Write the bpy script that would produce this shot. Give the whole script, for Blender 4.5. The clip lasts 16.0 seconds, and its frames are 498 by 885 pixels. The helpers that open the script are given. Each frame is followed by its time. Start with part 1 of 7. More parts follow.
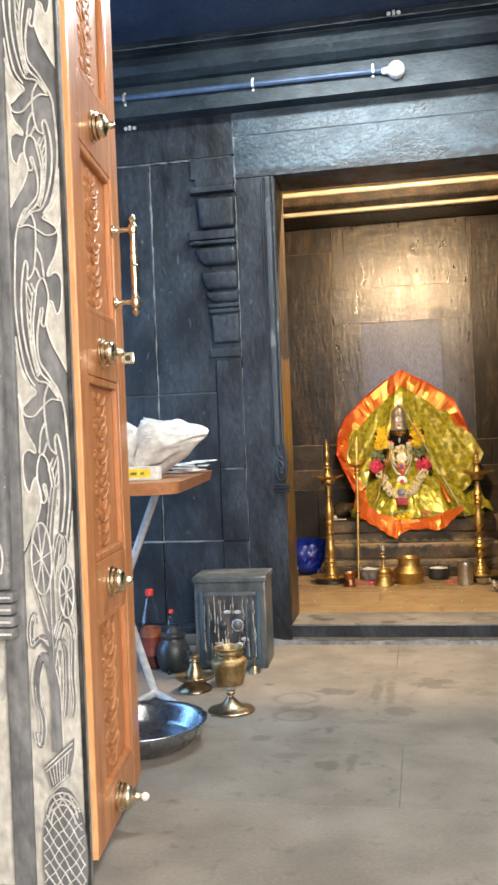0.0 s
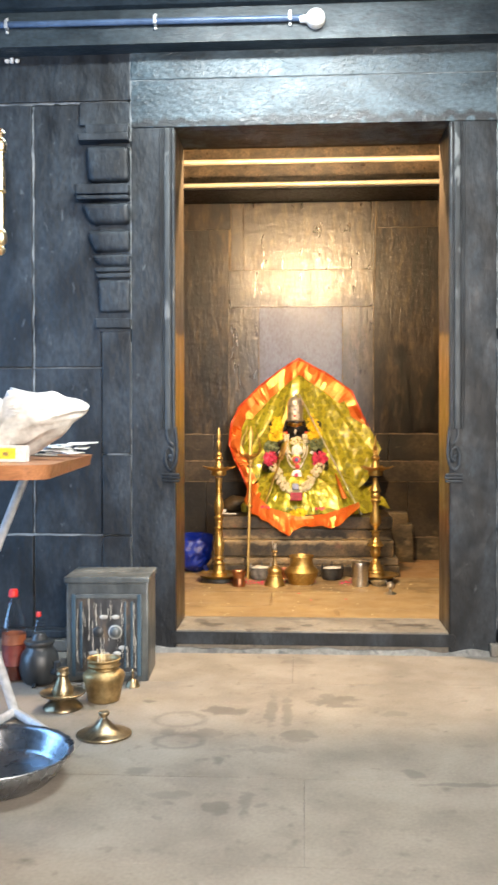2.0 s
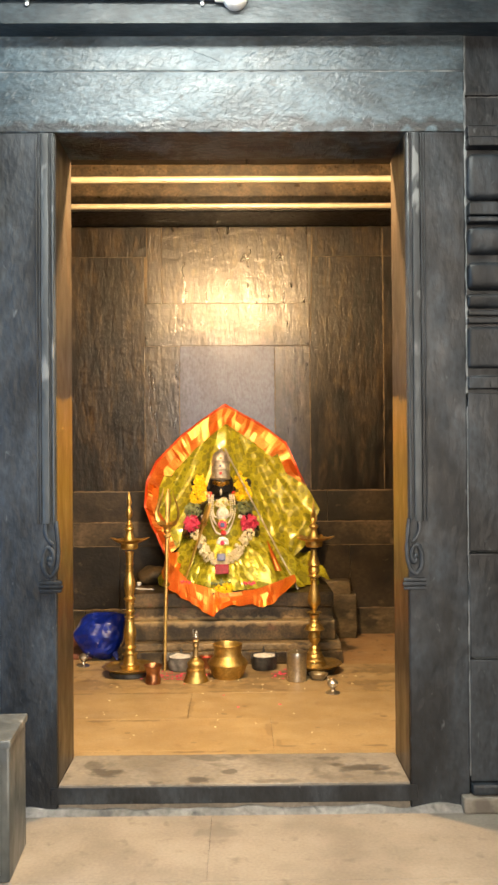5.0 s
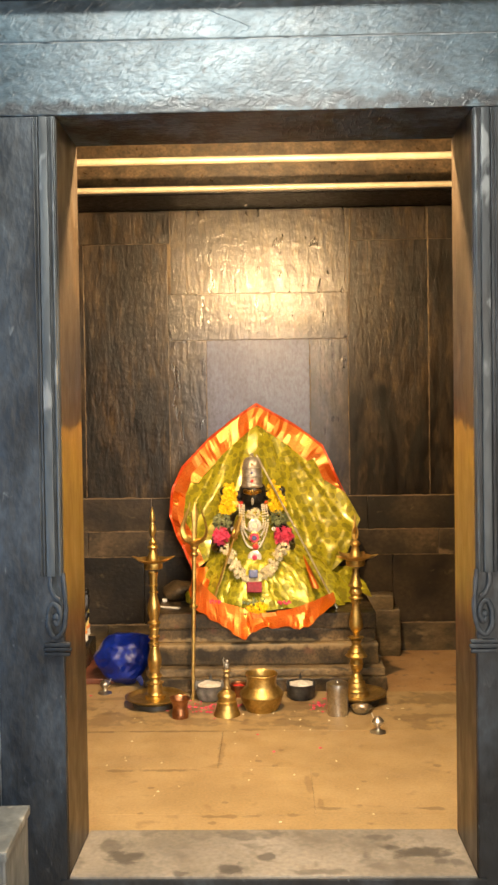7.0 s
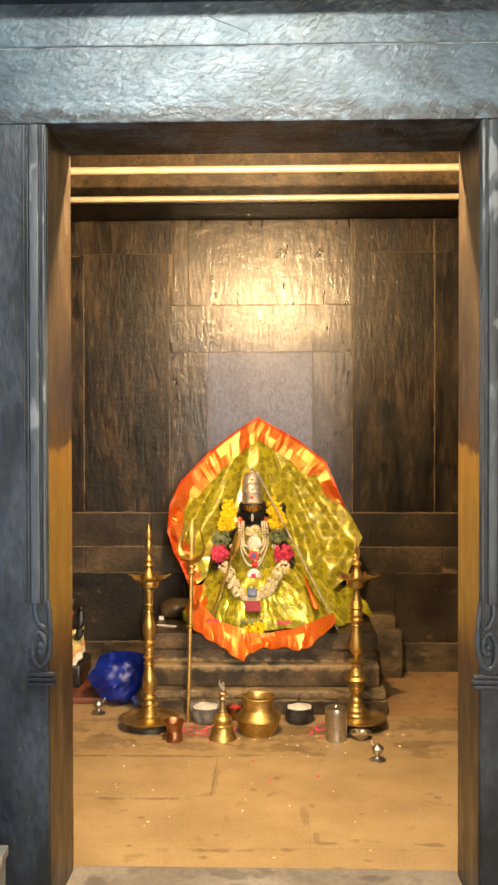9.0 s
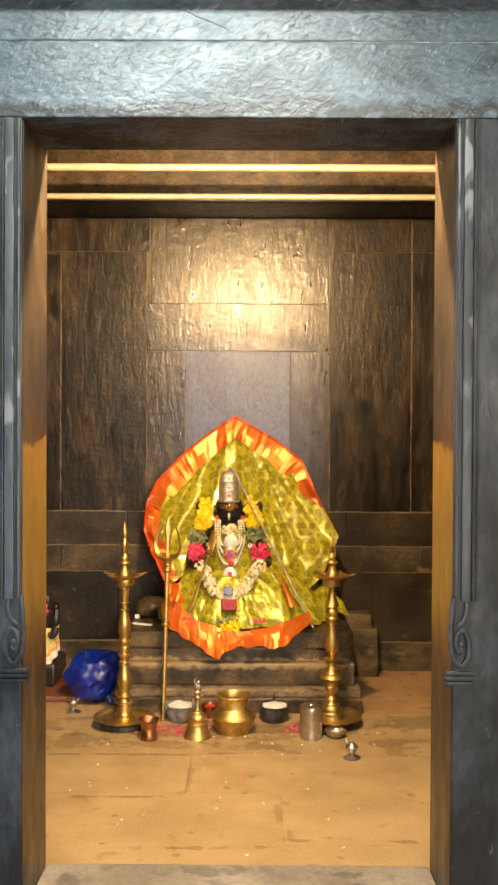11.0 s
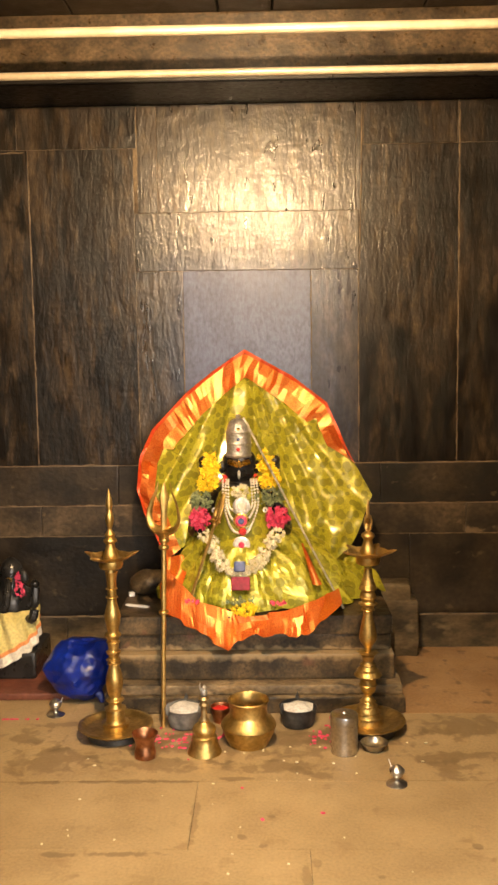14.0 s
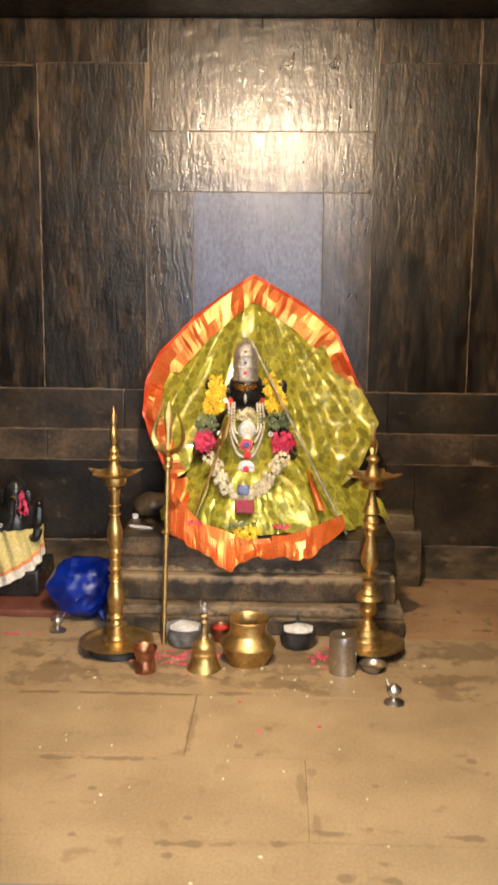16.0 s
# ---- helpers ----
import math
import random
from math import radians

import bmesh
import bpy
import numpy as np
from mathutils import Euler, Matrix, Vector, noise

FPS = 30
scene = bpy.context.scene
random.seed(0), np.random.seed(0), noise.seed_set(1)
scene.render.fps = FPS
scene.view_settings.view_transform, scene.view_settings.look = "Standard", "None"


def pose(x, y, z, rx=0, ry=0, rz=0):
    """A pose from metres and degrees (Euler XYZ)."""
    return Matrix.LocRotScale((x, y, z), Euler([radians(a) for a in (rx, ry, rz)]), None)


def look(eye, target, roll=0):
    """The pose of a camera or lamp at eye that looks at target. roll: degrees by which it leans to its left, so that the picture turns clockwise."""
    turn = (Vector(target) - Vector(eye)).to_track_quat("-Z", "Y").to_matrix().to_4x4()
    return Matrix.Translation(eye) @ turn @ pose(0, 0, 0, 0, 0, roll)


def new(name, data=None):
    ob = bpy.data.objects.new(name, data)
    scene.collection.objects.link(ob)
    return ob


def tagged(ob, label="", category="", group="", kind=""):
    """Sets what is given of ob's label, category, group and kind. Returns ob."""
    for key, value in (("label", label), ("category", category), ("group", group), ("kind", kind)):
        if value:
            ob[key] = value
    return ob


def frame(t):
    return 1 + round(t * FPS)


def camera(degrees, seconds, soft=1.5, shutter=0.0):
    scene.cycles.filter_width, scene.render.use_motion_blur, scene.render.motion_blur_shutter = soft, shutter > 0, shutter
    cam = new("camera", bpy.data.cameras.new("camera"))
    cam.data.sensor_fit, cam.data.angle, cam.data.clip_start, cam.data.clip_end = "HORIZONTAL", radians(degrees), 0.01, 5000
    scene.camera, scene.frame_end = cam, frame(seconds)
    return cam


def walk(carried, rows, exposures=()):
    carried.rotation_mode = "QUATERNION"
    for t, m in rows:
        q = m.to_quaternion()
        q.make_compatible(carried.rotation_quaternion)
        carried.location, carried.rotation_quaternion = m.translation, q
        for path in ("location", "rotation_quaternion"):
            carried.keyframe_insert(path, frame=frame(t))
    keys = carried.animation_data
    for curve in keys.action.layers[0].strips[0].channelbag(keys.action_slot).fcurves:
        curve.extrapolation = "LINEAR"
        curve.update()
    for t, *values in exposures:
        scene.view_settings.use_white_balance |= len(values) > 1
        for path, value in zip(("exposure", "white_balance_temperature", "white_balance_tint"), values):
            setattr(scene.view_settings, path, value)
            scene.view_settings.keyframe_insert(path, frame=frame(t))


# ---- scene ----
cam = camera(30.8, 16.0, 2.7, 0.4)
METRES, EYE, TILT, LEAN, TURN = 3.0, 0.9, 0.0, 0.0, 10.2
PATH = [
    (0, (0.143, 0.301, 0.872), (-0.23, 2.266, 0.874), -2.3),
    (0.5, (0.16, 0.349, 0.871), (-0.187, 2.318, 0.874), -2.1),
    (1, (0.145, 0.413, 0.845), (-0.164, 2.388, 0.825), -1.3),
    (1.5, (0.099, 0.553, 0.83), (-0.143, 2.538, 0.784), -0.3),
    (2, (0.061, 0.695, 0.846), (-0.061, 2.692, 0.825), -0.1),
    (2.5, (0.041, 0.797, 0.847), (0.003, 2.796, 0.842), -0.1),
    (3, (0.059, 0.94, 0.847), (0.047, 2.94, 0.844), -0.1),
    (3.5, (0.112, 1.197, 0.879), (0.125, 3.197, 0.929), -0.7),
    (3.7, (0.112, 1.242, 0.952), (0.13, 3.241, 1.005), -0.1),
    (5.8, (0.109, 1.707, 1.123), (0.127, 3.707, 1.116), -0.6),
    (6, (0.105, 1.778, 1.154), (0.119, 3.778, 1.143), -0.6),
    (6.5, (0.098, 1.848, 1.229), (0.081, 3.848, 1.2), -1.0),
    (7, (0.095, 1.881, 1.247), (0.049, 3.88, 1.201), -0.8),
    (7.5, (0.098, 1.929, 1.26), (0.053, 3.928, 1.204), -0.3),
    (8, (0.095, 1.957, 1.276), (0.051, 3.956, 1.225), 0.1),
    (8.5, (0.112, 1.978, 1.285), (0.052, 3.977, 1.252), -0.1),
    (11, (0.129, 1.978, 1.273), (0.116, 3.977, 1.245), 0.3),
    (11.5, (0.129, 1.972, 1.245), (0.149, 3.971, 1.196), 0.3),
    (12, (0.156, 2.06, 1.238), (0.177, 4.057, 1.128), 0.4),
    (12.5, (0.166, 2.143, 1.327), (0.16, 4.134, 1.131), -0.0),
    (13, (0.174, 2.296, 1.309), (0.131, 4.284, 1.092), -0.6),
    (13.5, (0.156, 2.61, 1.324), (0.107, 4.597, 1.105), -1.0),
    (14, (0.126, 2.783, 1.367), (0.082, 4.771, 1.152), -0.8),
    (14.5, (0.126, 2.84, 1.347), (0.058, 4.83, 1.161), -0.3),
    (15, (0.127, 2.832, 1.352), (0.052, 4.823, 1.174), 0.2),
    (15.5, (0.129, 2.824, 1.305), (0.069, 4.81, 1.077), 0.7),
    (16, (0.137, 2.796, 1.257), (0.073, 4.769, 0.935), 0.6),
]
walk(cam, [(t, look(eye, target, roll)) for t, eye, target, roll in PATH],
     [(0, -0.34, 6200, 10), (0.5, -0.28, 6200, 10), (1.0, -0.08, 6200, 10), (1.5, 0.04, 6300, 10), (2.5, 0.19, 6550, 10), (3.5, 0.08, 6950, 10), (6, -0.04, 7250, 10), (8, -0.03, 7200, 10), (11, -0.03, 7200, 10), (12, -0.04, 7350, 10), (13, -0.04, 7050, 10), (14, -0.09, 6650, 10), (15, -0.08, 6000, 10), (16, -0.12, 5350, 10)])

# ---- world and light ----
world = bpy.data.worlds.new("sky")
scene.world = world
world.use_nodes = True
wn = world.node_tree.nodes
sky = wn.new("ShaderNodeTexSky")
sky.sky_type, sky.sun_disc = "NISHITA", False
sky.sun_elevation, sky.sun_rotation = radians(35), radians(150)
world.node_tree.links.new(sky.outputs[0], wn["Background"].inputs[0])
wn["Background"].inputs[1].default_value = 0.1


def lamp(name, kind, m, energy, colour, size):
    data = bpy.data.lights.new(name, kind)
    data.energy, data.color = energy, colour
    if kind == "AREA":
        data.shape, data.size, data.size_y = "RECTANGLE", size[0], size[1]
    else:
        data.shadow_soft_size = size
    ob = new(name, data)
    ob.matrix_world = m
    return ob


# warm bulb over the shrine door, on its inner side
lamp("shrine_bulb", "POINT", pose(0.06, 4.56, 2.27), 335, (1.0, 0.66, 0.345), 0.022)
# short white lamp under the hall ceiling, close to the door wall
lamp("hall_batten", "AREA", pose(-0.02, 3.40, 2.580), 76, (0.93, 1.0, 0.985), (0.9, 0.24))
# daylight through the open east side of the porch
lamp("porch_daylight", "AREA", look((1.70, -1.0, 1.8), (-0.35, 2.6, 0.7)), 365, (1.0, 0.895, 0.795), (2.4, 2.0))


# blue skylight through the open west doorway of the hall
lamp("west_doorway_daylight", "AREA", look((-1.93, 3.15, 1.05), (-0.4, 3.75, 0.9)), 40, (0.28, 0.56, 1.0), (0.85, 1.9))


# ---- materials ----
def material(name, dark, light, rough=(0.4, 0.6), metal=0.0, scale=3.0, fine=45.0, stretch=(1, 1, 1), bump=0.15, bump_scale=60.0,
             spots=None, spot_scale=9.0, spot_cut=0.62, vary=0.0, spec=0.5, coat=0.0, low=0.35, high=0.65, grain_by=(0.78, 1.18), soft=0.1, marks=(), mark_colour=(0.06, 0.05, 0.04), streak=None, twist=0.4, drip=False, runs=None, strokes=None):
    """Two tones mixed by broad noise, fine grain over them, roughness that wanders, a bump, and stains."""
    m = bpy.data.materials.new(name)
    m.use_nodes = True
    nt = m.node_tree
    n, link = nt.nodes, nt.links.new
    b = n["Principled BSDF"]
    geo = n.new("ShaderNodeNewGeometry")
    mp = n.new("ShaderNodeMapping")
    mp.inputs["Scale"].default_value = stretch
    link(geo.outputs["Position"], mp.inputs["Vector"])
    mb = n.new("ShaderNodeMapping")
    mb.inputs["Scale"].default_value = streak or stretch
    link(geo.outputs["Position"], mb.inputs["Vector"])

    def noise_at(s, detail=6.0, distort=0.0, by=None):
        t = n.new("ShaderNodeTexNoise")
        t.inputs["Scale"].default_value, t.inputs["Detail"].default_value, t.inputs["Distortion"].default_value = s, detail, distort
        link((by or mp).outputs[0], t.inputs["Vector"])
        return t.outputs["Fac"]

    def span(src, a, z, lo, hi):
        r = n.new("ShaderNodeMapRange")
        for i, v in enumerate((a, z, lo, hi)):
            r.inputs[i + 1].default_value = v
        link(src, r.inputs[0])
        return r.outputs[0]

    def mix(fac, a, c, mode="MIX"):
        x = n.new("ShaderNodeMix")
        x.data_type, x.blend_type = "RGBA", mode
        for sock, v in ((x.inputs[0], fac), (x.inputs[6], a), (x.inputs[7], c)):
            if isinstance(v, (int, float)):
                sock.default_value = v
            elif isinstance(v, tuple):
                sock.default_value = (*v, 1)
            else:
                link(v, sock)
        return x.outputs[2]

    broad, grain = noise_at(scale, 7, twist), noise_at(fine, 4)
    col = mix(span(broad, low, high, 0, 1), dark, light)
    g = span(grain, 0.3, 0.7, *grain_by)
    gm = n.new("ShaderNodeCombineColor")
    for i in range(3):
        link(g, gm.inputs[i])
    col = mix(1.0, col, gm.outputs[0], "MULTIPLY")
    if spots:
        col = mix(span(noise_at(spot_scale, 8, 2 * twist, mb if drip else None), spot_cut, spot_cut + soft, 0, 1), col, spots)
    # stains of known place: (x, y, half width, half depth, strength, ring); ragged by noise
    ragged = noise_at(17, 8, 0.4) if marks else None
    for mx, my, rx, ry, much, ring in marks:
        mv = n.new("ShaderNodeVectorMath")
        mv.operation = "MULTIPLY_ADD"
        link(geo.outputs["Position"], mv.inputs[0])
        mv.inputs[1].default_value, mv.inputs[2].default_value = (1 / rx, 1 / ry, 0), (-mx / rx, -my / ry, 0)
        ln = n.new("ShaderNodeVectorMath")
        ln.operation = "LENGTH"
        link(mv.outputs[0], ln.inputs[0])
        ad = n.new("ShaderNodeMath")
        ad.operation = "MULTIPLY_ADD"
        link(ragged, ad.inputs[0])
        ad.inputs[1].default_value = 0.5 if ring else 2.8
        link(ln.outputs["Value"], ad.inputs[2])
        if ring:
            df = n.new("ShaderNodeMath")
            df.operation = "SUBTRACT"
            link(ad.outputs[0], df.inputs[0])
            df.inputs[1].default_value = 1.15
            ab = n.new("ShaderNodeMath")
            ab.operation = "ABSOLUTE"
            link(df.outputs[0], ab.inputs[0])
            fac = span(ab.outputs[0], 0.04, 0.22, much, 0)
        else:
            fac = span(ad.outputs[0], 1.92, 2.30, much, 0)
        col = mix(fac, col, mark_colour)
    if vary:
        info = n.new("ShaderNodeObjectInfo")
        h = n.new("ShaderNodeHueSaturation")
        link(span(info.outputs["Random"], 0, 1, 1 - vary, 1 + vary), h.inputs["Value"])
        link(col, h.inputs["Color"])
        col = h.outputs[0]
    link(col, b.inputs["Base Color"])
    link(span(noise_at(scale * 2.3, 5, 0.3), 0.3, 0.7, *rough), b.inputs["Roughness"])
    b.inputs["Metallic"].default_value = metal
    b.inputs["Specular IOR Level"].default_value = spec
    b.inputs["Coat Weight"].default_value = coat
    if bump:
        bp = n.new("ShaderNodeBump")
        bp.inputs["Strength"].default_value, bp.inputs["Distance"].default_value = bump, 0.01
        height = noise_at(bump_scale, 5, 0.3, mb)
        if runs:
            # long vertical runs under the grain: (share, scale, stretch)
            mr = n.new("ShaderNodeMapping")
            mr.inputs["Scale"].default_value = runs[2]
            link(geo.outputs["Position"], mr.inputs["Vector"])
            add = n.new("ShaderNodeMath")
            add.operation = "MULTIPLY_ADD"
            link(noise_at(runs[1], 4, 0.0, mr), add.inputs[0])
            add.inputs[1].default_value = runs[0]
            link(height, add.inputs[2])
            height = add.outputs[0]
        if strokes:
            # short slanting trowel strokes: (share, scale, stretch, slant)
            ms = n.new("ShaderNodeMapping")
            ms.vector_type = "TEXTURE"
            ms.inputs["Rotation"].default_value = (0, strokes[3], 0)
            ms.inputs["Scale"].default_value = strokes[2]
            link(geo.outputs["Position"], ms.inputs["Vector"])
            add = n.new("ShaderNodeMath")
            add.operation = "MULTIPLY_ADD"
            link(span(noise_at(strokes[1], 3, 0.2, ms), 0.56, 0.70, 0, 1), add.inputs[0])
            add.inputs[1].default_value = strokes[0]
            link(height, add.inputs[2])
            height = add.outputs[0]
        link(height, bp.inputs["Height"])
        link(bp.outputs[0], b.inputs["Normal"])
    return m


M = {}
M["paint"] = material("black_painted_stone", (0.0050, 0.0068, 0.0092), (0.0240, 0.0308, 0.0385), (0.40, 0.64), 0, 7, 75, (1, 1, 0.5), 0.32, 46, (0.060, 0.068, 0.075), 42, 0.675, 0.05, spec=0.38, low=0.40, high=0.61, soft=0.06, grain_by=(0.62, 1.32), twist=0.3, runs=(1.4, 19, (1, 1, 0.6)))
M["paint_brush"] = material("brushed_blue_grey_paint", (0.018, 0.030, 0.039), (0.058, 0.088, 0.108), (0.30, 0.52), 0, 4.0, 60, (0.8, 1, 1.3), 0.30, 70, (0.010, 0.014, 0.018), 17, 0.63, 0.03, low=0.34, high=0.66, soft=0.14, grain_by=(0.66, 1.34), streak=(0.7, 1, 1.1), twist=0.9, runs=(1.0, 11, (0.7, 1, 1.1)), strokes=(0.6, 30, (0.22, 1, 1.0), 0.8))
M["paint_cornice"] = material("dark_blue_grey_paint", (0.011, 0.018, 0.024), (0.036, 0.050, 0.060), (0.38, 0.56), 0, 5.0, 60, (0.8, 1, 1.3), 0.25, 70, (0.075, 0.090, 0.098), 20, 0.68, 0.03, spec=0.4, low=0.36, high=0.66, soft=0.10, grain_by=(0.70, 1.3), streak=(0.5, 1, 1.1), twist=0.5, runs=(1.8, 15, (0.6, 1, 1.2)))
M["paint_worn"] = material("worn_grey_paint", (0.010, 0.013, 0.016), (0.042, 0.050, 0.056), (0.4, 0.6), 0, 9, 50, (1, 1, 0.3), 0.25, 40, (0.12, 0.128, 0.132), 14, 0.60, soft=0.05, spec=0.4, low=0.40, high=0.60)
M["mortar"] = material("pale_worn_mortar", (0.085, 0.098, 0.108), (0.20, 0.212, 0.218), (0.7, 0.9), 0, 12, 60)
M["cement"] = material("bare_cement", (0.13, 0.125, 0.115), (0.24, 0.23, 0.21), (0.75, 0.95), 0, 10, 70, (1, 1, 1), 0.4, 50, (0.07, 0.07, 0.068), 12, 0.58)
# stains of the hall floor: rings left by vessels, then splashes (x, y, half width, half depth, strength)
RINGS = ((-0.305, 3.341, 0.08, 0.075, 0.4), (-0.283, 3.154, 0.072, 0.064, 0.5))
SPLASHES = ((-0.169, 3.426, 0.095, 0.055, 0.75), (0.161, 3.549, 0.105, 0.075, 0.7), (-0.04, 3.448, 0.022, 0.2, 0.55), (0.008, 3.44, 0.02, 0.22, 0.55), (0.04, 3.219, 0.08, 0.06, 0.55), (-0.164, 3.025, 0.032, 0.035, 0.7), (-0.35, 2.931, 0.048, 0.032, 0.55), (-0.137, 2.719, 0.036, 0.042, 0.65), (-0.075, 2.746, 0.024, 0.085, 0.5), (0.334, 2.943, 0.036, 0.036, 0.55), (0.447, 2.883, 0.16, 0.016, 0.6), (0.561, 2.996, 0.02, 0.022, 0.65), (-0.242, 3.215, 0.15, 0.04, 0.5), (0.052, 4.03, 0.07, 0.06, 0.4), (0.334, 3.426, 0.06, 0.03, 0.45), (-0.253, 2.781, 0.045, 0.035, 0.4), (-0.422, 3.512, 0.035, 0.022, 0.8), (-0.04, 3.1, 0.13, 0.035, 0.35))
HALL_MARKS = [(*t, 1) for t in RINGS] + [(*t, 0) for t in SPLASHES]
M["floor"] = material("worn_cement_floor", (0.166, 0.145, 0.120), (0.244, 0.216, 0.181), (0.46, 0.66), 0, 4.0, 110, (1, 1, 1), 0.03, 50, (0.120, 0.103, 0.085), 17, 0.60, 0.01, grain_by=(0.88, 1.10), soft=0.16, twist=0.1,
                      marks=HALL_MARKS, mark_colour=(0.085, 0.075, 0.064))
# stains of the shrine floor: along joints (x, y, half length), small wet spots (x, y, radius), broad brown patches (x, y, half width, half depth)
JOINT_STAINS = ((-0.062, 4.708, 0.10), (0.166, 4.719, 0.07), (0.280, 4.765, 0.055), (0.588, 4.763, 0.07), (-0.480, 5.086, 0.08), (-0.288, 5.091, 0.11), (-0.619, 5.494, 0.08), (0.016, 5.517, 0.065), (-0.30, 5.50, 0.25))
CROSS_STAINS = ((-0.104, 5.301, 0.15), (0.214, 4.957, 0.10), (0.240, 5.040, 0.04), (0.246, 4.821, 0.06))
WET_SPOTS = ((0.391, 4.652, 0.024), (0.299, 4.598, 0.022), (0.403, 4.593, 0.022), (0.373, 4.785, 0.026), (0.403, 4.981, 0.016), (0.120, 5.283, 0.022), (0.093, 5.128, 0.020), (0.036, 5.177, 0.018), (-0.068, 4.816, 0.014), (-0.102, 4.664, 0.015), (-0.328, 4.937, 0.017), (-0.332, 4.732, 0.015), (0.679, 5.126, 0.022))
BROWN_PATCHES = ((-0.609, 5.651, 0.18, 0.11), (-0.749, 5.833, 0.09, 0.07), (0.707, 5.572, 0.10, 0.08), (0.212, 5.567, 0.05, 0.035), (0.282, 5.532, 0.04, 0.028), (-0.25, 5.62, 0.22, 0.07), (0.127, 5.60, 0.22, 0.05), (-0.02, 5.80, 0.62, 0.17), (-0.35, 5.80, 0.22, 0.10), (0.45, 5.82, 0.25, 0.09), (0.72, 5.66, 0.16, 0.05), (0.82, 5.90, 0.20, 0.12), (-0.62, 5.93, 0.12, 0.03))
SLAB_MARKS = [(x, y, r, 0.016, 0.65, 0) for x, y, r in JOINT_STAINS] + [(x, y, 0.015, r, 0.45, 0) for x, y, r in CROSS_STAINS] + [(x, y, r, r * 0.9, 0.6, 0) for x, y, r in WET_SPOTS] + [(x, y, a, b, 0.55, 0) for x, y, a, b in BROWN_PATCHES]
M["slab"] = material("oiled_floor_slab", (0.268, 0.186, 0.090), (0.342, 0.243, 0.121), (0.34, 0.55), 0, 4.0, 110, (1, 1, 1), 0.03, 50, (0.205, 0.134, 0.060), 11, 0.60, 0.01, grain_by=(0.86, 1.12), soft=0.14, twist=0.2, marks=SLAB_MARKS, mark_colour=(0.112, 0.070, 0.030))
M["slab_red"] = material("red_brown_floor_slab", (0.24, 0.135, 0.058), (0.33, 0.20, 0.09), (0.4, 0.6), 0, 4, 90, (1, 1, 1), 0.04, 50, (0.13, 0.075, 0.035), 12, 0.58, grain_by=(0.85, 1.12), twist=0.1)
M["sill"] = material("stained_stone_sill", (0.125, 0.110, 0.088), (0.205, 0.183, 0.150), (0.5, 0.8), 0, 4, 70, (1, 1, 1), 0.10, 60, (0.105, 0.090, 0.072), 13, 0.53, soft=0.14, grain_by=(0.82, 1.16), twist=0.2,
                     marks=((-0.309, 4.264, 0.06, 0.05, 0.8, 0), (-0.022, 4.202, 0.04, 0.03, 0.8, 0), (0.076, 4.268, 0.03, 0.025, 0.7, 0), (0.47, 4.285, 0.11, 0.045, 0.8, 0), (0.36, 4.385, 0.07, 0.03, 0.6, 0), (0.54, 4.24, 0.06, 0.03, 0.6, 0), (-0.15, 4.18, 0.03, 0.02, 0.7, 0), (0.2, 4.19, 0.1, 0.02, 0.5, 0), (-0.36, 4.33, 0.06, 0.04, 0.5, 0), (0.0, 4.40, 0.12, 0.03, 0.45, 0)), mark_colour=(0.035, 0.03, 0.025))
M["beam_stone"] = material("flaking_oiled_beam", (0.034, 0.023, 0.013), (0.105, 0.073, 0.041), (0.25, 0.5), 0, 16, 90, (0.8, 1, 1), 0.2, 60, (0.030, 0.022, 0.014), 30, 0.60, grain_by=(0.5, 1.45), twist=0.1)
M["oil_film"] = material("brown_oil_film_painted_reflection", (0.012, 0.0078, 0.0045), (0.036, 0.0235, 0.0115), (0.30, 0.5), 0, 7, 60, (1, 1, 0.5), 0.12, 40, (0.085, 0.054, 0.023), 12, 0.60, soft=0.16, streak=(1, 1, 0.3), twist=0.1)
M["wall_low"] = material("sooty_stone_course", (0.0046, 0.0032, 0.0018), (0.031, 0.0213, 0.0115), (0.38, 0.62), 0, 6, 60, (0.8, 1, 1), 0.2, 60, (0.095, 0.068, 0.038), 18, 0.62, 0.2, grain_by=(0.6, 1.35), twist=0.05, low=0.40, high=0.62)
M["wall_tan"] = material("brown_dusty_stone_course", (0.018, 0.013, 0.008), (0.080, 0.057, 0.033), (0.4, 0.62), 0, 5, 60, (0.8, 1, 1), 0.2, 60, (0.14, 0.10, 0.06), 14, 0.60, 0.15, grain_by=(0.6, 1.35), twist=0.05, low=0.40, high=0.62)
M["wall_foot"] = material("tan_stained_stone_course", (0.030, 0.023, 0.013), (0.150, 0.110, 0.058), (0.4, 0.65), 0, 9, 80, (0.6, 1, 1.2), 0.22, 60, (0.17, 0.13, 0.07), 12, 0.62, 0.1, grain_by=(0.7, 1.25), twist=0.05)
M["joint"] = material("dusty_joint", (0.085, 0.060, 0.036), (0.21, 0.158, 0.098), (0.8, 0.95), 0, 8, 60)
M["plinth"] = material("oiled_plinth_stone", (0.018, 0.013, 0.007), (0.114, 0.075, 0.035), (0.35, 0.6), 0, 9, 90, (1, 1, 1), 0.25, 60, (0.15, 0.060, 0.036), 10, 0.64, 0.15, grain_by=(0.5, 1.45), soft=0.12, twist=0.05)
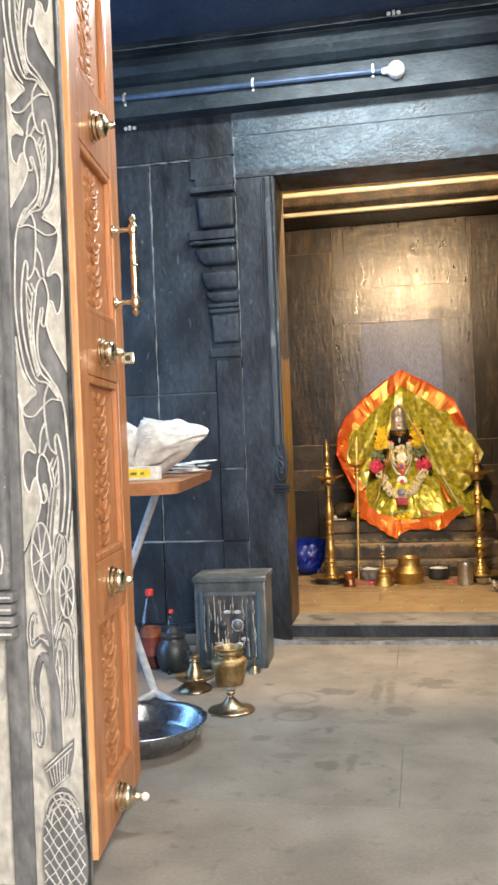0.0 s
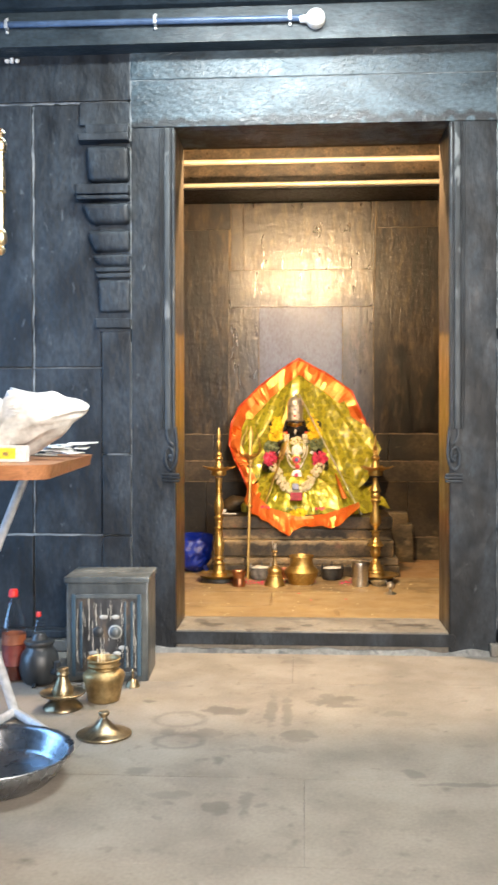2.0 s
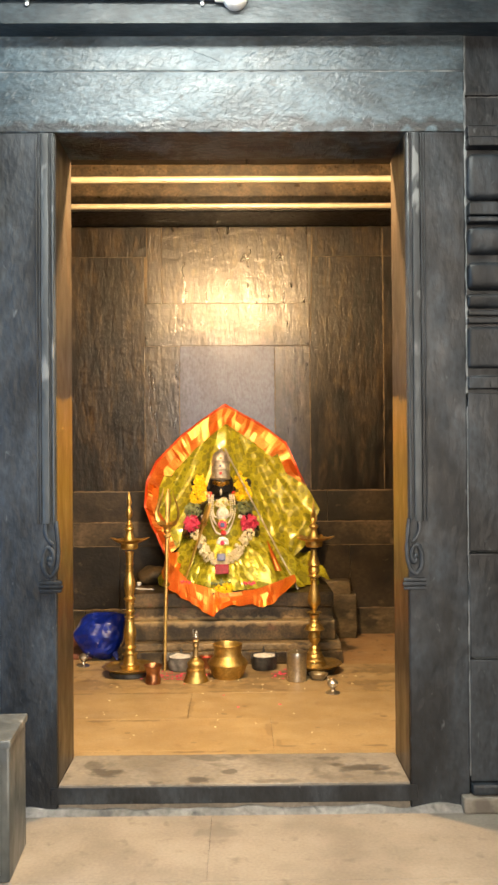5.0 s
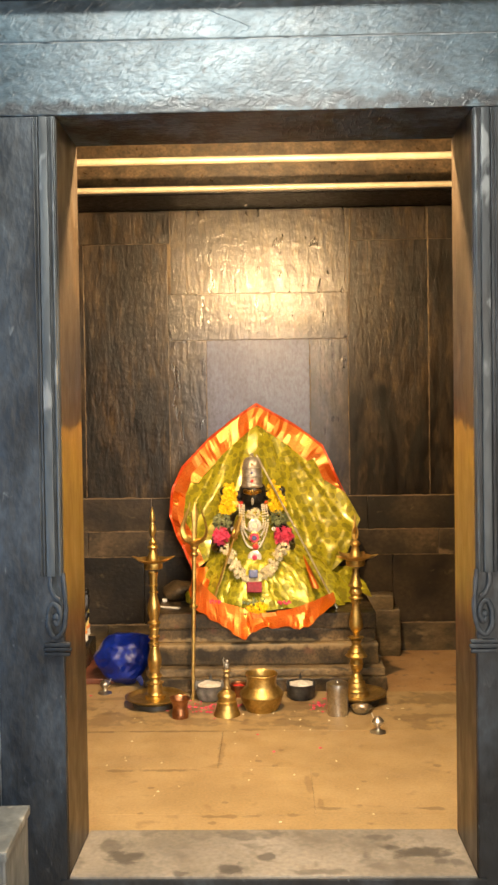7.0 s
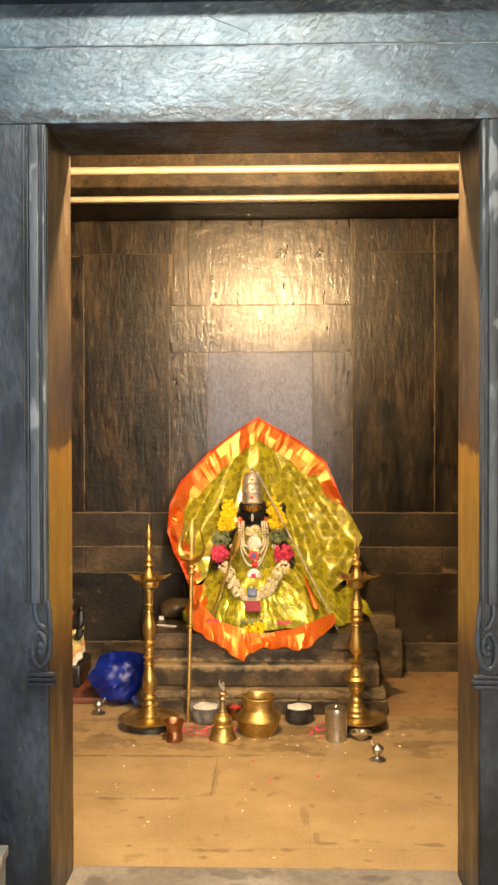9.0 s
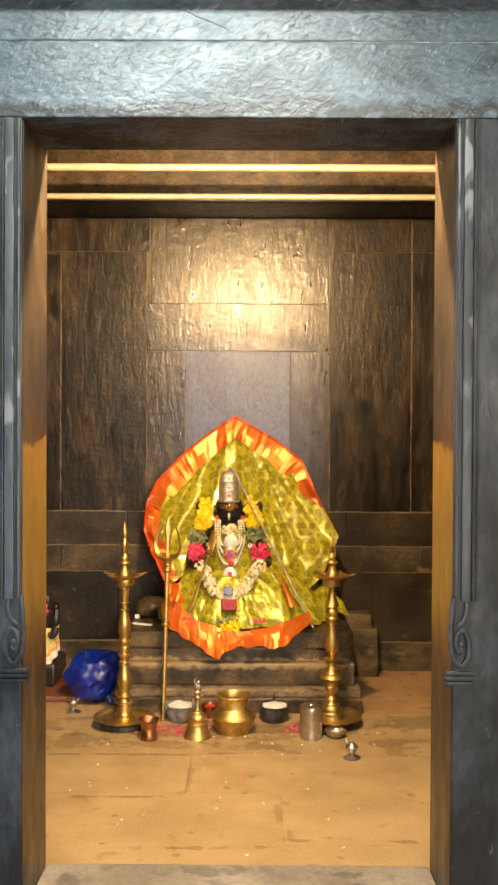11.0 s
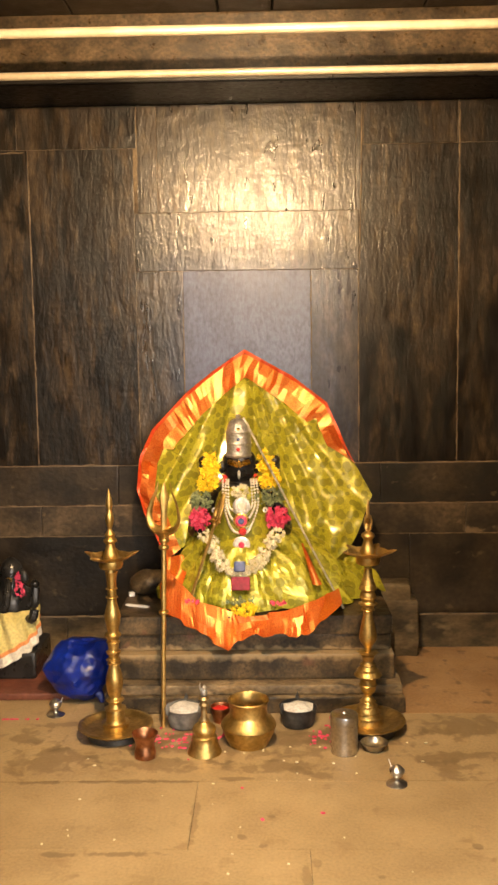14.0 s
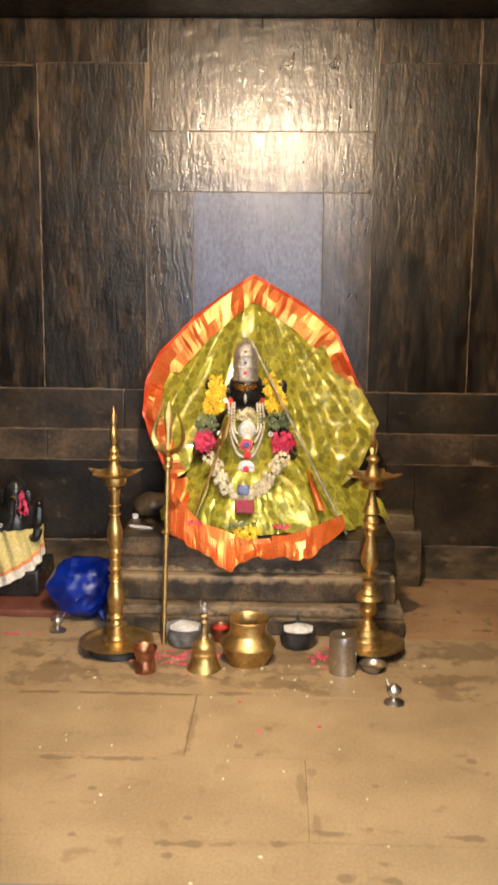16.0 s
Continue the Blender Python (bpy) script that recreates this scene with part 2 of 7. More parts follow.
M["plinth_worn"] = material("tan_worn_plinth_stone", (0.11, 0.078, 0.043), (0.30, 0.215, 0.115), (0.4, 0.65), 0, 9, 80, (0.7, 1, 1.3), 0.3, 60, (0.04, 0.030, 0.019), 16, 0.55, 0.1, grain_by=(0.65, 1.3), low=0.36, high=0.64, twist=0.1)
M["brass"] = material("brass", (0.46, 0.305, 0.092), (0.61, 0.430, 0.160), (0.36, 0.52), 1.0, 12, 80, (1, 1, 1), 0.05, 70, (0.30, 0.20, 0.09), 16, 0.66)
M["gold_rod"] = material("brushed_gilt_rod", (0.58, 0.50, 0.37), (0.72, 0.64, 0.50), (0.32, 0.45), 0.25, 10, 60, (1, 1, 1), 0.02, 70, grain_by=(0.92, 1.06))
M["old_brass"] = material("dull_brass", (0.28, 0.200, 0.092), (0.50, 0.375, 0.195), (0.44, 0.62), 1.0, 14, 70, (1, 1, 1), 0.1, 60, (0.12, 0.085, 0.05), 14, 0.6)
M["bronze"] = material("dull_bronze", (0.22, 0.170, 0.10), (0.44, 0.36, 0.235), (0.28, 0.44), 1.0, 14, 70, (1, 1, 1), 0.1, 60, (0.11, 0.085, 0.06), 16, 0.6)
M["copper"] = material("tarnished_copper", (0.28, 0.12, 0.06), (0.50, 0.24, 0.12), (0.3, 0.5), 1.0, 20, 80)
M["steel"] = material("stainless_steel", (0.46, 0.44, 0.41), (0.62, 0.60, 0.56), (0.27, 0.40), 1.0, 8, 90, (1, 1, 1), 0.02, 50)
M["iron"] = material("blackened_iron", (0.03, 0.03, 0.03), (0.10, 0.095, 0.085), (0.4, 0.65), 0.6, 14, 60, (1, 1, 1), 0.2, 50)
M["ash"] = material("white_ash", (0.45, 0.43, 0.39), (0.68, 0.66, 0.61), (0.9, 1.0), 0, 30, 120, (1, 1, 1), 0.5, 60)
M["ash_grey"] = material("ash_dusted_iron", (0.06, 0.058, 0.052), (0.22, 0.21, 0.19), (0.6, 0.85), 0.1, 16, 60, (1, 1, 1), 0.3, 60)
M["silver"] = material("chased_silver", (0.42, 0.40, 0.365), (0.66, 0.64, 0.58), (0.28, 0.42), 0.78, 50, 140, (1, 1, 1), 0.5, 160)
M["stone_idol"] = material("polished_black_stone", (0.008, 0.008, 0.008), (0.022, 0.021, 0.020), (0.22, 0.4), 0, 12, 80, (1, 1, 1), 0.1, 60)
M["teak"] = material("polished_teak", (0.33, 0.128, 0.046), (0.48, 0.212, 0.086), (0.28, 0.44), 0, 8, 70, (4, 4, 0.35), 0.08, 30, (0.27, 0.105, 0.035), 12, 0.66, 0.06)
M["teak_carved"] = material("carved_oiled_teak", (0.29, 0.115, 0.043), (0.44, 0.195, 0.078), (0.45, 0.62), 0, 20, 90, (1, 1, 1), 0.12, 90, spec=0.3)
M["teak_pale"] = material("pale_teak_lipping", (0.58, 0.29, 0.115), (0.72, 0.40, 0.18), (0.32, 0.46), 0, 8, 70, (4, 4, 0.3), 0.06, 30)
M["nickel_brass"] = material("pale_polished_brass", (0.66, 0.56, 0.36), (0.82, 0.74, 0.55), (0.20, 0.34), 1.0, 12, 80, (1, 1, 1), 0.03, 70)
M["basin_steel"] = material("polished_basin_steel", (0.28, 0.30, 0.33), (0.40, 0.42, 0.45), (0.22, 0.34), 1.0, 8, 90, (1, 1, 1), 0.02, 30)
M["veneer"] = material("brown_laminate_board", (0.28, 0.12, 0.05), (0.40, 0.18, 0.08), (0.35, 0.5), 0, 5, 60, (0.4, 4, 4))
M["grey_stone"] = material("dark_carved_stone", (0.105, 0.108, 0.112), (0.190, 0.194, 0.196), (0.5, 0.7), 0, 9, 60, (1, 1, 0.5), 0.25, 50, (0.25, 0.25, 0.24), 16, 0.62, grain_by=(0.7, 1.25))
M["cream"] = material("whitewashed_stone_ground", (0.40, 0.388, 0.345), (0.54, 0.525, 0.47), (0.7, 0.9), 0, 12, 60, (1, 1, 0.6), 0.3, 50, (0.30, 0.295, 0.275), 18, 0.60, grain_by=(0.75, 1.2))
M["line"] = material("chalk_white_line", (0.48, 0.475, 0.44), (0.64, 0.635, 0.60), (0.7, 0.9), 0, 30, 80)
M["plaster"] = material("limewashed_plaster", (0.50, 0.47, 0.42), (0.62, 0.59, 0.53), (0.8, 0.95), 0, 2, 40)
M["ceiling"] = material("blue_painted_ceiling", (0.028, 0.045, 0.085), (0.050, 0.074, 0.125), (0.5, 0.7), 0, 3, 40)
M["ceiling_in"] = material("sooty_ceiling_stone", (0.014, 0.010, 0.006), (0.040, 0.028, 0.017), (0.4, 0.6), 0, 5, 60, twist=0.1)
M["pvc_blue"] = material("blue_conduit", (0.05, 0.085, 0.16), (0.075, 0.12, 0.21), (0.35, 0.5), 0, 4, 40)
M["white"] = material("white_plastic", (0.72, 0.72, 0.68), (0.80, 0.80, 0.77), (0.35, 0.5), 0, 5, 40)
M["bag_white"] = material("thin_white_polythene", (0.44, 0.44, 0.42), (0.60, 0.60, 0.575), (0.28, 0.45), 0, 12, 50, (1, 1, 1), 0.6, 22)
M["bag_blue"] = material("dark_blue_polythene", (0.001, 0.009, 0.120), (0.001, 0.018, 0.25), (0.32, 0.45), 0, 9, 50, (1, 1, 1), 0.25, 26)
M["yellow_card"] = material("yellow_card", (0.70, 0.55, 0.03), (0.80, 0.66, 0.06), (0.4, 0.6), 0, 6, 50)
M["paper"] = material("grey_white_paper", (0.55, 0.56, 0.55), (0.70, 0.71, 0.70), (0.6, 0.8), 0, 20, 60)
M["red"] = material("red_plastic", (0.55, 0.02, 0.015), (0.65, 0.04, 0.03), (0.35, 0.5), 0, 6, 50)
M["cola"] = material("dark_brown_drink", (0.045, 0.010, 0.005), (0.075, 0.016, 0.008), (0.1, 0.2), 0, 6, 50, (1, 1, 1), 0)
M["label_orange"] = material("orange_brown_label", (0.16, 0.045, 0.018), (0.24, 0.075, 0.030), (0.4, 0.6), 0, 12, 50)
M["label_red"] = material("red_brown_label", (0.085, 0.014, 0.010), (0.15, 0.026, 0.017), (0.4, 0.6), 0, 12, 50)
M["grey_tube"] = material("grey_enamel_tube", (0.42, 0.44, 0.46), (0.52, 0.54, 0.56), (0.3, 0.5), 0.2, 6, 50)
M["safe"] = material("scuffed_green_grey_enamel", (0.045, 0.054, 0.058), (0.115, 0.128, 0.130), (0.3, 0.55), 0.2, 9, 60, (1, 1, 0.5), 0.15, 30, (0.26, 0.26, 0.24), 22, 0.62, twist=0.1)
M["safe_dark"] = material("dark_scratched_enamel", (0.012, 0.014, 0.016), (0.045, 0.049, 0.052), (0.25, 0.5), 0.2, 9, 60, (1, 1, 0.4), 0.15, 30, (0.30, 0.29, 0.25), 30, 0.68)
M["safe_door"] = material("rubbed_brown_grey_enamel", (0.022, 0.025, 0.029), (0.085, 0.086, 0.088), (0.25, 0.5), 0.2, 8, 60, (1, 1, 0.35), 0.15, 30, (0.150, 0.112, 0.080), 15, 0.55, soft=0.12, grain_by=(0.6, 1.35))
# blue highlights on the strongbox's edges, put into the enamel's colour
M["safe_blue"] = material("worn_enamel_painted_blue_highlight", (0.024, 0.048, 0.072), (0.050, 0.100, 0.140), (0.3, 0.5), 0.1, 14, 60, (1, 1, 0.25), 0.15, 30, (0.30, 0.32, 0.32), 20, 0.60)
M["scuff"] = material("pale_scraped_enamel", (0.30, 0.305, 0.29), (0.50, 0.495, 0.45), (0.5, 0.7), 0, 30, 80)
M["marigold"] = material("yellow_flowers", (0.80, 0.52, 0.01), (0.90, 0.70, 0.03), (0.6, 0.8), 0, 40, 90)
M["pink"] = material("pink_flowers", (0.60, 0.03, 0.10), (0.78, 0.10, 0.20), (0.6, 0.8), 0, 40, 90)
M["leafy"] = material("dark_green_herbs", (0.12, 0.16, 0.075), (0.27, 0.31, 0.16), (0.6, 0.8), 0, 40, 90)
M["jasmine"] = material("cream_flowers", (0.62, 0.55, 0.34), (0.78, 0.74, 0.55), (0.6, 0.8), 0, 40, 90)
M["maroon"] = material("maroon_cloth", (0.20, 0.01, 0.03), (0.30, 0.02, 0.05), (0.6, 0.8), 0, 30, 90)
M["navy"] = material("blue_beads", (0.03, 0.05, 0.16), (0.07, 0.10, 0.26), (0.3, 0.5), 0, 30, 90)
M["beads"] = material("pearl_beads", (0.62, 0.58, 0.48), (0.76, 0.73, 0.64), (0.25, 0.4), 0, 30, 90)
M["bright_silver"] = material("polished_silver", (0.66, 0.64, 0.58), (0.84, 0.82, 0.76), (0.30, 0.42), 0.85, 60, 140, (1, 1, 1), 0.35, 190)
M["gold"] = material("gold_ornament", (0.70, 0.42, 0.08), (0.90, 0.62, 0.2), (0.2, 0.35), 1.0, 40, 90)
M["yellow_cloth"] = material("pale_yellow_cotton", (0.52, 0.42, 0.12), (0.62, 0.53, 0.21), (0.8, 0.95), 0, 6, 90, (1, 1, 1), 0.2, 60)
M["orange_cloth"] = material("orange_cotton_border", (0.62, 0.20, 0.05), (0.72, 0.30, 0.10), (0.8, 0.95), 0, 10, 90)
M["white_cloth"] = material("white_cotton", (0.62, 0.58, 0.48), (0.72, 0.68, 0.58), (0.8, 0.95), 0, 10, 90)
M["redstone"] = material("red_oxide_slab", (0.10, 0.03, 0.018), (0.19, 0.065, 0.035), (0.4, 0.6), 0, 6, 50)


def oiled_wall(name, dark, mid, dusty, dust_cut, rough, blue, lumps, film, shine, drips=1.0, worn=1.0):
    """Stone black with old lamp oil: drips, dusty flow marks, and a lumpy sheen that runs downwards.
    blue is the strength of a soft-edged blue-grey tint over the middle of the wall."""
    m = bpy.data.materials.new(name)
    m.use_nodes = True
    n, link = m.node_tree.nodes, m.node_tree.links.new
    b = n["Principled BSDF"]
    geo = n.new("ShaderNodeNewGeometry")
    info = n.new("ShaderNodeObjectInfo")
    # every stone carries its own run of the pattern
    hop = n.new("ShaderNodeVectorMath")
    hop.operation = "MULTIPLY_ADD"
    link(info.outputs["Random"], hop.inputs[0])
    hop.inputs[1].default_value = (2.0, 0, 7.0)
    link(geo.outputs["Position"], hop.inputs[2])

    def field(scale, fall, detail, twist=0.0):
        mp = n.new("ShaderNodeMapping")
        mp.inputs["Scale"].default_value = (1, 1, fall)
        link(hop.outputs[0], mp.inputs["Vector"])
        t = n.new("ShaderNodeTexNoise")
        t.inputs["Scale"].default_value, t.inputs["Detail"].default_value, t.inputs["Distortion"].default_value = scale, detail, twist
        link(mp.outputs[0], t.inputs["Vector"])
        return t.outputs["Fac"]

    def span(src, a, z, lo, hi):
        r = n.new("ShaderNodeMapRange")
        for i, v in enumerate((a, z, lo, hi)):
            r.inputs[i + 1].default_value = v
        link(src, r.inputs[0])
        return r.outputs[0]

    def maths(op, a, c):
        r = n.new("ShaderNodeMath")
        r.operation = op
        for sock, v in ((r.inputs[0], a), (r.inputs[1], c)):
            if isinstance(v, (int, float)):
                sock.default_value = v
            else:
                link(v, sock)
        return r.outputs[0]

    def mix(fac, a, c, mode="MIX"):
        x = n.new("ShaderNodeMix")
        x.data_type, x.blend_type = "RGBA", mode
        for sock, v in ((x.inputs[0], fac), (x.inputs[6], a), (x.inputs[7], c)):
            if isinstance(v, (int, float)):
                sock.default_value = v
            elif isinstance(v, tuple):
                sock.default_value = (*v, 1)
            else:
                link(v, sock)
        return x.outputs[2]

    broad = field(2.6, 0.55, 4, 0.3)
    col = mix(span(maths("ADD", maths("MULTIPLY", field(5, 0.5, 9, 0.3), 0.5), maths("MULTIPLY", field(21, 0.10, 6, 0.3), 0.5)), 0.37, 0.63, 0, 1), dark, mid)
    dust = maths("ADD", field(30, 0.30, 12, 0.5), maths("MULTIPLY", broad, 0.35))
    col = mix(span(dust, dust_cut - 0.03, dust_cut + 0.22, 0, 0.75), col, dusty)
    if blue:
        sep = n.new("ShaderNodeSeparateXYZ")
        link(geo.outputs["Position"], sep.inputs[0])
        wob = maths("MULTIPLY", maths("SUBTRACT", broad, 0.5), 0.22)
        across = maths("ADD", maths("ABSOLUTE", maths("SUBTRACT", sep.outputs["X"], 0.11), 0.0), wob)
        blue_tint = maths("MULTIPLY", span(across, 0.27, 0.48, 1, 0), span(maths("ADD", sep.outputs["Z"], wob), 1.66, 1.80, 1, 0))
        col = mix(maths("MULTIPLY", blue_tint, blue), col, (0.115, 0.140, 0.260))
    # old crust that has come away in tall patches
    crust = span(field(5.5, 0.30, 10, 0.8), 0.45, 0.53, 0.28, 1.15)
    cm = n.new("ShaderNodeCombineColor")
    for i in range(3):
        link(crust, cm.inputs[i])
    col = mix(worn, col, cm.outputs[0], "MULTIPLY")
    drip = maths("MULTIPLY", span(field(27, 0.07, 5, 0.15), 0.56, 0.66, 0, 0.9), span(broad, 0.42, 0.58, 0.25 * drips, drips))
    col = mix(drip, col, (0.0035, 0.0024, 0.0016))
    g = span(field(85, 0.55, 4), 0.3, 0.7, 0.70, 1.25)
    gm = n.new("ShaderNodeCombineColor")
    for i in range(3):
        link(g, gm.inputs[i])
    link(mix(1.0, col, gm.outputs[0], "MULTIPLY"), b.inputs["Base Color"])
    link(span(field(19, 0.28, 6, 0.4), 0.34, 0.66, *rough), b.inputs["Roughness"])
    b.inputs["Specular IOR Level"].default_value = shine
    height = maths("ADD", maths("MULTIPLY", field(7, 2.2, 2, 0.4), 0.8), maths("ADD", maths("MULTIPLY", field(44, 0.22, 5, 0.6), 0.60), maths("MULTIPLY", field(130, 0.5, 4), 0.34)))
    bp = n.new("ShaderNodeBump")
    bp.inputs["Strength"].default_value, bp.inputs["Distance"].default_value = lumps, 0.012
    link(height, bp.inputs["Height"])
    link(bp.outputs[0], b.inputs["Normal"])
    b.inputs["Coat Weight"].default_value, b.inputs["Coat Roughness"].default_value = film, 0.18
    link(bp.outputs[0], b.inputs["Coat Normal"])
    return m


M["wall_in"] = oiled_wall("oil_blackened_stone", (0.0016, 0.0009, 0.0004), (0.0185, 0.0112, 0.0051), (0.066, 0.043, 0.022), 0.650, (0.28, 0.50), 0.10, 0.30, 0.10, 0.42)
M["wall_mid"] = oiled_wall("oil_sheened_stone", (0.0040, 0.0025, 0.0013), (0.029, 0.0190, 0.0103), (0.092, 0.065, 0.039), 0.650, (0.26, 0.45), 0.36, 0.30, 0.36, 0.55, 0.6, 0.55)
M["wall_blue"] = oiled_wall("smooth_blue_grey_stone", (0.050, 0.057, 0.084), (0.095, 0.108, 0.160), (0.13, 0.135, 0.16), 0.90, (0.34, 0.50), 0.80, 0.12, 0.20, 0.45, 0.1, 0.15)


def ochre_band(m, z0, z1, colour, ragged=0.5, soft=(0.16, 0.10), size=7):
    """A coloured band with ragged ends between two heights, for wear and for painted light or shade."""
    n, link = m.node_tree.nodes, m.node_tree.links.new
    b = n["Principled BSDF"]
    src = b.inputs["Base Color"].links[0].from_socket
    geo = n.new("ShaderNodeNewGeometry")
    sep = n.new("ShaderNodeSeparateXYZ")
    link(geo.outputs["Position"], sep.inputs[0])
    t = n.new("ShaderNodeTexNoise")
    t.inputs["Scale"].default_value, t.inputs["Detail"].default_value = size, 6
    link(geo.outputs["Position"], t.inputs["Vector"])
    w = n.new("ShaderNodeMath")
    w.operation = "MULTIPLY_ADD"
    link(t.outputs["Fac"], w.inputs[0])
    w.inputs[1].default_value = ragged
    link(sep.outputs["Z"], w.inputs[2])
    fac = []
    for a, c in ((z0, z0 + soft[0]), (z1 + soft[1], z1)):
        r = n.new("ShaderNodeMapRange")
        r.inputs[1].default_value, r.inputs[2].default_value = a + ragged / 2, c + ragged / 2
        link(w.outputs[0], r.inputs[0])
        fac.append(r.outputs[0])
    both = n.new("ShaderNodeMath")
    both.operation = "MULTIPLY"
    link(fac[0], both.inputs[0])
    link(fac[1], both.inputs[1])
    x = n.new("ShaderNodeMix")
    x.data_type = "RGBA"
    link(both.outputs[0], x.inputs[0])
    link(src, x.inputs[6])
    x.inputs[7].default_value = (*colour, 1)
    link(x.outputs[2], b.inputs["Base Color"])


# warm light reflected in the reveals, painted as an ochre band
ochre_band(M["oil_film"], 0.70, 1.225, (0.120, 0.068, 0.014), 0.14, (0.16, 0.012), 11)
# ragged darker strip along the lintel's lower edge
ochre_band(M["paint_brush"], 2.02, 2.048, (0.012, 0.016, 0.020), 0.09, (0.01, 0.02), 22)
# near-black strip on the beam's lower edge: shadow painted into the colour
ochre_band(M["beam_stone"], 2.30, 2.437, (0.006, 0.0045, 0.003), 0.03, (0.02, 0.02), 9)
ochre_band(M["plinth"], 0.178, 0.212, (0.26, 0.185, 0.095), 0.07, (0.02, 0.012), 24)
ochre_band(M["plinth"], 0.058, 0.075, (0.26, 0.185, 0.095), 0.06, (0.02, 0.012), 20)


def brocade(name, ground, figure, cell, fine_cell, shine, crumple, dent=24):
    """Silk shot with metal thread: woven rosettes of two sizes, sheen, and fine creases."""
    m = material(name, ground, tuple(c * 1.05 for c in ground), shine, 0.5, 9, 160, (1, 1, 1), 0)
    n, link = m.node_tree.nodes, m.node_tree.links.new
    b = n["Principled BSDF"]
    geo = n.new("ShaderNodeNewGeometry")
    src = b.inputs["Base Color"].links[0].from_socket

    def ramp(sock, stops):
        r = n.new("ShaderNodeValToRGB")
        els = r.color_ramp.elements
        els[0].position, els[0].color = stops[0][0], (stops[0][1],) * 3 + (1,)
        els[1].position, els[1].color = stops[-1][0], (stops[-1][1],) * 3 + (1,)
        for at, val in stops[1:-1]:
            els.new(at).color = (val, val, val, 1)
        link(sock, r.inputs[0])
        return r.outputs[0]

    col = src
    for size, stops in ((cell, ((0.0, 0.75), (0.11, 0.45), (0.18, 0.8), (0.40, 0.75), (0.46, 1.0), (0.50, 0.0))), (fine_cell, ((0.0, 0.35), (0.22, 0.35), (0.34, 0.0)))):
        v = n.new("ShaderNodeTexVoronoi")
        v.inputs["Scale"].default_value, v.inputs["Randomness"].default_value = size, 0.65
        link(geo.outputs["Position"], v.inputs["Vector"])
        x = n.new("ShaderNodeMix")
        x.data_type = "RGBA"
        link(ramp(v.outputs["Distance"], stops), x.inputs[0])
        link(col, x.inputs[6])
        x.inputs[7].default_value = (*figure, 1)
        col = x.outputs[2]
    link(col, b.inputs["Base Color"])
    t = n.new("ShaderNodeTexNoise")
    t.noise_type = "RIDGED_MULTIFRACTAL"
    t.inputs["Scale"].default_value, t.inputs["Detail"].default_value = dent, 2
    link(geo.outputs["Position"], t.inputs["Vector"])
    bp = n.new("ShaderNodeBump")
    bp.inputs["Strength"].default_value, bp.inputs["Distance"].default_value = crumple, 0.01
    link(t.outputs["Fac"], bp.inputs["Height"])
    link(bp.outputs[0], b.inputs["Normal"])
    return m


M["green_silk"] = brocade("green_gold_brocade", (0.38, 0.355, 0.024), (0.185, 0.178, 0.013), 27, 75, (0.34, 0.48), 0.24, 15)
silk = M["green_silk"].node_tree.nodes["Principled BSDF"]
silk.inputs["Metallic"].default_value, silk.inputs["Coat Weight"].default_value, silk.inputs["Coat Roughness"].default_value = 0.20, 0.75, 0.10
M["green_silk"].node_tree.links.new(silk.inputs["Normal"].links[0].from_socket, silk.inputs["Coat Normal"])
M["lap_silk"] = brocade("crumpled_green_gold_brocade", (0.40, 0.370, 0.030), (0.205, 0.190, 0.015), 27, 75, (0.24, 0.36), 0.35, 21)
M["lap_silk"].node_tree.nodes["Principled BSDF"].inputs["Metallic"].default_value = 0.25
M["orange_silk"] = brocade("orange_gold_border", (0.46, 0.026, 0.003), (0.54, 0.045, 0.005), 70, 150, (0.30, 0.42), 0.06, 9)
# gold weft lying in the orange cloth
weave = M["orange_silk"].node_tree
warp = weave.nodes["Principled BSDF"]
warp.inputs["Metallic"].default_value = 0.0
weft = weave.nodes.new("ShaderNodeBsdfPrincipled")
weft.inputs["Base Color"].default_value, weft.inputs["Metallic"].default_value, weft.inputs["Roughness"].default_value = (0.90, 0.50, 0.12, 1), 1.0, 0.46
weave.links.new(warp.inputs["Normal"].links[0].from_socket, weft.inputs["Normal"])
cloth = weave.nodes.new("ShaderNodeMixShader")
# the gold lies in uneven bars along the weave
bars, bar_at, bar_map = weave.nodes.new("ShaderNodeTexNoise"), weave.nodes.new("ShaderNodeNewGeometry"), weave.nodes.new("ShaderNodeMapRange")
bars.inputs["Scale"].default_value, bars.inputs["Detail"].default_value = 190, 3
for k, v in enumerate((0.36, 0.64, 0.28, 0.66)):
    bar_map.inputs[k + 1].default_value = v
weave.links.new(bar_at.outputs["Position"], bars.inputs["Vector"])
weave.links.new(bars.outputs["Fac"], bar_map.inputs[0])
weave.links.new(bar_map.outputs[0], cloth.inputs[0])
weave.links.new(warp.outputs[0], cloth.inputs[1])
weave.links.new(weft.outputs[0], cloth.inputs[2])
weave.links.new(cloth.outputs[0], weave.nodes["Material Output"].inputs["Surface"])
M["red_edge"] = material("red_orange_selvedge", (0.50, 0.045, 0.008), (0.60, 0.075, 0.012), (0.35, 0.5), 0.2, 20, 120)
for key in ("cola",):
    M[key].node_tree.nodes["Principled BSDF"].inputs["Transmission Weight"].default_value = 0.3
glass = bpy.data.materials.new("clear_bottle_plastic")
glass.use_nodes = True
gn, gl = glass.node_tree.nodes, glass.node_tree.links.new
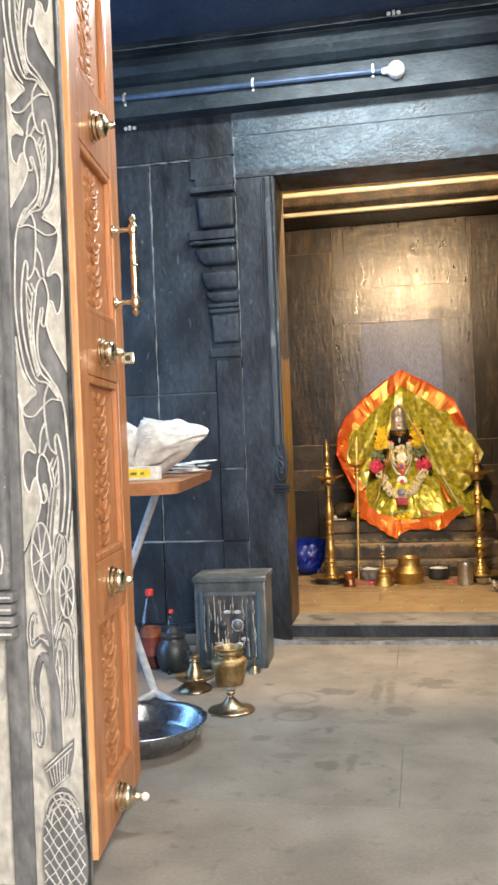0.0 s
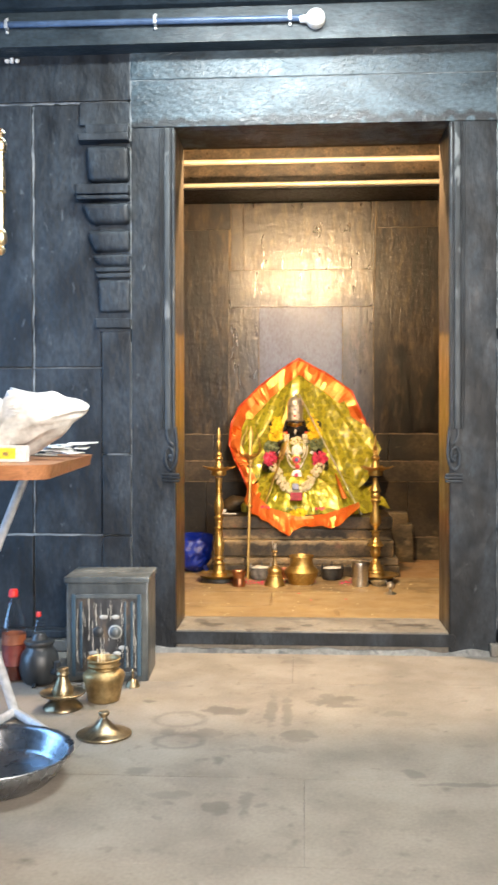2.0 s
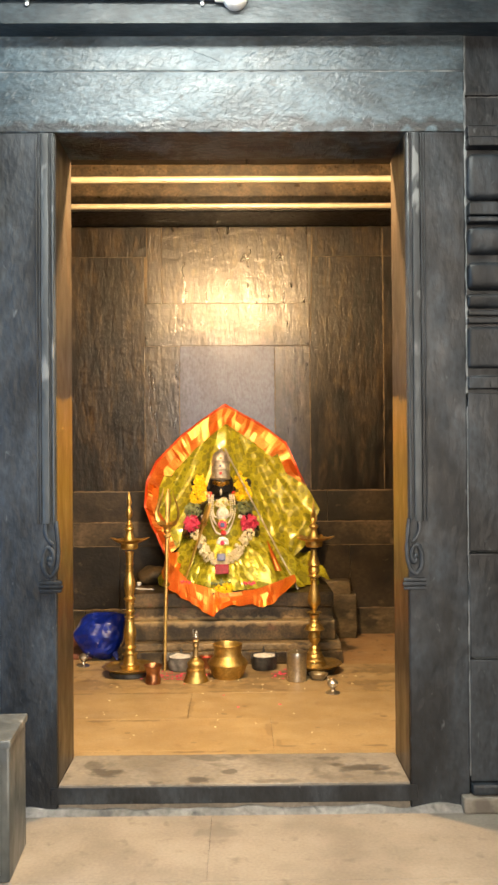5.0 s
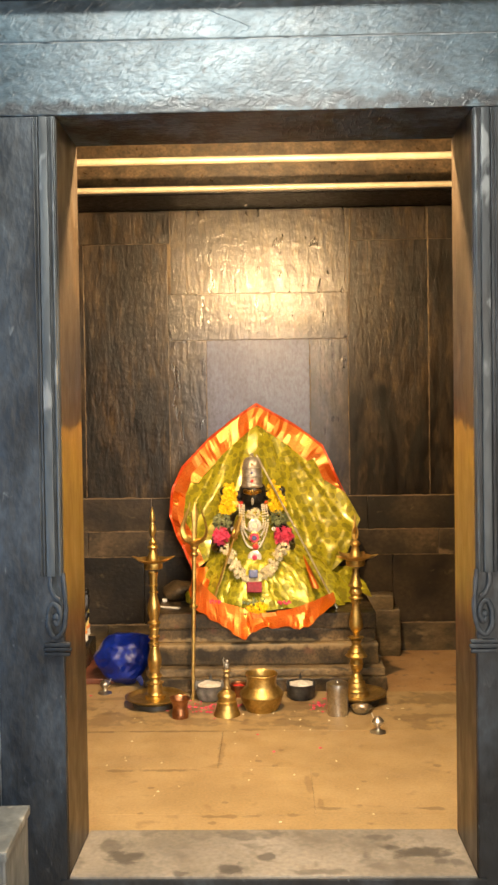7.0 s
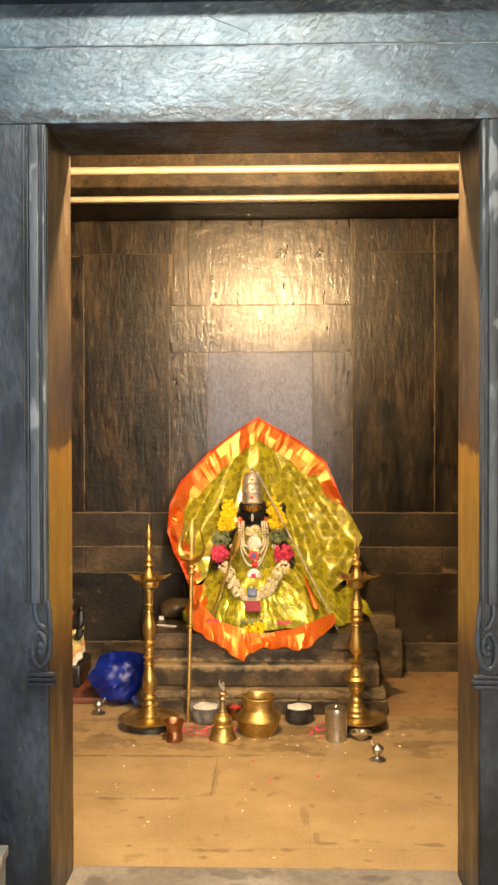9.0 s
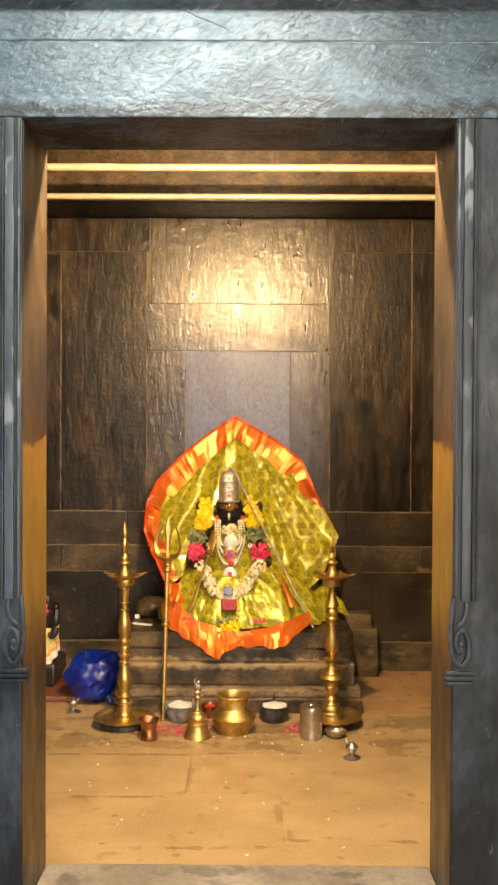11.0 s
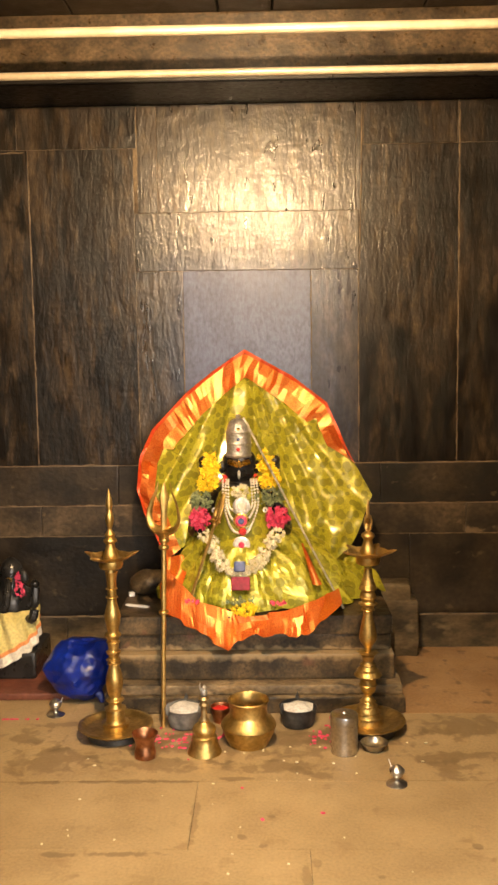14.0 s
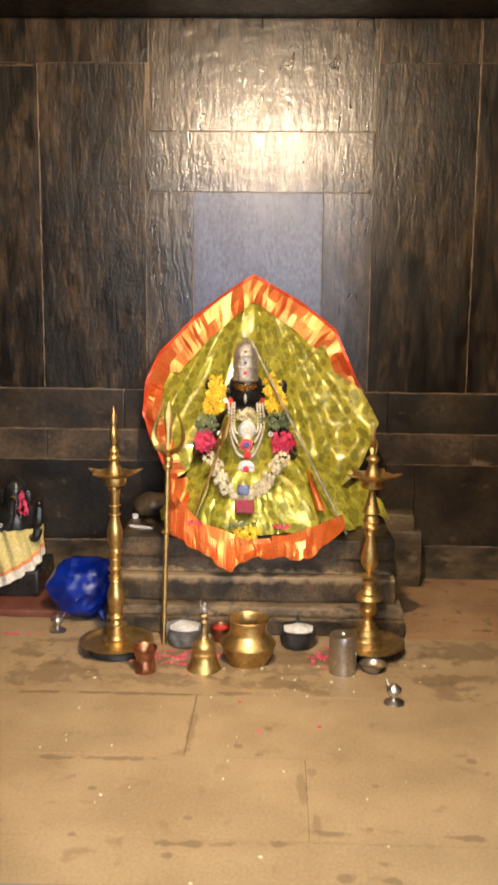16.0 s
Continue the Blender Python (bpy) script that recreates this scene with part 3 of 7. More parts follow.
see, gloss, edge, both = gn.new("ShaderNodeBsdfTransparent"), gn.new("ShaderNodeBsdfGlossy"), gn.new("ShaderNodeLayerWeight"), gn.new("ShaderNodeMixShader")
see.inputs["Color"].default_value = (0.985, 0.99, 0.995, 1)
gloss.inputs["Roughness"].default_value = 0.10
edge.inputs["Blend"].default_value = 0.16
gl(edge.outputs["Facing"], both.inputs[0])
gl(see.outputs[0], both.inputs[1])
gl(gloss.outputs[0], both.inputs[2])
gl(both.outputs[0], gn["Material Output"].inputs["Surface"])
M["clear"] = glass


# ---- building helpers ----
def mesh_of(bm, name, mat, smooth=True):
    bmesh.ops.recalc_face_normals(bm, faces=bm.faces)
    for f in bm.faces:
        f.smooth = smooth and max(abs(c) for c in f.normal) < 0.9999
    for e in bm.edges:
        if len(e.link_faces) == 2 and e.calc_face_angle(0) > radians(36):
            e.smooth = False
    me = bpy.data.meshes.new(name)
    bm.to_mesh(me)
    bm.free()
    me.materials.append(mat)
    return me


def part(name, bm, mat, parent=None, label="", smooth=True, m=None):
    ob = new(name, mesh_of(bm, name, mat, smooth))
    if m is not None:
        ob.matrix_basis = m
    if parent:
        ob.parent = parent
    if label:
        ob["label"] = label
    return ob


def thing(name, m, label, category, group="", kind=""):
    ob = new(name)
    ob.matrix_basis = m
    return tagged(ob, label, category, group, kind)


def solo(name, bm, mat, m, label, category, group="", kind="", smooth=True):
    return tagged(part(name, bm, mat, None, "", smooth, m), label, category, group, kind)


def add_box(bm, x0, x1, y0, y1, z0, z1, bev=0.0, seg=2, m=None):
    made = bmesh.ops.create_cube(bm, size=1.0, matrix=Matrix.Translation(((x0 + x1) / 2, (y0 + y1) / 2, (z0 + z1) / 2)) @ Matrix.Diagonal((x1 - x0, y1 - y0, z1 - z0, 1)))
    verts = made["verts"]
    if bev:
        edges = list({e for v in verts for e in v.link_edges})
        res = bmesh.ops.bevel(bm, geom=edges, offset=bev, segments=seg, affect="EDGES", profile=0.6)
        verts = list({v for f in res["faces"] for v in f.verts} | {v for v in verts if v.is_valid})
    if m is not None:
        bmesh.ops.transform(bm, matrix=m, verts=verts)
    return verts


def box(x0, x1, y0, y1, z0, z1, bev=0.0, seg=2):
    bm = bmesh.new()
    add_box(bm, x0, x1, y0, y1, z0, z1, bev, seg)
    return bm


def add_lathe(bm, prof, seg=32, m=None, closed=True):
    rings = []
    for r, z in prof:
        if r < 1e-5:
            rings.append([bm.verts.new((0, 0, z))])
        else:
            rings.append([bm.verts.new((r * math.cos(2 * math.pi * i / seg), r * math.sin(2 * math.pi * i / seg), z)) for i in range(seg)])
    for a, c in zip(rings, rings[1:]):
        for i in range(seg):
            j = (i + 1) % seg
            if len(a) == 1 and len(c) == 1:
                break
            if len(a) == 1:
                bm.faces.new((a[0], c[i], c[j]))
            elif len(c) == 1:
                bm.faces.new((a[i], a[j], c[0]))
            else:
                bm.faces.new((a[i], a[j], c[j], c[i]))
    verts = [v for ring in rings for v in ring]
    if m is not None:
        bmesh.ops.transform(bm, matrix=m, verts=verts)
    return verts


def lathe(prof, seg=32):
    bm = bmesh.new()
    add_lathe(bm, prof, seg)
    return bm


def smooth_profile(prof, steps=4):
    """Catmull-Rom through the profile's points."""
    out = []
    p = [prof[0], *prof, prof[-1]]
    for i in range(1, len(p) - 2):
        for k in range(steps):
            t = k / steps
            out.append(tuple(max(0.0, 0.5 * (2 * b + (c - a) * t + (2 * a - 5 * b + 4 * c - d) * t * t + (3 * b - a - 3 * c + d) * t ** 3)) if j == 0 else
                             0.5 * (2 * b + (c - a) * t + (2 * a - 5 * b + 4 * c - d) * t * t + (3 * b - a - 3 * c + d) * t ** 3)
                             for j, (a, b, c, d) in enumerate(zip(p[i - 1], p[i], p[i + 1], p[i + 2]))))
    out.append(prof[-1])
    return out


def curve_points(pts, steps=6):
    """A smooth run of points through pts."""
    p = [Vector(v) for v in pts]
    p = [p[0], *p, p[-1]]
    out = []
    for i in range(1, len(p) - 2):
        for k in range(steps):
            t = k / steps
            a, b, c, d = p[i - 1], p[i], p[i + 1], p[i + 2]
            out.append(0.5 * (2 * b + (c - a) * t + (2 * a - 5 * b + 4 * c - d) * t * t + (3 * b - a - 3 * c + d) * t ** 3))
    out.append(p[-1])
    return out


def add_tube(bm, pts, radius, seg=8, flat=1.0):
    """A swept round bar along pts; radius: one number, or one for each point."""
    pts = [Vector(v) for v in pts]
    rs = radius if isinstance(radius, (list, tuple)) else [radius] * len(pts)
    side = None
    rings = []
    for i, v in enumerate(pts):
        d = (pts[min(i + 1, len(pts) - 1)] - pts[max(i - 1, 0)]).normalized()
        if side is None:
            side = d.orthogonal().normalized()
        side = (side - d * side.dot(d)).normalized()
        up = d.cross(side)
        rings.append([bm.verts.new(v + rs[i] * (math.cos(a) * side + flat * math.sin(a) * up)) for a in (2 * math.pi * k / seg for k in range(seg))])
    for a, c in zip(rings, rings[1:]):
        for i in range(seg):
            j = (i + 1) % seg
            bm.faces.new((a[i], a[j], c[j], c[i]))
    bm.faces.new(rings[0][::-1])
    bm.faces.new(rings[-1])


def tube(pts, radius, seg=8, flat=1.0):
    bm = bmesh.new()
    add_tube(bm, pts, radius, seg, flat)
    return bm


def add_ball(bm, c, r, sub=1):
    rx, ry, rz = r if isinstance(r, tuple) else (r, r, r)
    return bmesh.ops.create_icosphere(bm, subdivisions=sub, radius=1.0, matrix=Matrix.Translation(c) @ Matrix.Diagonal((rx, ry, rz, 1)))["verts"]


def extrude_x(prof, x0, x1):
    """A moulding: the closed outline (y, z) drawn out from x0 to x1."""
    bm = bmesh.new()
    a = [bm.verts.new((x0, y, z)) for y, z in prof]
    c = [bm.verts.new((x1, y, z)) for y, z in prof]
    bm.faces.new(a)
    bm.faces.new(c[::-1])
    for i in range(len(prof)):
        j = (i + 1) % len(prof)
        bm.faces.new((a[i], c[i], c[j], a[j]))
    return bm


def sheet(nu, nv, at, thick=0.002):
    """A cloth: at(u, v) for u, v in 0..1, drawn on both sides."""
    bm = bmesh.new()
    g = [[bm.verts.new(at(i / nu, j / nv)) for j in range(nv + 1)] for i in range(nu + 1)]
    for i in range(nu):
        for j in range(nv):
            bm.faces.new((g[i][j], g[i + 1][j], g[i + 1][j + 1], g[i][j + 1]))
    bmesh.ops.recalc_face_normals(bm, faces=bm.faces)
    bmesh.ops.solidify(bm, geom=list(bm.faces), thickness=thick)
    return bm


def structure(name, bm, mat, label, category, smooth=False):
    return solo(name, bm, mat, Matrix(), label, category, "", "structure", smooth)


# ---- the plan: porch, entrance, hall, shrine door, shrine ----
DOOR_Y = 4.165          # front of the shrine's door wall
DL, DR = -0.437, 0.612  # its opening
DTOP = 2.025
SILL = 0.085
BACK = 6.78             # back wall of the shrine
GATE = 2.00             # front of the entrance jamb
HALL_L, HALL_R, HALL_TOP = -1.75, 1.95, 2.60
ROOM_L, ROOM_R, ROOM_TOP = -1.35, 1.45, 2.66

hall_floor = structure("floor", box(HALL_L - 0.3, HALL_R + 0.6, -3.0, 4.17, -0.12, -0.006), M["cement"], "worn pale grey stone floor with dark oil stains", "floor")
for y0, y1, cuts in ((-3.0, -1.2, (-0.4, 0.9)), (-1.2, 0.4, (-0.9, 0.5)), (0.4, 1.55, (-0.3, 1.1)), (1.55, 2.449, (-0.75, 0.62)), (2.449, 2.90, (-0.9, 0.06, 1.1)), (2.90, 3.74, (-0.55, 0.75)), (3.74, 4.17, (-0.9, 0.02, 1.0))):
    xs = [HALL_L - 0.3, *cuts, HALL_R + 0.6]
    for a, b in zip(xs, xs[1:]):
        bm = bmesh.new()
        add_box(bm, a + 0.0005, b - 0.0005, y0 + 0.0005, y1 - 0.0005, -0.03, 0.0, 0.0008, 2)
        part("floor_slab", bm, M["floor"], hall_floor)
structure("porch_ceiling", box(-2.2, 2.4, -2.6, GATE, 3.0, 3.2), M["plaster"], "plain limewashed porch ceiling", "ceiling")
structure("porch_wall_west", box(-2.2, -2.0, -2.6, GATE, 0, 3.0), M["plaster"], "plain limewashed porch wall", "wall")
structure("porch_wall_east", box(2.2, 2.4, 1.0, GATE, 0, 3.0), M["plaster"], "plain limewashed porch wall", "wall")
bm = bmesh.new()
add_box(bm, -2.2, -0.90, GATE + 0.02, GATE + 0.16, 0, 3.0)
add_box(bm, 1.35, 2.4, GATE + 0.02, GATE + 0.16, 0, 3.0)
add_box(bm, -0.90, 1.35, GATE + 0.02, GATE + 0.16, 2.3, 3.0)
structure("wall_entrance", bm, M["grey_stone"], "dark stone entrance wall round the wooden doors", "wall")
west = structure("wall_west", box(HALL_L - 0.2, HALL_L, 3.60, 4.165, 0, HALL_TOP), M["paint"], "blue-black painted hall wall with an open doorway", "wall")
part("wall_section", box(HALL_L - 0.2, HALL_L, GATE + 0.16, 2.70, 0, HALL_TOP), M["paint"], west, smooth=False)
part("wall_section", box(HALL_L - 0.2, HALL_L, 2.7005, 3.5995, 2.02, HALL_TOP), M["paint"], west, smooth=False)
structure("wall_east", box(HALL_R, HALL_R + 0.2, GATE + 0.16, 4.165, 0, HALL_TOP), M["paint"], "blue-black painted hall wall", "wall")
structure("hall_ceiling", box(HALL_L, HALL_R, GATE + 0.16, 4.165, HALL_TOP, HALL_TOP + 0.15), M["ceiling"], "dark blue painted slab ceiling of the hall", "ceiling")

# door wall: core with the opening, 3 cm behind the facing stones
core = structure("wall_shrine_front", box(HALL_L, DL - 0.03, DOOR_Y + 0.03, DOOR_Y + 0.25, 0, 2.95), M["mortar"], "black-painted stone wall with a framed shrine doorway", "wall")
part("wall_section", box(DR + 0.03, HALL_R, DOOR_Y + 0.03, DOOR_Y + 0.25, 0, 2.95), M["mortar"], core, smooth=False)
part("wall_section", box(DL - 0.029, DR + 0.029, DOOR_Y + 0.03, DOOR_Y + 0.25, DTOP + 0.03, 2.95), M["mortar"], core, smooth=False)


def stone(x0, x1, y0, y1, z0, z1, parent, mat="paint", bev=0.004, name="stone_block"):
    return part(name, box(x0, x1, y0, y1, z0, z1, bev), M[mat], parent)


Y0, Y1 = DOOR_Y, DOOR_Y + 0.04
# lintel in two courses, and the jamb slabs
stone(-0.606, 0.788, Y0 - 0.003, DOOR_Y + 0.26, 2.207, 2.345, core, "paint_brush", name="lintel_course")
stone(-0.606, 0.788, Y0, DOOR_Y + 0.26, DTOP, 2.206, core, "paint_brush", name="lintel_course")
for s, a, b in ((-1, -0.606, DL), (1, DR, 0.788)):
    stone(a, b, Y0, DOOR_Y + 0.262, 0.0, DTOP - 0.001, core, name="jamb")
# oil film all up the reveals, with reflected light painted on it in ragged ochre
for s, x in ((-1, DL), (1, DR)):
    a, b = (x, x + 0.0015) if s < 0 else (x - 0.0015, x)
    film = part("oil_film", box(a, b, DOOR_Y + 0.012, DOOR_Y + 0.258, SILL + 0.001, DTOP - 0.002), M["oil_film"], core, "brown oil film on the reveal with reflected light painted in ochre", smooth=False)
# ribs along the opening, which end in a scroll
for s, x in ((-1, -0.494), (1, 0.669)):
    for off, w, d, mat in ((0.000, 0.005, 0.005, "paint"), (0.010, 0.005, 0.007, "paint"), (0.018, 0.022, 0.010, "paint_worn"), (0.0485, 0.006, 0.010, "paint_worn")):
        a = x - s * off
        bm = box(min(a, a - s * w), max(a, a - s * w), Y0 - d, Y0 + 0.005, 0.86, DTOP - 0.004, 0.003, 2)
        bmesh.ops.subdivide_edges(bm, edges=[e for e in bm.edges if abs(e.verts[0].co.z - e.verts[1].co.z) > 0.5], cuts=40)
        for v in bm.verts:
            v.co.x += 0.0012 * noise.noise(Vector((off * 90, 3, v.co.z * 14)))
            v.co.y += 0.0016 * noise.noise(Vector((off * 90, v.co.x * 60, v.co.z * 11)))
        part("jamb_rib", bm, M[mat], core)
    bm = bmesh.new()
    cx = x - s * 0.042
    # a leaf-shaped loop that curls back into its own bud
    loop = [(cx - s * (dx), Y0 - dy, z) for dx, dy, z in ((0.016, 0.005, 0.868), (0.021, 0.010, 0.815), (0.023, 0.012, 0.765), (0.015, 0.013, 0.722), (-0.004, 0.013, 0.704), (-0.020, 0.012, 0.724),
            (-0.022, 0.012, 0.758), (-0.012, 0.012, 0.788), (0.003, 0.012, 0.782), (0.009, 0.012, 0.758), (0.001, 0.012, 0.738), (-0.008, 0.011, 0.748))]
    add_tube(bm, curve_points(loop), 0.0062, 8)
    add_tube(bm, curve_points([(cx + s * 0.014, Y0 - 0.004, 0.870), (cx + s * 0.016, Y0 - 0.010, 0.838), (cx + s * 0.006, Y0 - 0.012, 0.812), (cx - s * 0.006, Y0 - 0.011, 0.800)]), 0.006, 8)
    add_ball(bm, (cx + s * 0.002, Y0 - 0.006, 0.755), 0.011, 2)
    for zz, w in ((0.686, 0.033), (0.674, 0.036), (0.661, 0.033)):
        add_box(bm, cx - w, cx + w, Y0 - 0.016, Y0 + 0.004, zz - 0.0055, zz + 0.0055, 0.004, 2)
    for v in bm.verts:
        v.co += 0.0016 * noise.noise_vector(v.co * 60)
        v.co.y = Y0 + (v.co.y - Y0) * 0.62
    part("jamb_scroll", bm, M["paint"], core)

part("scratch", tube([(-0.090, Y0 - 0.0028, 2.302), (-0.013, Y0 - 0.003, 2.264), (0.020, Y0 - 0.0028, 2.252), (0.061, Y0 - 0.0026, 2.233)], 0.0014, 6), M["paint_brush"], core, "long slanting trowel scratch")

# pilasters with stepped capitals on both sides
STEPS = ((2.034, 1.998, 0.170, 0.046), (1.996, 1.968, 0.197, 0.060), (1.952, 1.815, 0.170, 0.048), (1.802, 1.764, 0.208, 0.060), (1.760, 1.744, 0.204, 0.056),
         (1.735, 1.652, 0.188, 0.046), (1.630, 1.546, 0.166, 0.042), (1.536, 1.492, 0.146, 0.034), (1.486, 1.470, 0.138, 0.034), (1.464, 1.446, 0.132, 0.032),
         (1.438, 1.314, 0.126, 0.034), (1.290, 1.252, 0.138, 0.032))
for s, x in ((-1, -0.609), (1, 0.791)):
    for k, (zt, zb, w, d) in enumerate(STEPS):
        round_ = 0.024 if k in (2, 5, 6) else 0.014 if k in (7, 10) else 0.005
        bm = box(min(x, x + s * w), max(x, x + s * w), Y0 - d + 0.018, Y0 + 0.03, zb, zt, min(round_, (zt - zb) * 0.45), 4)
        # the blocks draw in towards their undersides and are worn uneven
        pull = {2: 0.012, 5: 0.040, 6: 0.026, 7: 0.034, 10: 0.008}.get(k, 0.003)
        for v in bm.verts:
            low = min(1.0, max(0.0, (zt - v.co.z) / (zt - zb))) ** 1.6
            side = max(0.0, s * (v.co.x - x) / w)
            v.co.x -= s * pull * low * side
            if v.co.y < Y0 + 0.01:
                v.co.y += pull * 0.3 * low
            v.co += 0.0022 * noise.noise_vector(v.co * 23) * side
        part("capital_step", bm, M["paint"], core)
    part("capital_neck", box(min(x, x + s * 0.122), max(x, x + s * 0.122), Y0 + 0.002, Y0 + 0.03, 1.24, 2.03), M["paint"], core, smooth=False)
    for z0, z1 in ((0.085, 0.446), (0.452, 0.762), (0.768, 1.240)):
        stone(min(x, x + s * 0.112), max(x, x + s * 0.112), Y0 - 0.004, Y0 + 0.035, z0, z1, core, name="pilaster_block")
    far = HALL_L if s < 0 else HALL_R
    mid = x + s * 0.385
    for z0, z1 in ((0.085, 0.446), (0.452, 1.10), (1.106, 2.128)):
        a, b = x + s * 0.118, mid
        stone(min(a, b), max(a, b), Y0 + 0.018, Y0 + 0.036, z0, z1, core)
        a, b = mid + s * 0.006, far
        stone(min(a, b), max(a, b), Y0 + 0.012, Y0 + 0.036, z0, z1, core)
    stone(min(x, x + s * 0.2), max(x, x + s * 0.2), Y0 + 0.004, Y0 + 0.035, 2.040, 2.128, core)
    stone(min(x, far), max(x, far), Y0 + 0.002, Y0 + 0.035, 2.134, 2.345, core)
    stone(min(x - s * 0.03, far), max(x - s * 0.03, far), Y0 - 0.035, Y0 + 0.03, 0.0, 0.048, core, "sill", 0.008, "plinth_course")
    stone(min(x, far), max(x, far), Y0 - 0.022, Y0 + 0.03, 0.050, 0.082, core, "paint", 0.008, "plinth_course")

# cornice: flat beam, roll and overhanging slab
structure("cornice", extrude_x([(4.20, 2.311), (4.078, 2.311), (4.078, 2.425), (4.092, 2.430), (4.092, 2.446), (4.066, 2.450), (4.030, 2.470), (4.012, 2.500), (4.012, 2.530), (4.030, 2.556),
                               (4.036, 2.560), (4.036, 2.566), (4.004, 2.570), (4.004, 2.598), (4.20, 2.598)], HALL_L, HALL_R), M["paint_cornice"], "black-painted stone cornice with a rounded moulding", "cornice")

# sill
sill = thing("door_sill", pose(0.087, DOOR_Y + 0.13, 0), "stained grey stone sill of the shrine doorway", "sill", "", "structure")
part("sill_stone", box(DL - 0.087 + 0.001, DR - 0.087 - 0.001, -0.128, 0.14, 0, SILL, 0.008), M["sill"], sill)
part("sill_front", box(DL - 0.087 - 0.02, DR - 0.087 + 0.02, -0.136, -0.1285, 0.030, SILL - 0.006, 0.003), M["paint"], sill, "flaking black paint on the front")
bm = bmesh.new()
prev = None
for k in range(61):
    x = -0.70 + 1.43 * k / 60
    h = 0.018 + 0.020 * noise.noise(Vector((x * 9, 0, 3)))
    ring = [bm.verts.new(c) for c in ((x, -0.120, 0), (x, -0.120, max(0.006, h)), (x, -0.1385, max(0.005, h - 0.003)), (x, -0.146 - 0.010 * noise.noise(Vector((x * 12, 5, 0))), 0.003), (x, -0.150, 0))]
    if prev:
        for a in range(4):
            bm.faces.new((prev[a], ring[a], ring[a + 1], prev[a + 1]))
    prev = ring
rnd = random.Random(4)
part("cement_fillet", bm, M["cement"], sill, "rough bare cement along the foot")

# ---- shrine ----
structure("shrine_base", box(ROOM_L - 0.2, ROOM_R + 0.2, DOOR_Y + 0.03, BACK + 0.3, -0.14, -0.03), M["joint"], "dusty bed under the floor slabs", "floor")
structure("shrine_wall_west", box(ROOM_L - 0.2, ROOM_L, DOOR_Y + 0.25, BACK + 0.2, -0.03, ROOM_TOP), M["wall_low"], "sooty black stone side wall of the shrine", "wall")
structure("shrine_wall_east", box(ROOM_R, ROOM_R + 0.2, DOOR_Y + 0.25, BACK + 0.2, -0.03, ROOM_TOP), M["wall_low"], "sooty black stone side wall of the shrine", "wall")
bm = bmesh.new()
xs = [ROOM_L, -0.62, -0.05, 0.16, 0.75, ROOM_R]
for a, b in zip(xs, xs[1:]):
    add_box(bm, a, b - 0.006, DOOR_Y + 0.25, BACK + 0.2, ROOM_TOP, ROOM_TOP + 0.12, 0.004, 1)
structure("shrine_ceiling", bm, M["ceiling_in"], "sooty stone slab ceiling of the shrine", "ceiling")
structure("shrine_roof", box(ROOM_L - 0.2, ROOM_R + 0.2, DOOR_Y + 0.25, BACK + 0.2, ROOM_TOP + 0.121, ROOM_TOP + 0.2), M["ceiling_in"], "dark stone roof over the ceiling slabs", "roof")
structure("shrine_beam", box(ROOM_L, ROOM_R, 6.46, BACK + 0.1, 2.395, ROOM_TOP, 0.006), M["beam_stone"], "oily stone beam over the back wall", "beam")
back = structure("wall_back", box(ROOM_L, ROOM_R, BACK + 0.005, BACK + 0.2, -0.03, 2.40), M["joint"], "oil-blackened stone back wall with streaks", "wall")
G = 0.002
BLOCKS = ((ROOM_L, -0.949, 2.215, 2.395, "wall_in"), (-0.949, -0.432, 2.215, 2.395, "wall_in"), (ROOM_L, -0.905, 0.838, 2.215, "wall_in"), (-0.905, -0.447, 0.838, 2.215, "wall_in"),
          (-0.432, -0.344, 1.94, 2.395, "wall_mid"), (-0.344, 0.514, 1.94, 2.395, "wall_mid"), (0.514, 0.547, 1.94, 2.395, "wall_mid"), (0.547, 0.948, 2.215, 2.395, "wall_in"),
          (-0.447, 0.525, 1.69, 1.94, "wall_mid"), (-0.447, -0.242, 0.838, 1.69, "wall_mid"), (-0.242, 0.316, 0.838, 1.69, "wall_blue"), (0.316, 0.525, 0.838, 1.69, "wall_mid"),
          (0.525, 0.958, 0.838, 2.215, "wall_in"), (0.948, ROOM_R, 2.215, 2.395, "wall_in"), (0.958, ROOM_R, 0.838, 2.215, "wall_in"))
rnd = random.Random(7)
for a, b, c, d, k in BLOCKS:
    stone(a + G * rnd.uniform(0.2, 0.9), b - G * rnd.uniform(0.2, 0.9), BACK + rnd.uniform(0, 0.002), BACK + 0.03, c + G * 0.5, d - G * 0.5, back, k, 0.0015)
for z0, z1, out, cuts in ((0.657, 0.838, 0.006, (-0.55, 0.62)), (0.520, 0.657, 0.010, (-0.9, 0.3, 1.0)), (0.150, 0.520, 0.006, (-0.6, 0.75)), (-0.03, 0.150, 0.022, (-0.8, 0.4))):
    xs = [ROOM_L, *cuts, ROOM_R]
    for a, b in zip(xs, xs[1:]):
        stone(a + 0.001, b - 0.001, BACK - out, BACK + 0.03, z0 + 0.001, z1 - 0.001, back, "wall_foot" if z0 < 0 else "wall_tan" if z0 == 0.520 else "wall_low", 0.004)



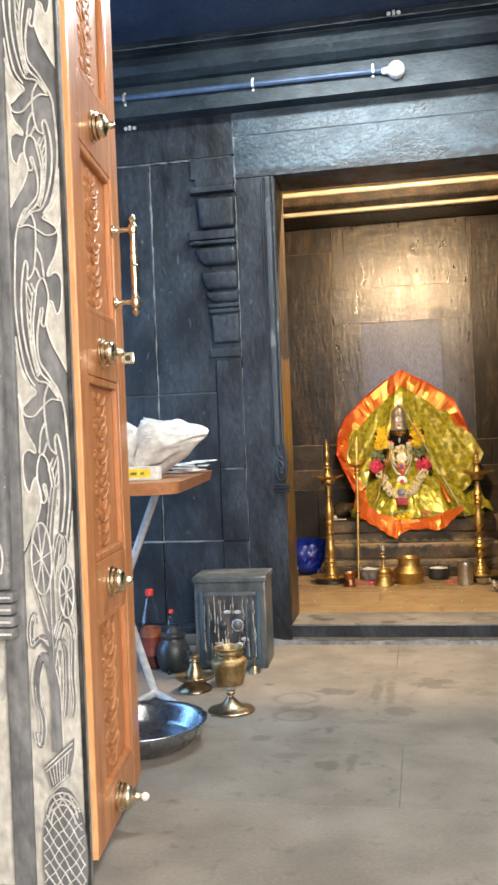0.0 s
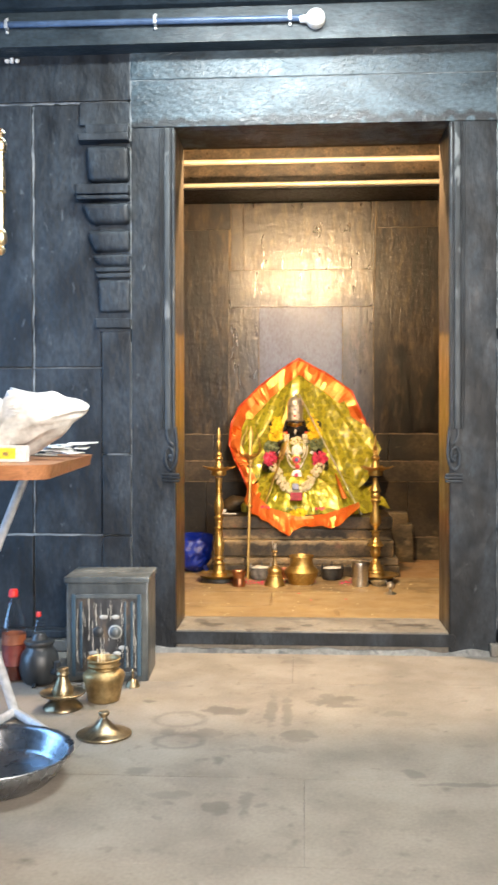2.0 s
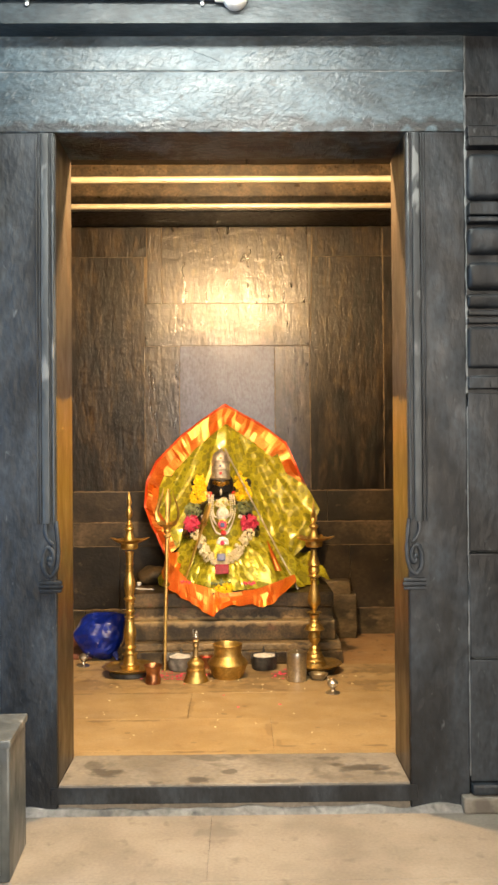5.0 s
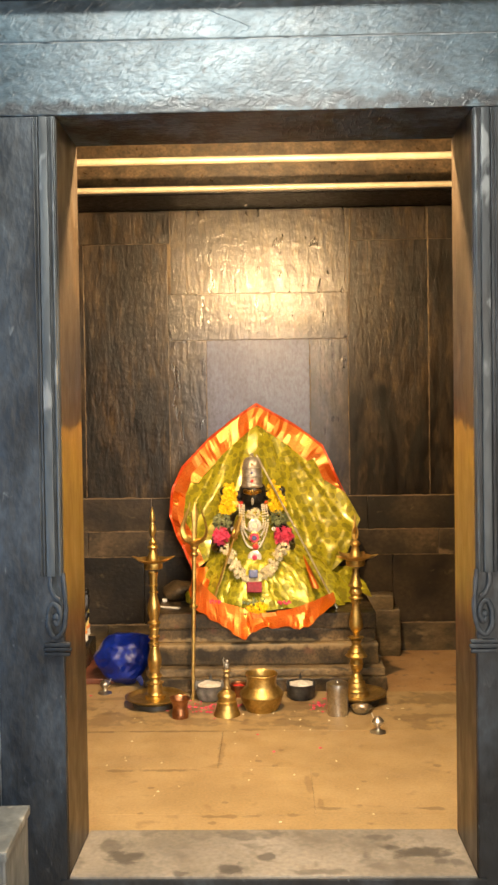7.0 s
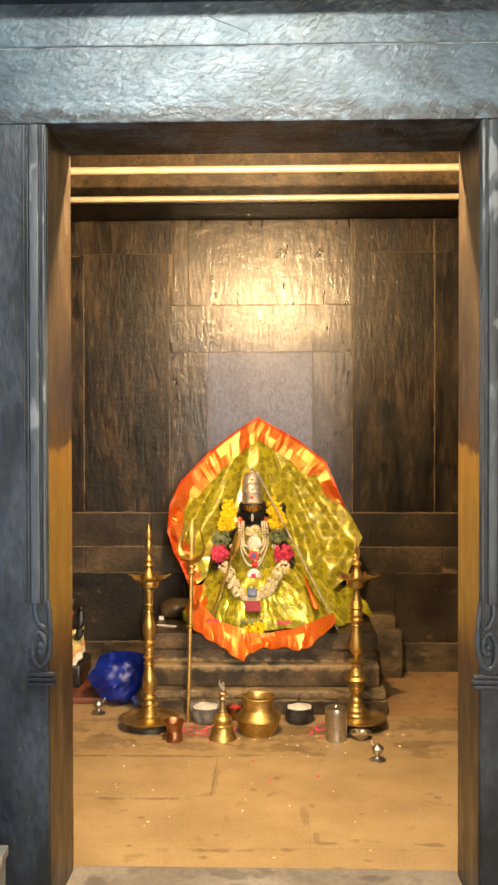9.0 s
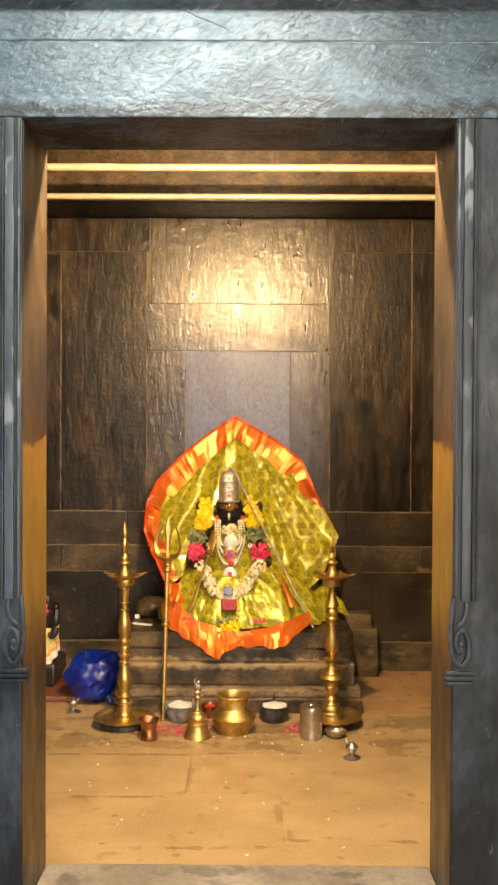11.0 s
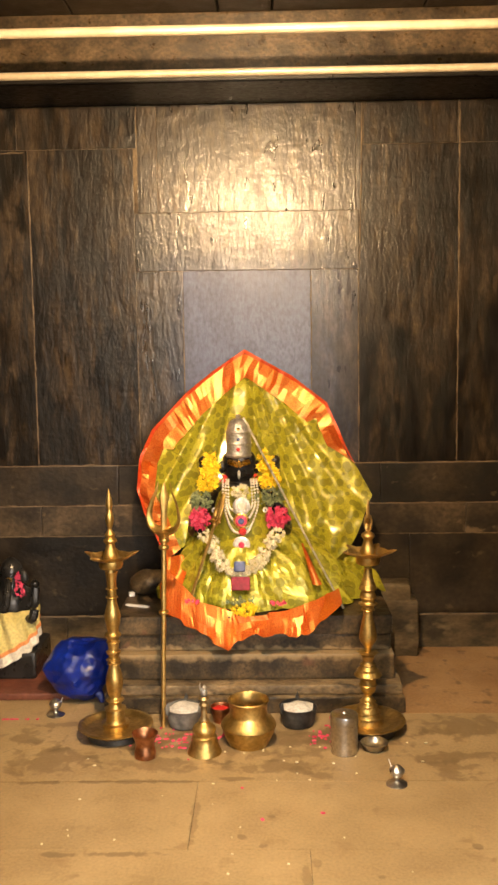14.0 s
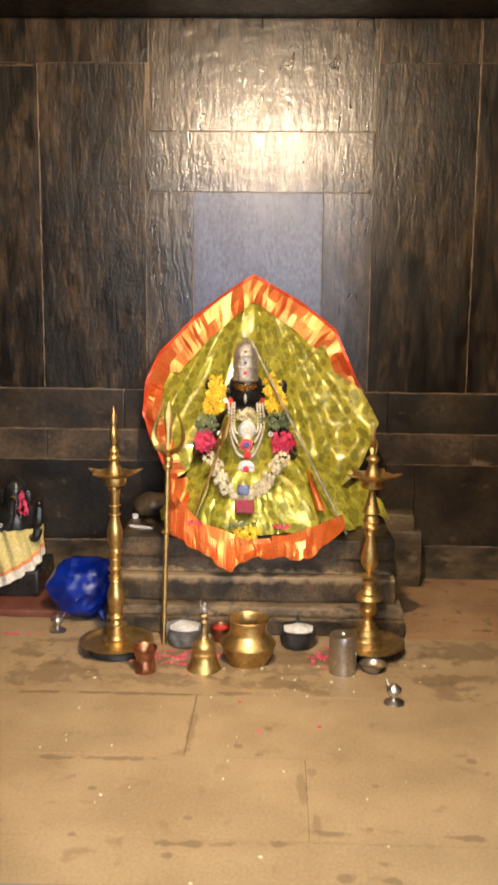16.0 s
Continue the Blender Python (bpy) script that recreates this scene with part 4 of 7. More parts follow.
def smear(p, q, wide, mat, parent, name="mortar_smear", seed=0):
    """An uneven streak of mortar or scraped paint along a joint, from p to q (x, y, z)."""
    p, q = Vector(p), Vector(q)
    n = max(6, int((q - p).length / 0.02))
    rr = random.Random(seed)
    pts = [p.lerp(q, k / n) + Vector((rr.uniform(-1, 1), 0, rr.uniform(-1, 1))) * wide * 0.25 for k in range(n + 1)]
    rad = [wide * (0.15 + 0.85 * abs(noise.noise(v * 14 + Vector((seed, 0, 0)))) ** 0.7) for v in pts]
    bm = bmesh.new()
    add_tube(bm, pts, rad, 6)
    for v in bm.verts:
        v.co.y = p.y + (v.co.y - p.y) * 0.25
    return part(name, bm, M[mat], parent)


YS = BACK - 0.0004
for k, (x0, z0, x1, z1, w) in enumerate(((-0.905, 0.85, -0.902, 2.20, 0.006), (0.957, 0.85, 0.957, 2.38, 0.006), (-0.447, 0.85, -0.447, 1.60, 0.004), (0.316, 0.85, 0.317, 1.66, 0.006), (0.525, 0.85, 0.522, 1.69, 0.006),
                                          (-0.242, 0.85, -0.243, 1.60, 0.003), (-0.43, 1.96, -0.43, 2.39, 0.004), (-0.344, 1.95, -0.344, 2.10, 0.003), (0.530, 1.72, 0.540, 2.39, 0.005), (-1.3, 2.200, -0.92, 2.205, 0.008))):
    smear((x0, YS, z0), (x1, YS, z1), w, "joint", back, seed=k)
for k, (z, out, w) in enumerate(((0.838, 0.006, 0.009), (0.657, 0.010, 0.007), (0.520, 0.010, 0.008), (0.150, 0.022, 0.010))):
    smear((ROOM_L, BACK - out + 0.003, z), (ROOM_R, BACK - out + 0.003, z), w, "joint", back, "ledge_dust", 20 + k)
smear((HALL_L, 4.003, 2.571), (HALL_R, 4.003, 2.571), 0.006, "mortar", core, "worn_edge", 90)
# mortar showing on the door wall
for k, (x0, z0, x1, z1, w) in enumerate(((-0.607, 1.97, -0.607, 2.34, 0.006), (0.790, 1.90, 0.790, 2.34, 0.009), (-0.607, 1.25, -0.607, 1.95, 0.004), (0.790, 1.24, 0.790, 1.9, 0.006), (-1.70, 2.131, -0.62, 2.131, 0.010), (0.80, 2.131, 1.9, 2.131, 0.008),
                                          (0.80, 0.449, 1.6, 0.449, 0.012), (-1.6, 0.449, -0.72, 0.449, 0.007), (-0.994, 1.1, -0.994, 2.12, 0.008), (-0.994, 0.46, -0.994, 1.09, 0.006), (-0.60, 2.2065, 0.78, 2.2065, 0.005), (-0.70, 0.765, -0.62, 0.765, 0.005), (-0.607, 0.2, -0.607, 1.2, 0.003), (0.790, 0.1, 0.790, 1.2, 0.004))):
    smear((x0, Y0 + (0.0005 if abs(x0) < 0.9 and abs(x1) < 0.9 else 0.013), z0), (x1, Y0 + (0.0005 if abs(x0) < 0.9 and abs(x1) < 0.9 else 0.013), z1), w, "mortar", core, seed=40 + k)

# floor slabs
shrine_floor = structure("shrine_floor", box(ROOM_L, ROOM_R, DOOR_Y + 0.26, BACK, -0.03, -0.006), M["joint"], "oil-stained stone slab floor of the shrine", "floor")
for y0, y1, cuts in ((4.40, 4.727, ()), (4.727, 5.112, (0.225,)), (5.112, 5.499, (-0.109,)), (5.499, 6.02, ()), (6.02, 6.45, (-0.62, 0.50)), (6.45, 6.80, (-0.3, 0.50))):
    xs = [ROOM_L, *cuts, ROOM_R]
    for a, b in zip(xs, xs[1:]):
        part("floor_slab", box(a + 0.0005, b - 0.0005, y0 + 0.0005, y1 - 0.0005, -0.02, rnd.uniform(-0.0006, 0.0), 0.001, 2), M["slab_red" if a > 0.45 and y0 > 5.9 else "slab"], shrine_floor)

# ---- shrine: plinth and the draped statue ----
plinth = thing("plinth", pose(0.06, 6.40, 0), "stepped plinth of oiled dark stone with tan worn edges", "plinth")
for name, x0, x1, y0, z0, z1 in (("base_course", -0.56, 0.56, -0.38, 0.0, 0.066), ("worn_band", -0.553, 0.553, -0.366, 0.066, 0.105), ("middle_course", -0.53, 0.53, -0.31, 0.105, 0.205), ("groove_course", -0.52, 0.52, -0.27, 0.205, 0.270), ("top_slab", -0.525, 0.525, -0.285, 0.270, 0.345)):
    part(name, box(x0, x1, y0, 0.24, z0 + 0.0005, z1, 0.009, 2), M["plinth_worn" if name == "worn_band" else "plinth"], plinth)
# stepped outline follows the lit part of a block; shadow put into the shape
bm = bmesh.new()
add_box(bm, -0.11, 0.075, -0.06, 0.06, 0, 0.25, 0.012, 3)
add_box(bm, -0.11, 0.045, -0.055, 0.055, 0.235, 0.325, 0.016, 3)
bmesh.ops.subdivide_edges(bm, edges=list(bm.edges), cuts=3, use_grid_fill=True)
for v in bm.verts:
    v.co += 0.007 * noise.noise_vector(v.co * 17)
    v.co.z = max(0, v.co.z)
solo("side_stone", bm, M["wall_foot"], pose(0.695, 6.690, 0), "rough tan stone stub beside the plinth, stepped along a shadow's edge", "stone block")
bm = bmesh.new()
add_ball(bm, (0, 0, 0.045), (0.085, 0.07, 0.055), 3)
for v in bm.verts:
    v.co += v.normal * 0.012 * noise.noise(v.co * 22)
    v.co.z = max(0, v.co.z)
solo("rough_stone", bm, M["plinth"], pose(-0.375, 6.45, 0.3455), "rounded brown stone lying on the plinth", "stone")
bm = bmesh.new()
add_box(bm, -0.045, 0.045, -0.010, 0.010, 0, 0.006, 0.002)
add_ball(bm, (-0.045, 0, 0.004), (0.014, 0.012, 0.004), 2)
solo("white_spatula", bm, M["paper"], pose(-0.395, 6.25, 0.3455, 0, 0, -18), "small white flat spatula on the plinth", "spatula")

bm = box(-0.012, 0.012, -0.009, 0.009, 0, 0.018, 0.004)
for v in bm.verts:
    v.co.x += 0.002 * noise.noise(v.co * 80)
solo("camphor_lump", bm, M["paper"], pose(-0.444, 6.40, 0.3455, 0, 0, 12), "small white camphor block on the plinth", "camphor")

# seated statue: one plain mesh
bm = bmesh.new()
add_lathe(bm, smooth_profile([(0, 0.0), (0.17, 0.0), (0.18, 0.08), (0.14, 0.18), (0.105, 0.26), (0.115, 0.36), (0.125, 0.42), (0.085, 0.455), (0.045, 0.465), (0.044, 0.478), (0.060, 0.500), (0.067, 0.540), (0.058, 0.585), (0, 0.61)], 5), 28, Matrix.Diagonal((1, 0.72, 1, 1)))
for s in (-1, 1):
    add_tube(bm, curve_points([(s * 0.11, 0.0, 0.42), (s * 0.17, -0.02, 0.34), (s * 0.185, -0.05, 0.28), (s * 0.16, -0.10, 0.30)]), 0.026, 10)
    add_tube(bm, curve_points([(s * 0.10, 0.02, 0.43), (s * 0.14, 0.02, 0.48), (s * 0.145, 0.0, 0.54)]), 0.020, 10)
    add_tube(bm, curve_points([(s * 0.10, -0.05, 0.08), (s * 0.16, -0.05, 0.07), (s * 0.08, -0.09, 0.06)]), 0.040, 10)
    add_ball(bm, (s * 0.145, 0.0, 0.555), 0.022, 2)
    add_ball(bm, (s * 0.070, -0.005, 0.530), (0.014, 0.012, 0.028), 2)
add_ball(bm, (0, -0.050, 0.545), (0.009, 0.012, 0.016), 1)
solo("statue", bm, M["stone_idol"], pose(0.005, 6.42, 0.345), "seated black stone temple statue draped in silk", "statue")

# tall silver crown
crown = thing("crown", pose(0.004, 6.405, 0.918), "tall ribbed silver crown with coloured stones", "crown")
part("crown_body", lathe(smooth_profile([(0.050, 0), (0.055, 0.008), (0.050, 0.016), (0.051, 0.050), (0.054, 0.056), (0.050, 0.062), (0.050, 0.095), (0.052, 0.101), (0.048, 0.107), (0.043, 0.128), (0.032, 0.146), (0.012, 0.155), (0.009, 0.160), (0.011, 0.166), (0.0, 0.174)], 3), 28), M["silver"], crown)
for k, (z, mat) in enumerate(((0.035, "red"), (0.075, "navy"), (0.115, "gold"))):
    bm = bmesh.new()
    add_ball(bm, (0, -0.047 + 0.003 * k, z), 0.0085, 2)
    part("gem", bm, M[mat], crown)


def blossoms(name, spots, size, mat, m, label, category, group="", seed=1):
    """A thick bunch of small many-petalled heads round the given spots (x, y, z, spread)."""
    r = random.Random(seed)
    bm = bmesh.new()
    for x, y, z, sx, sz, count in spots:
        for _ in range(count):
            a, q = r.uniform(0, 6.283), math.sqrt(r.random())
            c = Vector((x + sx * q * math.cos(a), y - 0.022 * (1 - q * q) + r.uniform(-0.006, 0.006), z + sz * q * math.sin(a)))
            turn = Euler((r.uniform(0, 6), r.uniform(0, 6), r.uniform(0, 6))).to_matrix().to_4x4()
            s = size * r.uniform(0.7, 1.25)
            for k in range(6):
                ang = k * 1.047
                p = [Vector(v) for v in ((0, 0, 0), (0.55 * s, -0.28 * s, 0.12 * s), (1.05 * s, 0, 0.36 * s), (0.55 * s, 0.28 * s, 0.12 * s))]
                rot = Matrix.Rotation(ang, 4, "Z")
                bm.faces.new([bm.verts.new(c + turn @ rot @ w) for w in p])
            bmesh.ops.create_icosphere(bm, subdivisions=1, radius=s * 0.45, matrix=Matrix.Translation(c))
    me = bpy.data.meshes.new(name)
    bm.to_mesh(me)
    bm.free()
    me.materials.append(M[mat])
    ob = new(name, me)
    ob.matrix_basis = m
    return tagged(ob, label, category, group)


FY = 6.30
for s, x, z in ((-1, -0.103, 0.868), (1, 0.112, 0.872)):
    blossoms("flower_garland", [(0, 0, 0.035, 0.030, 0.045, 40), (s * 0.010, 0, -0.015, 0.036, 0.045, 44), (s * 0.018, 0, -0.045, 0.042, 0.028, 34)], 0.014, "marigold", pose(x, FY + 0.01, z), "bright yellow marigold garland hung on the black statue", "garland", "garlands", 3 + s)
for s, x, z, wide in ((-1, -0.146, 0.757, 0.044), (1, 0.131, 0.774, 0.058)):
    blossoms("herb_garland", [(0, 0, 0, wide, 0.042, 110)], 0.010, "leafy", pose(x, FY + 0.01, z), "dark green herb bunch in the statue's garland", "garland", "garlands", 13 + s)
for s, x, z in ((-1, -0.150, 0.682), (1, 0.158, 0.694)):
    blossoms("rose_garland", [(0, 0, 0, 0.044, 0.036, 60), (s * -0.004, 0, -0.02 * s, 0.036, 0.032, 34)], 0.013, "pink", pose(x, FY, z), "bright pink flower bunch in the statue's garland", "garland", "garlands", 23 + s)
run = curve_points([(-0.123, 0, 0.640), (-0.088, -0.01, 0.579), (-0.058, -0.018, 0.522), (0.020, -0.02, 0.494), (0.072, -0.018, 0.520), (0.106, -0.01, 0.564), (0.158, 0, 0.639)], 4)
blossoms("jasmine_garland", [(p.x, p.y, p.z, 0.028, 0.022, 9) for p in run], 0.013, "jasmine", pose(0, FY - 0.07, 0), "cream jasmine garland looped over the statue's lap", "garland", "garlands", 33)
blossoms("flower_bunch", [(0, 0, 0, 0.045, 0.026, 40)], 0.014, "marigold", pose(0.029, 6.130, 0.365), "yellow marigold bunch at the statue's feet", "flowers", "", 43)
blossoms("herb_bunch", [(0, 0, 0, 0.060, 0.018, 40)], 0.010, "leafy", pose(0.012, 6.160, 0.392), "dark green herbs at the statue's feet", "herbs", "", 47)
blossoms("pink_flowers", [(-0.02, 0, 0, 0.05, 0.012, 26)], 0.010, "pink", pose(-0.175, 6.135, 0.395), "loose pink flowers along the cloth's hem", "flowers", "hem flowers", 53)
blossoms("pink_flowers", [(0, 0, 0, 0.03, 0.012, 12)], 0.010, "pink", pose(0.155, 6.135, 0.395), "few loose pink flowers on the hem", "flowers", "hem flowers", 54)

# bead strings and pendants on the chest
for k, (w, drop) in enumerate(((0.066, 0.63), (0.055, 0.665), (0.045, 0.70))):
    bm = bmesh.new()
    for p in curve_points([(-w, 0.02, 0.835), (-w * 0.95, -0.01, 0.74), (-w * 0.5, -0.03, drop + 0.02), (0.01, -0.035, drop), (w * 0.6, -0.03, drop + 0.02), (w * 1.1, -0.01, 0.74), (w, 0.02, 0.835)], 9):
        add_ball(bm, p, 0.0058, 1)
    solo("bead_string", bm, M["beads"], pose(0.008, FY + 0.01, 0), "string of white pearl beads on the statue's chest", "necklace", "bead strings")


def disc_pendant(name, r, x, z, mats, label):
    t = thing(name, pose(x, FY - 0.03, z), label, "pendant")
    for i, (mat, q) in enumerate(mats):
        bm = bmesh.new()
        add_lathe(bm, [(0, 0), (r * q, 0), (r * q, -0.004), (r * q * 0.8, -0.007), (0, -0.007)], 24, pose(0, -0.005 * i, 0, -90))
        part("plate" if i == 0 else "inlay", bm, M[mat], t)
    return t


blossoms("chest_flowers", [(0, 0, 0, 0.034, 0.026, 40)], 0.011, "jasmine", pose(0.012, FY - 0.012, 0.795), "cream flowers heaped over the statue's chest plate", "flowers", "", 81)
disc_pendant("pendant", 0.034, 0.016, 0.741, (("bright_silver", 1.0), ("beads", 0.5)), "round silver pendant on the statue's chest")
disc_pendant("pendant", 0.032, 0.014, 0.682, (("gold", 1.0), ("pink", 0.72), ("navy", 0.4)), "round gold pendant with pink and blue inlay")
disc_pendant("pendant", 0.015, 0.019, 0.638, (("red", 1.0), ("red", 0.6)), "small round red pendant")
disc_pendant("pendant", 0.034, 0.014, 0.586, (("bright_silver", 1.0), ("pink", 0.36)), "round silver pendant with a gilt boss")
for s in (-1, 1):
    disc_pendant("ear_ornament", 0.011, 0.009 + s * 0.10, 0.725, (("bright_silver", 1.0), ("navy", 0.3)), "small white ear ornament with a blue centre")
solo("lap_cloth", box(-0.036, 0.036, -0.006, 0.006, -0.026, 0.026, 0.005), M["maroon"], pose(0.012, 6.150, 0.462, -25), "small square maroon cloth on the lap", "cloth")
solo("blue_brooch", box(-0.022, 0.022, -0.006, 0.006, -0.020, 0.020, 0.006), M["navy"], pose(0.008, 6.185, 0.520, -20), "dark blue beaded brooch on the lap", "brooch")
bm = bmesh.new()
for s in (-1, 1):
    add_tube(bm, curve_points([(0, -0.004, -0.004), (s * 0.022, 0.002, 0.005), (s * 0.042, 0.016, 0.008)]), [0.012] * 12 + [0.004], 6)
add_ball(bm, (0, -0.003, 0.008), (0.005, 0.004, 0.014), 1)
solo("brow_ornament", bm, M["gold"], pose(0.005, 6.355, 0.893), "gold ornament across the statue's brow", "ornament")
bm = bmesh.new()
add_ball(bm, (0, 0, 0), (0.007, 0.005, 0.020), 2)
solo("nose_ornament", bm, M["silver"], pose(0.005, 6.355, 0.852), "small silver ornament on the statue's face", "ornament")
for s in (-1, 1):
    blossoms("red_flowers", [(0, 0, 0, 0.016, 0.014, 10)], 0.008, "red", pose(0.007 + s * 0.066, 6.345, 0.838), "small red flowers beside the statue's chin", "flowers", "chin flowers", 71 + s)
bm = bmesh.new()
add_lathe(bm, smooth_profile([(0, 0.0), (0.125, 0.0), (0.11, 0.10), (0.085, 0.185), (0.05, 0.21)], 4), 24, Matrix.Diagonal((1, 0.5, 1, 1)))
solo("chest_cloth", bm, M["green_silk"], pose(0.008, 6.358, 0.595), "green-gold silk wrapped round the statue's chest", "cloth")

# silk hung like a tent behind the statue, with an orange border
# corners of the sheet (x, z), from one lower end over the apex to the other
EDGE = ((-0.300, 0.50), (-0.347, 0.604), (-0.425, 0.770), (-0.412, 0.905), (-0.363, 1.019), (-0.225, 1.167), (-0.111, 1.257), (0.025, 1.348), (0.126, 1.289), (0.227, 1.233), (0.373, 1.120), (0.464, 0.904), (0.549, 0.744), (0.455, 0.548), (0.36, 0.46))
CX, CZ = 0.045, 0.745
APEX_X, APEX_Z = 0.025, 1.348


def bearing(x, z):
    return math.degrees(math.atan2(x - CX, z - CZ))


A0, A1 = bearing(*EDGE[0]), bearing(*EDGE[-1])


def reach(a):
    """How far the sheet's edge lies from its middle on the bearing a."""
    dx, dz = math.sin(radians(a)), math.cos(radians(a))
    for (x0, z0), (x1, z1) in zip(EDGE, EDGE[1:]):
        if bearing(x0, z0) - 1e-6 <= a <= bearing(x1, z1) + 1e-6:
            ex, ez = x1 - x0, z1 - z0
            det = dx * ez - dz * ex
            return ((x0 - CX) * ez - (z0 - CZ) * ex) / det
    return 0.4


FOLDS = []
fold_rnd = random.Random(12)
for n_fold in range(7):
    FOLDS.append((radians(fold_rnd.uniform(-38, 38)), fold_rnd.uniform(0.07, 0.19), fold_rnd.uniform(0, 1), fold_rnd.uniform(0.004, 0.012)))


def creases(x, z):
    """Straight folds that run mostly downwards, sharp at each ridge."""
    d = 0.0
    for turn_, period, phase, deep_ in FOLDS:
        w = ((x * math.cos(turn_) + z * math.sin(turn_)) / period + phase + 0.18 * noise.noise(Vector((x * 5, z * 5, period * 40)))) % 1.0
        d += deep_ * min(w / 0.3, (1 - w) / 0.7)
    return d


# bearing of each pleat under the apex, half its spread, and its height
PLEATS = ((-58, 12, 0.020), (-44, 10, 0.030), (-31, 8, 0.026), (-17, 7, 0.034), (8, 6, 0.036), (17, 7, 0.034), (25, 6, 0.018), (33, 7, 0.022), (43, 8, 0.020), (52, 7, 0.016), (62, 9, 0.020))


def tent(u, q):
    """u 0..1 round the edge from one end to the other, q the share of the way out."""
    a = A0 + (A1 - A0) * u
    r = reach(min(max(a, A0), A1)) * q
    w = radians(a)
    x, z = CX + r * math.sin(w), CZ + r * math.cos(w)
    down = math.hypot(x - APEX_X, APEX_Z + 0.02 - z)
    phi = math.atan2(x - APEX_X, APEX_Z + 0.02 - z)
    deep = min(1.0, down * 2.6)
    # straight pleats that fall from the apex, sharp at the ridge, with flat cloth between them
    pleat = 0.0
    for at, half, tall in PLEATS:
        off_ = math.degrees(phi) - at - 1.5 * noise.noise(Vector((down * 2.0, at, 1.0)))
        lean = half * (0.45 if off_ > 0 else 1.0)
        pleat -= tall * deep * max(0.0, 1 - abs(off_) / lean)
    pleat += creases(x, z) * 0.85 + 0.010 * noise.noise(Vector((x * 4, z * 4, 2.0)))
    side = abs(math.sin(w)) ** 2
    y = 6.56 + 0.24 * (z - CZ) - 0.05 * (1 - q) - 0.10 * side * q - 0.05 * q * min(1.0, max(0.0, -3 * math.cos(w))) + pleat
    return Vector((x, y, z))


UE = (73 - A0) / (A1 - A0)


def border_from(u):
    a = A0 + (A1 - A0) * u
    r = reach(min(max(a, A0), A1))
    wide = 0.115 if -60 < a < 40 else 0.075
    if a > 58:
        wide *= max(0.0, 1 - (a - 58) / 15)
    return 1 - wide / r


def border_fold(u, v):
    """Broad soft dents across the border, none along its two edges."""
    w = u * 10 + 0.6 * v + 1.1 * noise.noise(Vector((u * 9, v, 4)))
    w -= math.floor(w)
    return 0.003 * noise.noise(Vector((u * 70, v * 5, 2))) + 0.020 * min(w / 0.22, (1 - w) / 0.75) * (0.35 + 0.65 * math.sin(math.pi * v))


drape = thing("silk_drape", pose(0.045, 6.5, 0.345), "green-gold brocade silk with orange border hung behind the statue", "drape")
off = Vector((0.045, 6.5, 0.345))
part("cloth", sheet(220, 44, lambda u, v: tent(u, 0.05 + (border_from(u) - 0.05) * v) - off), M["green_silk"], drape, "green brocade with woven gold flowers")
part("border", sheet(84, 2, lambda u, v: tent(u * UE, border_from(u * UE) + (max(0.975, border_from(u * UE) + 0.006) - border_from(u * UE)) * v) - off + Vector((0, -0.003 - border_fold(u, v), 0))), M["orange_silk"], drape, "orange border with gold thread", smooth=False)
def selvedge_from(u):
    a = A0 + (A1 - A0) * u
    return 0.972 if a < 58 else min(0.994, 0.972 + 0.0016 * (a - 58))


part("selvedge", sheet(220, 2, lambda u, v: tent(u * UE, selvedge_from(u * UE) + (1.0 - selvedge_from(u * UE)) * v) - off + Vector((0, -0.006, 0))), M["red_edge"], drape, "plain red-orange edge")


def skirt(u, v):
    w = radians(-86 + 191 * u)
    r = 0.13 + (0.13 + 0.175 * min(1.0, 1.6 * u)) * v ** 0.7
    f = 0.5 * creases(w * 0.22, v * 0.2) + 0.035 * v * abs(noise.noise(Vector((w * 3.5, v * 0.8, 2)))) + 0.018 * v * noise.noise(Vector((w * 9, v * 2, 3))) + 0.03 * noise.noise(Vector((w * 4, v * 4, 5)))
    f += 0.020 * v * abs(math.sin(w * 9 + 1.5 * noise.noise(Vector((w * 4, v * 2, 1))))) + 0.020 * v * abs(noise.noise(Vector((w * 13, v * 5, 8))))
    r += f
    return Vector((0.02 + r * math.sin(w) * 1.08, 6.42 - 0.62 * r * math.cos(w), 0.63 - 0.275 * v ** 1.25 + 0.012 * noise.noise(Vector((w * 5, v * 5, 9)))))


def train(u, v):
    """The loose end of the silk that lies out over the plinth's corner."""
    f = 0.012 * math.sin(u * 17 + v * 6) + 0.012 * noise.noise(Vector((u * 6, v * 6, 3)))
    return Vector((0.27 + 0.26 * u + 0.06 * v * u, 6.46 - 0.20 * v * (1 - 0.4 * u), 0.570 - 0.185 * v ** 0.8 * (0.9 + 0.1 * u) - 0.075 * u * (1 - v) + f))


lap = thing("silk_skirt", pose(0.02, 6.40, 0.345), "green-gold brocade silk gathered over the statue's lap", "drape")
off2 = Vector((0.02, 6.40, 0.345))
part("gathered_cloth", sheet(104, 20, lambda u, v: skirt(u, v) - off2), M["lap_silk"], lap, smooth=False)
part("loose_end", sheet(36, 26, lambda u, v: train(u, v) - off2), M["lap_silk"], lap)


HEM_TOP = ((0, 0.50), (0.2, 0.375), (0.45, 0.325), (0.7, 0.338), (1, 0.405))
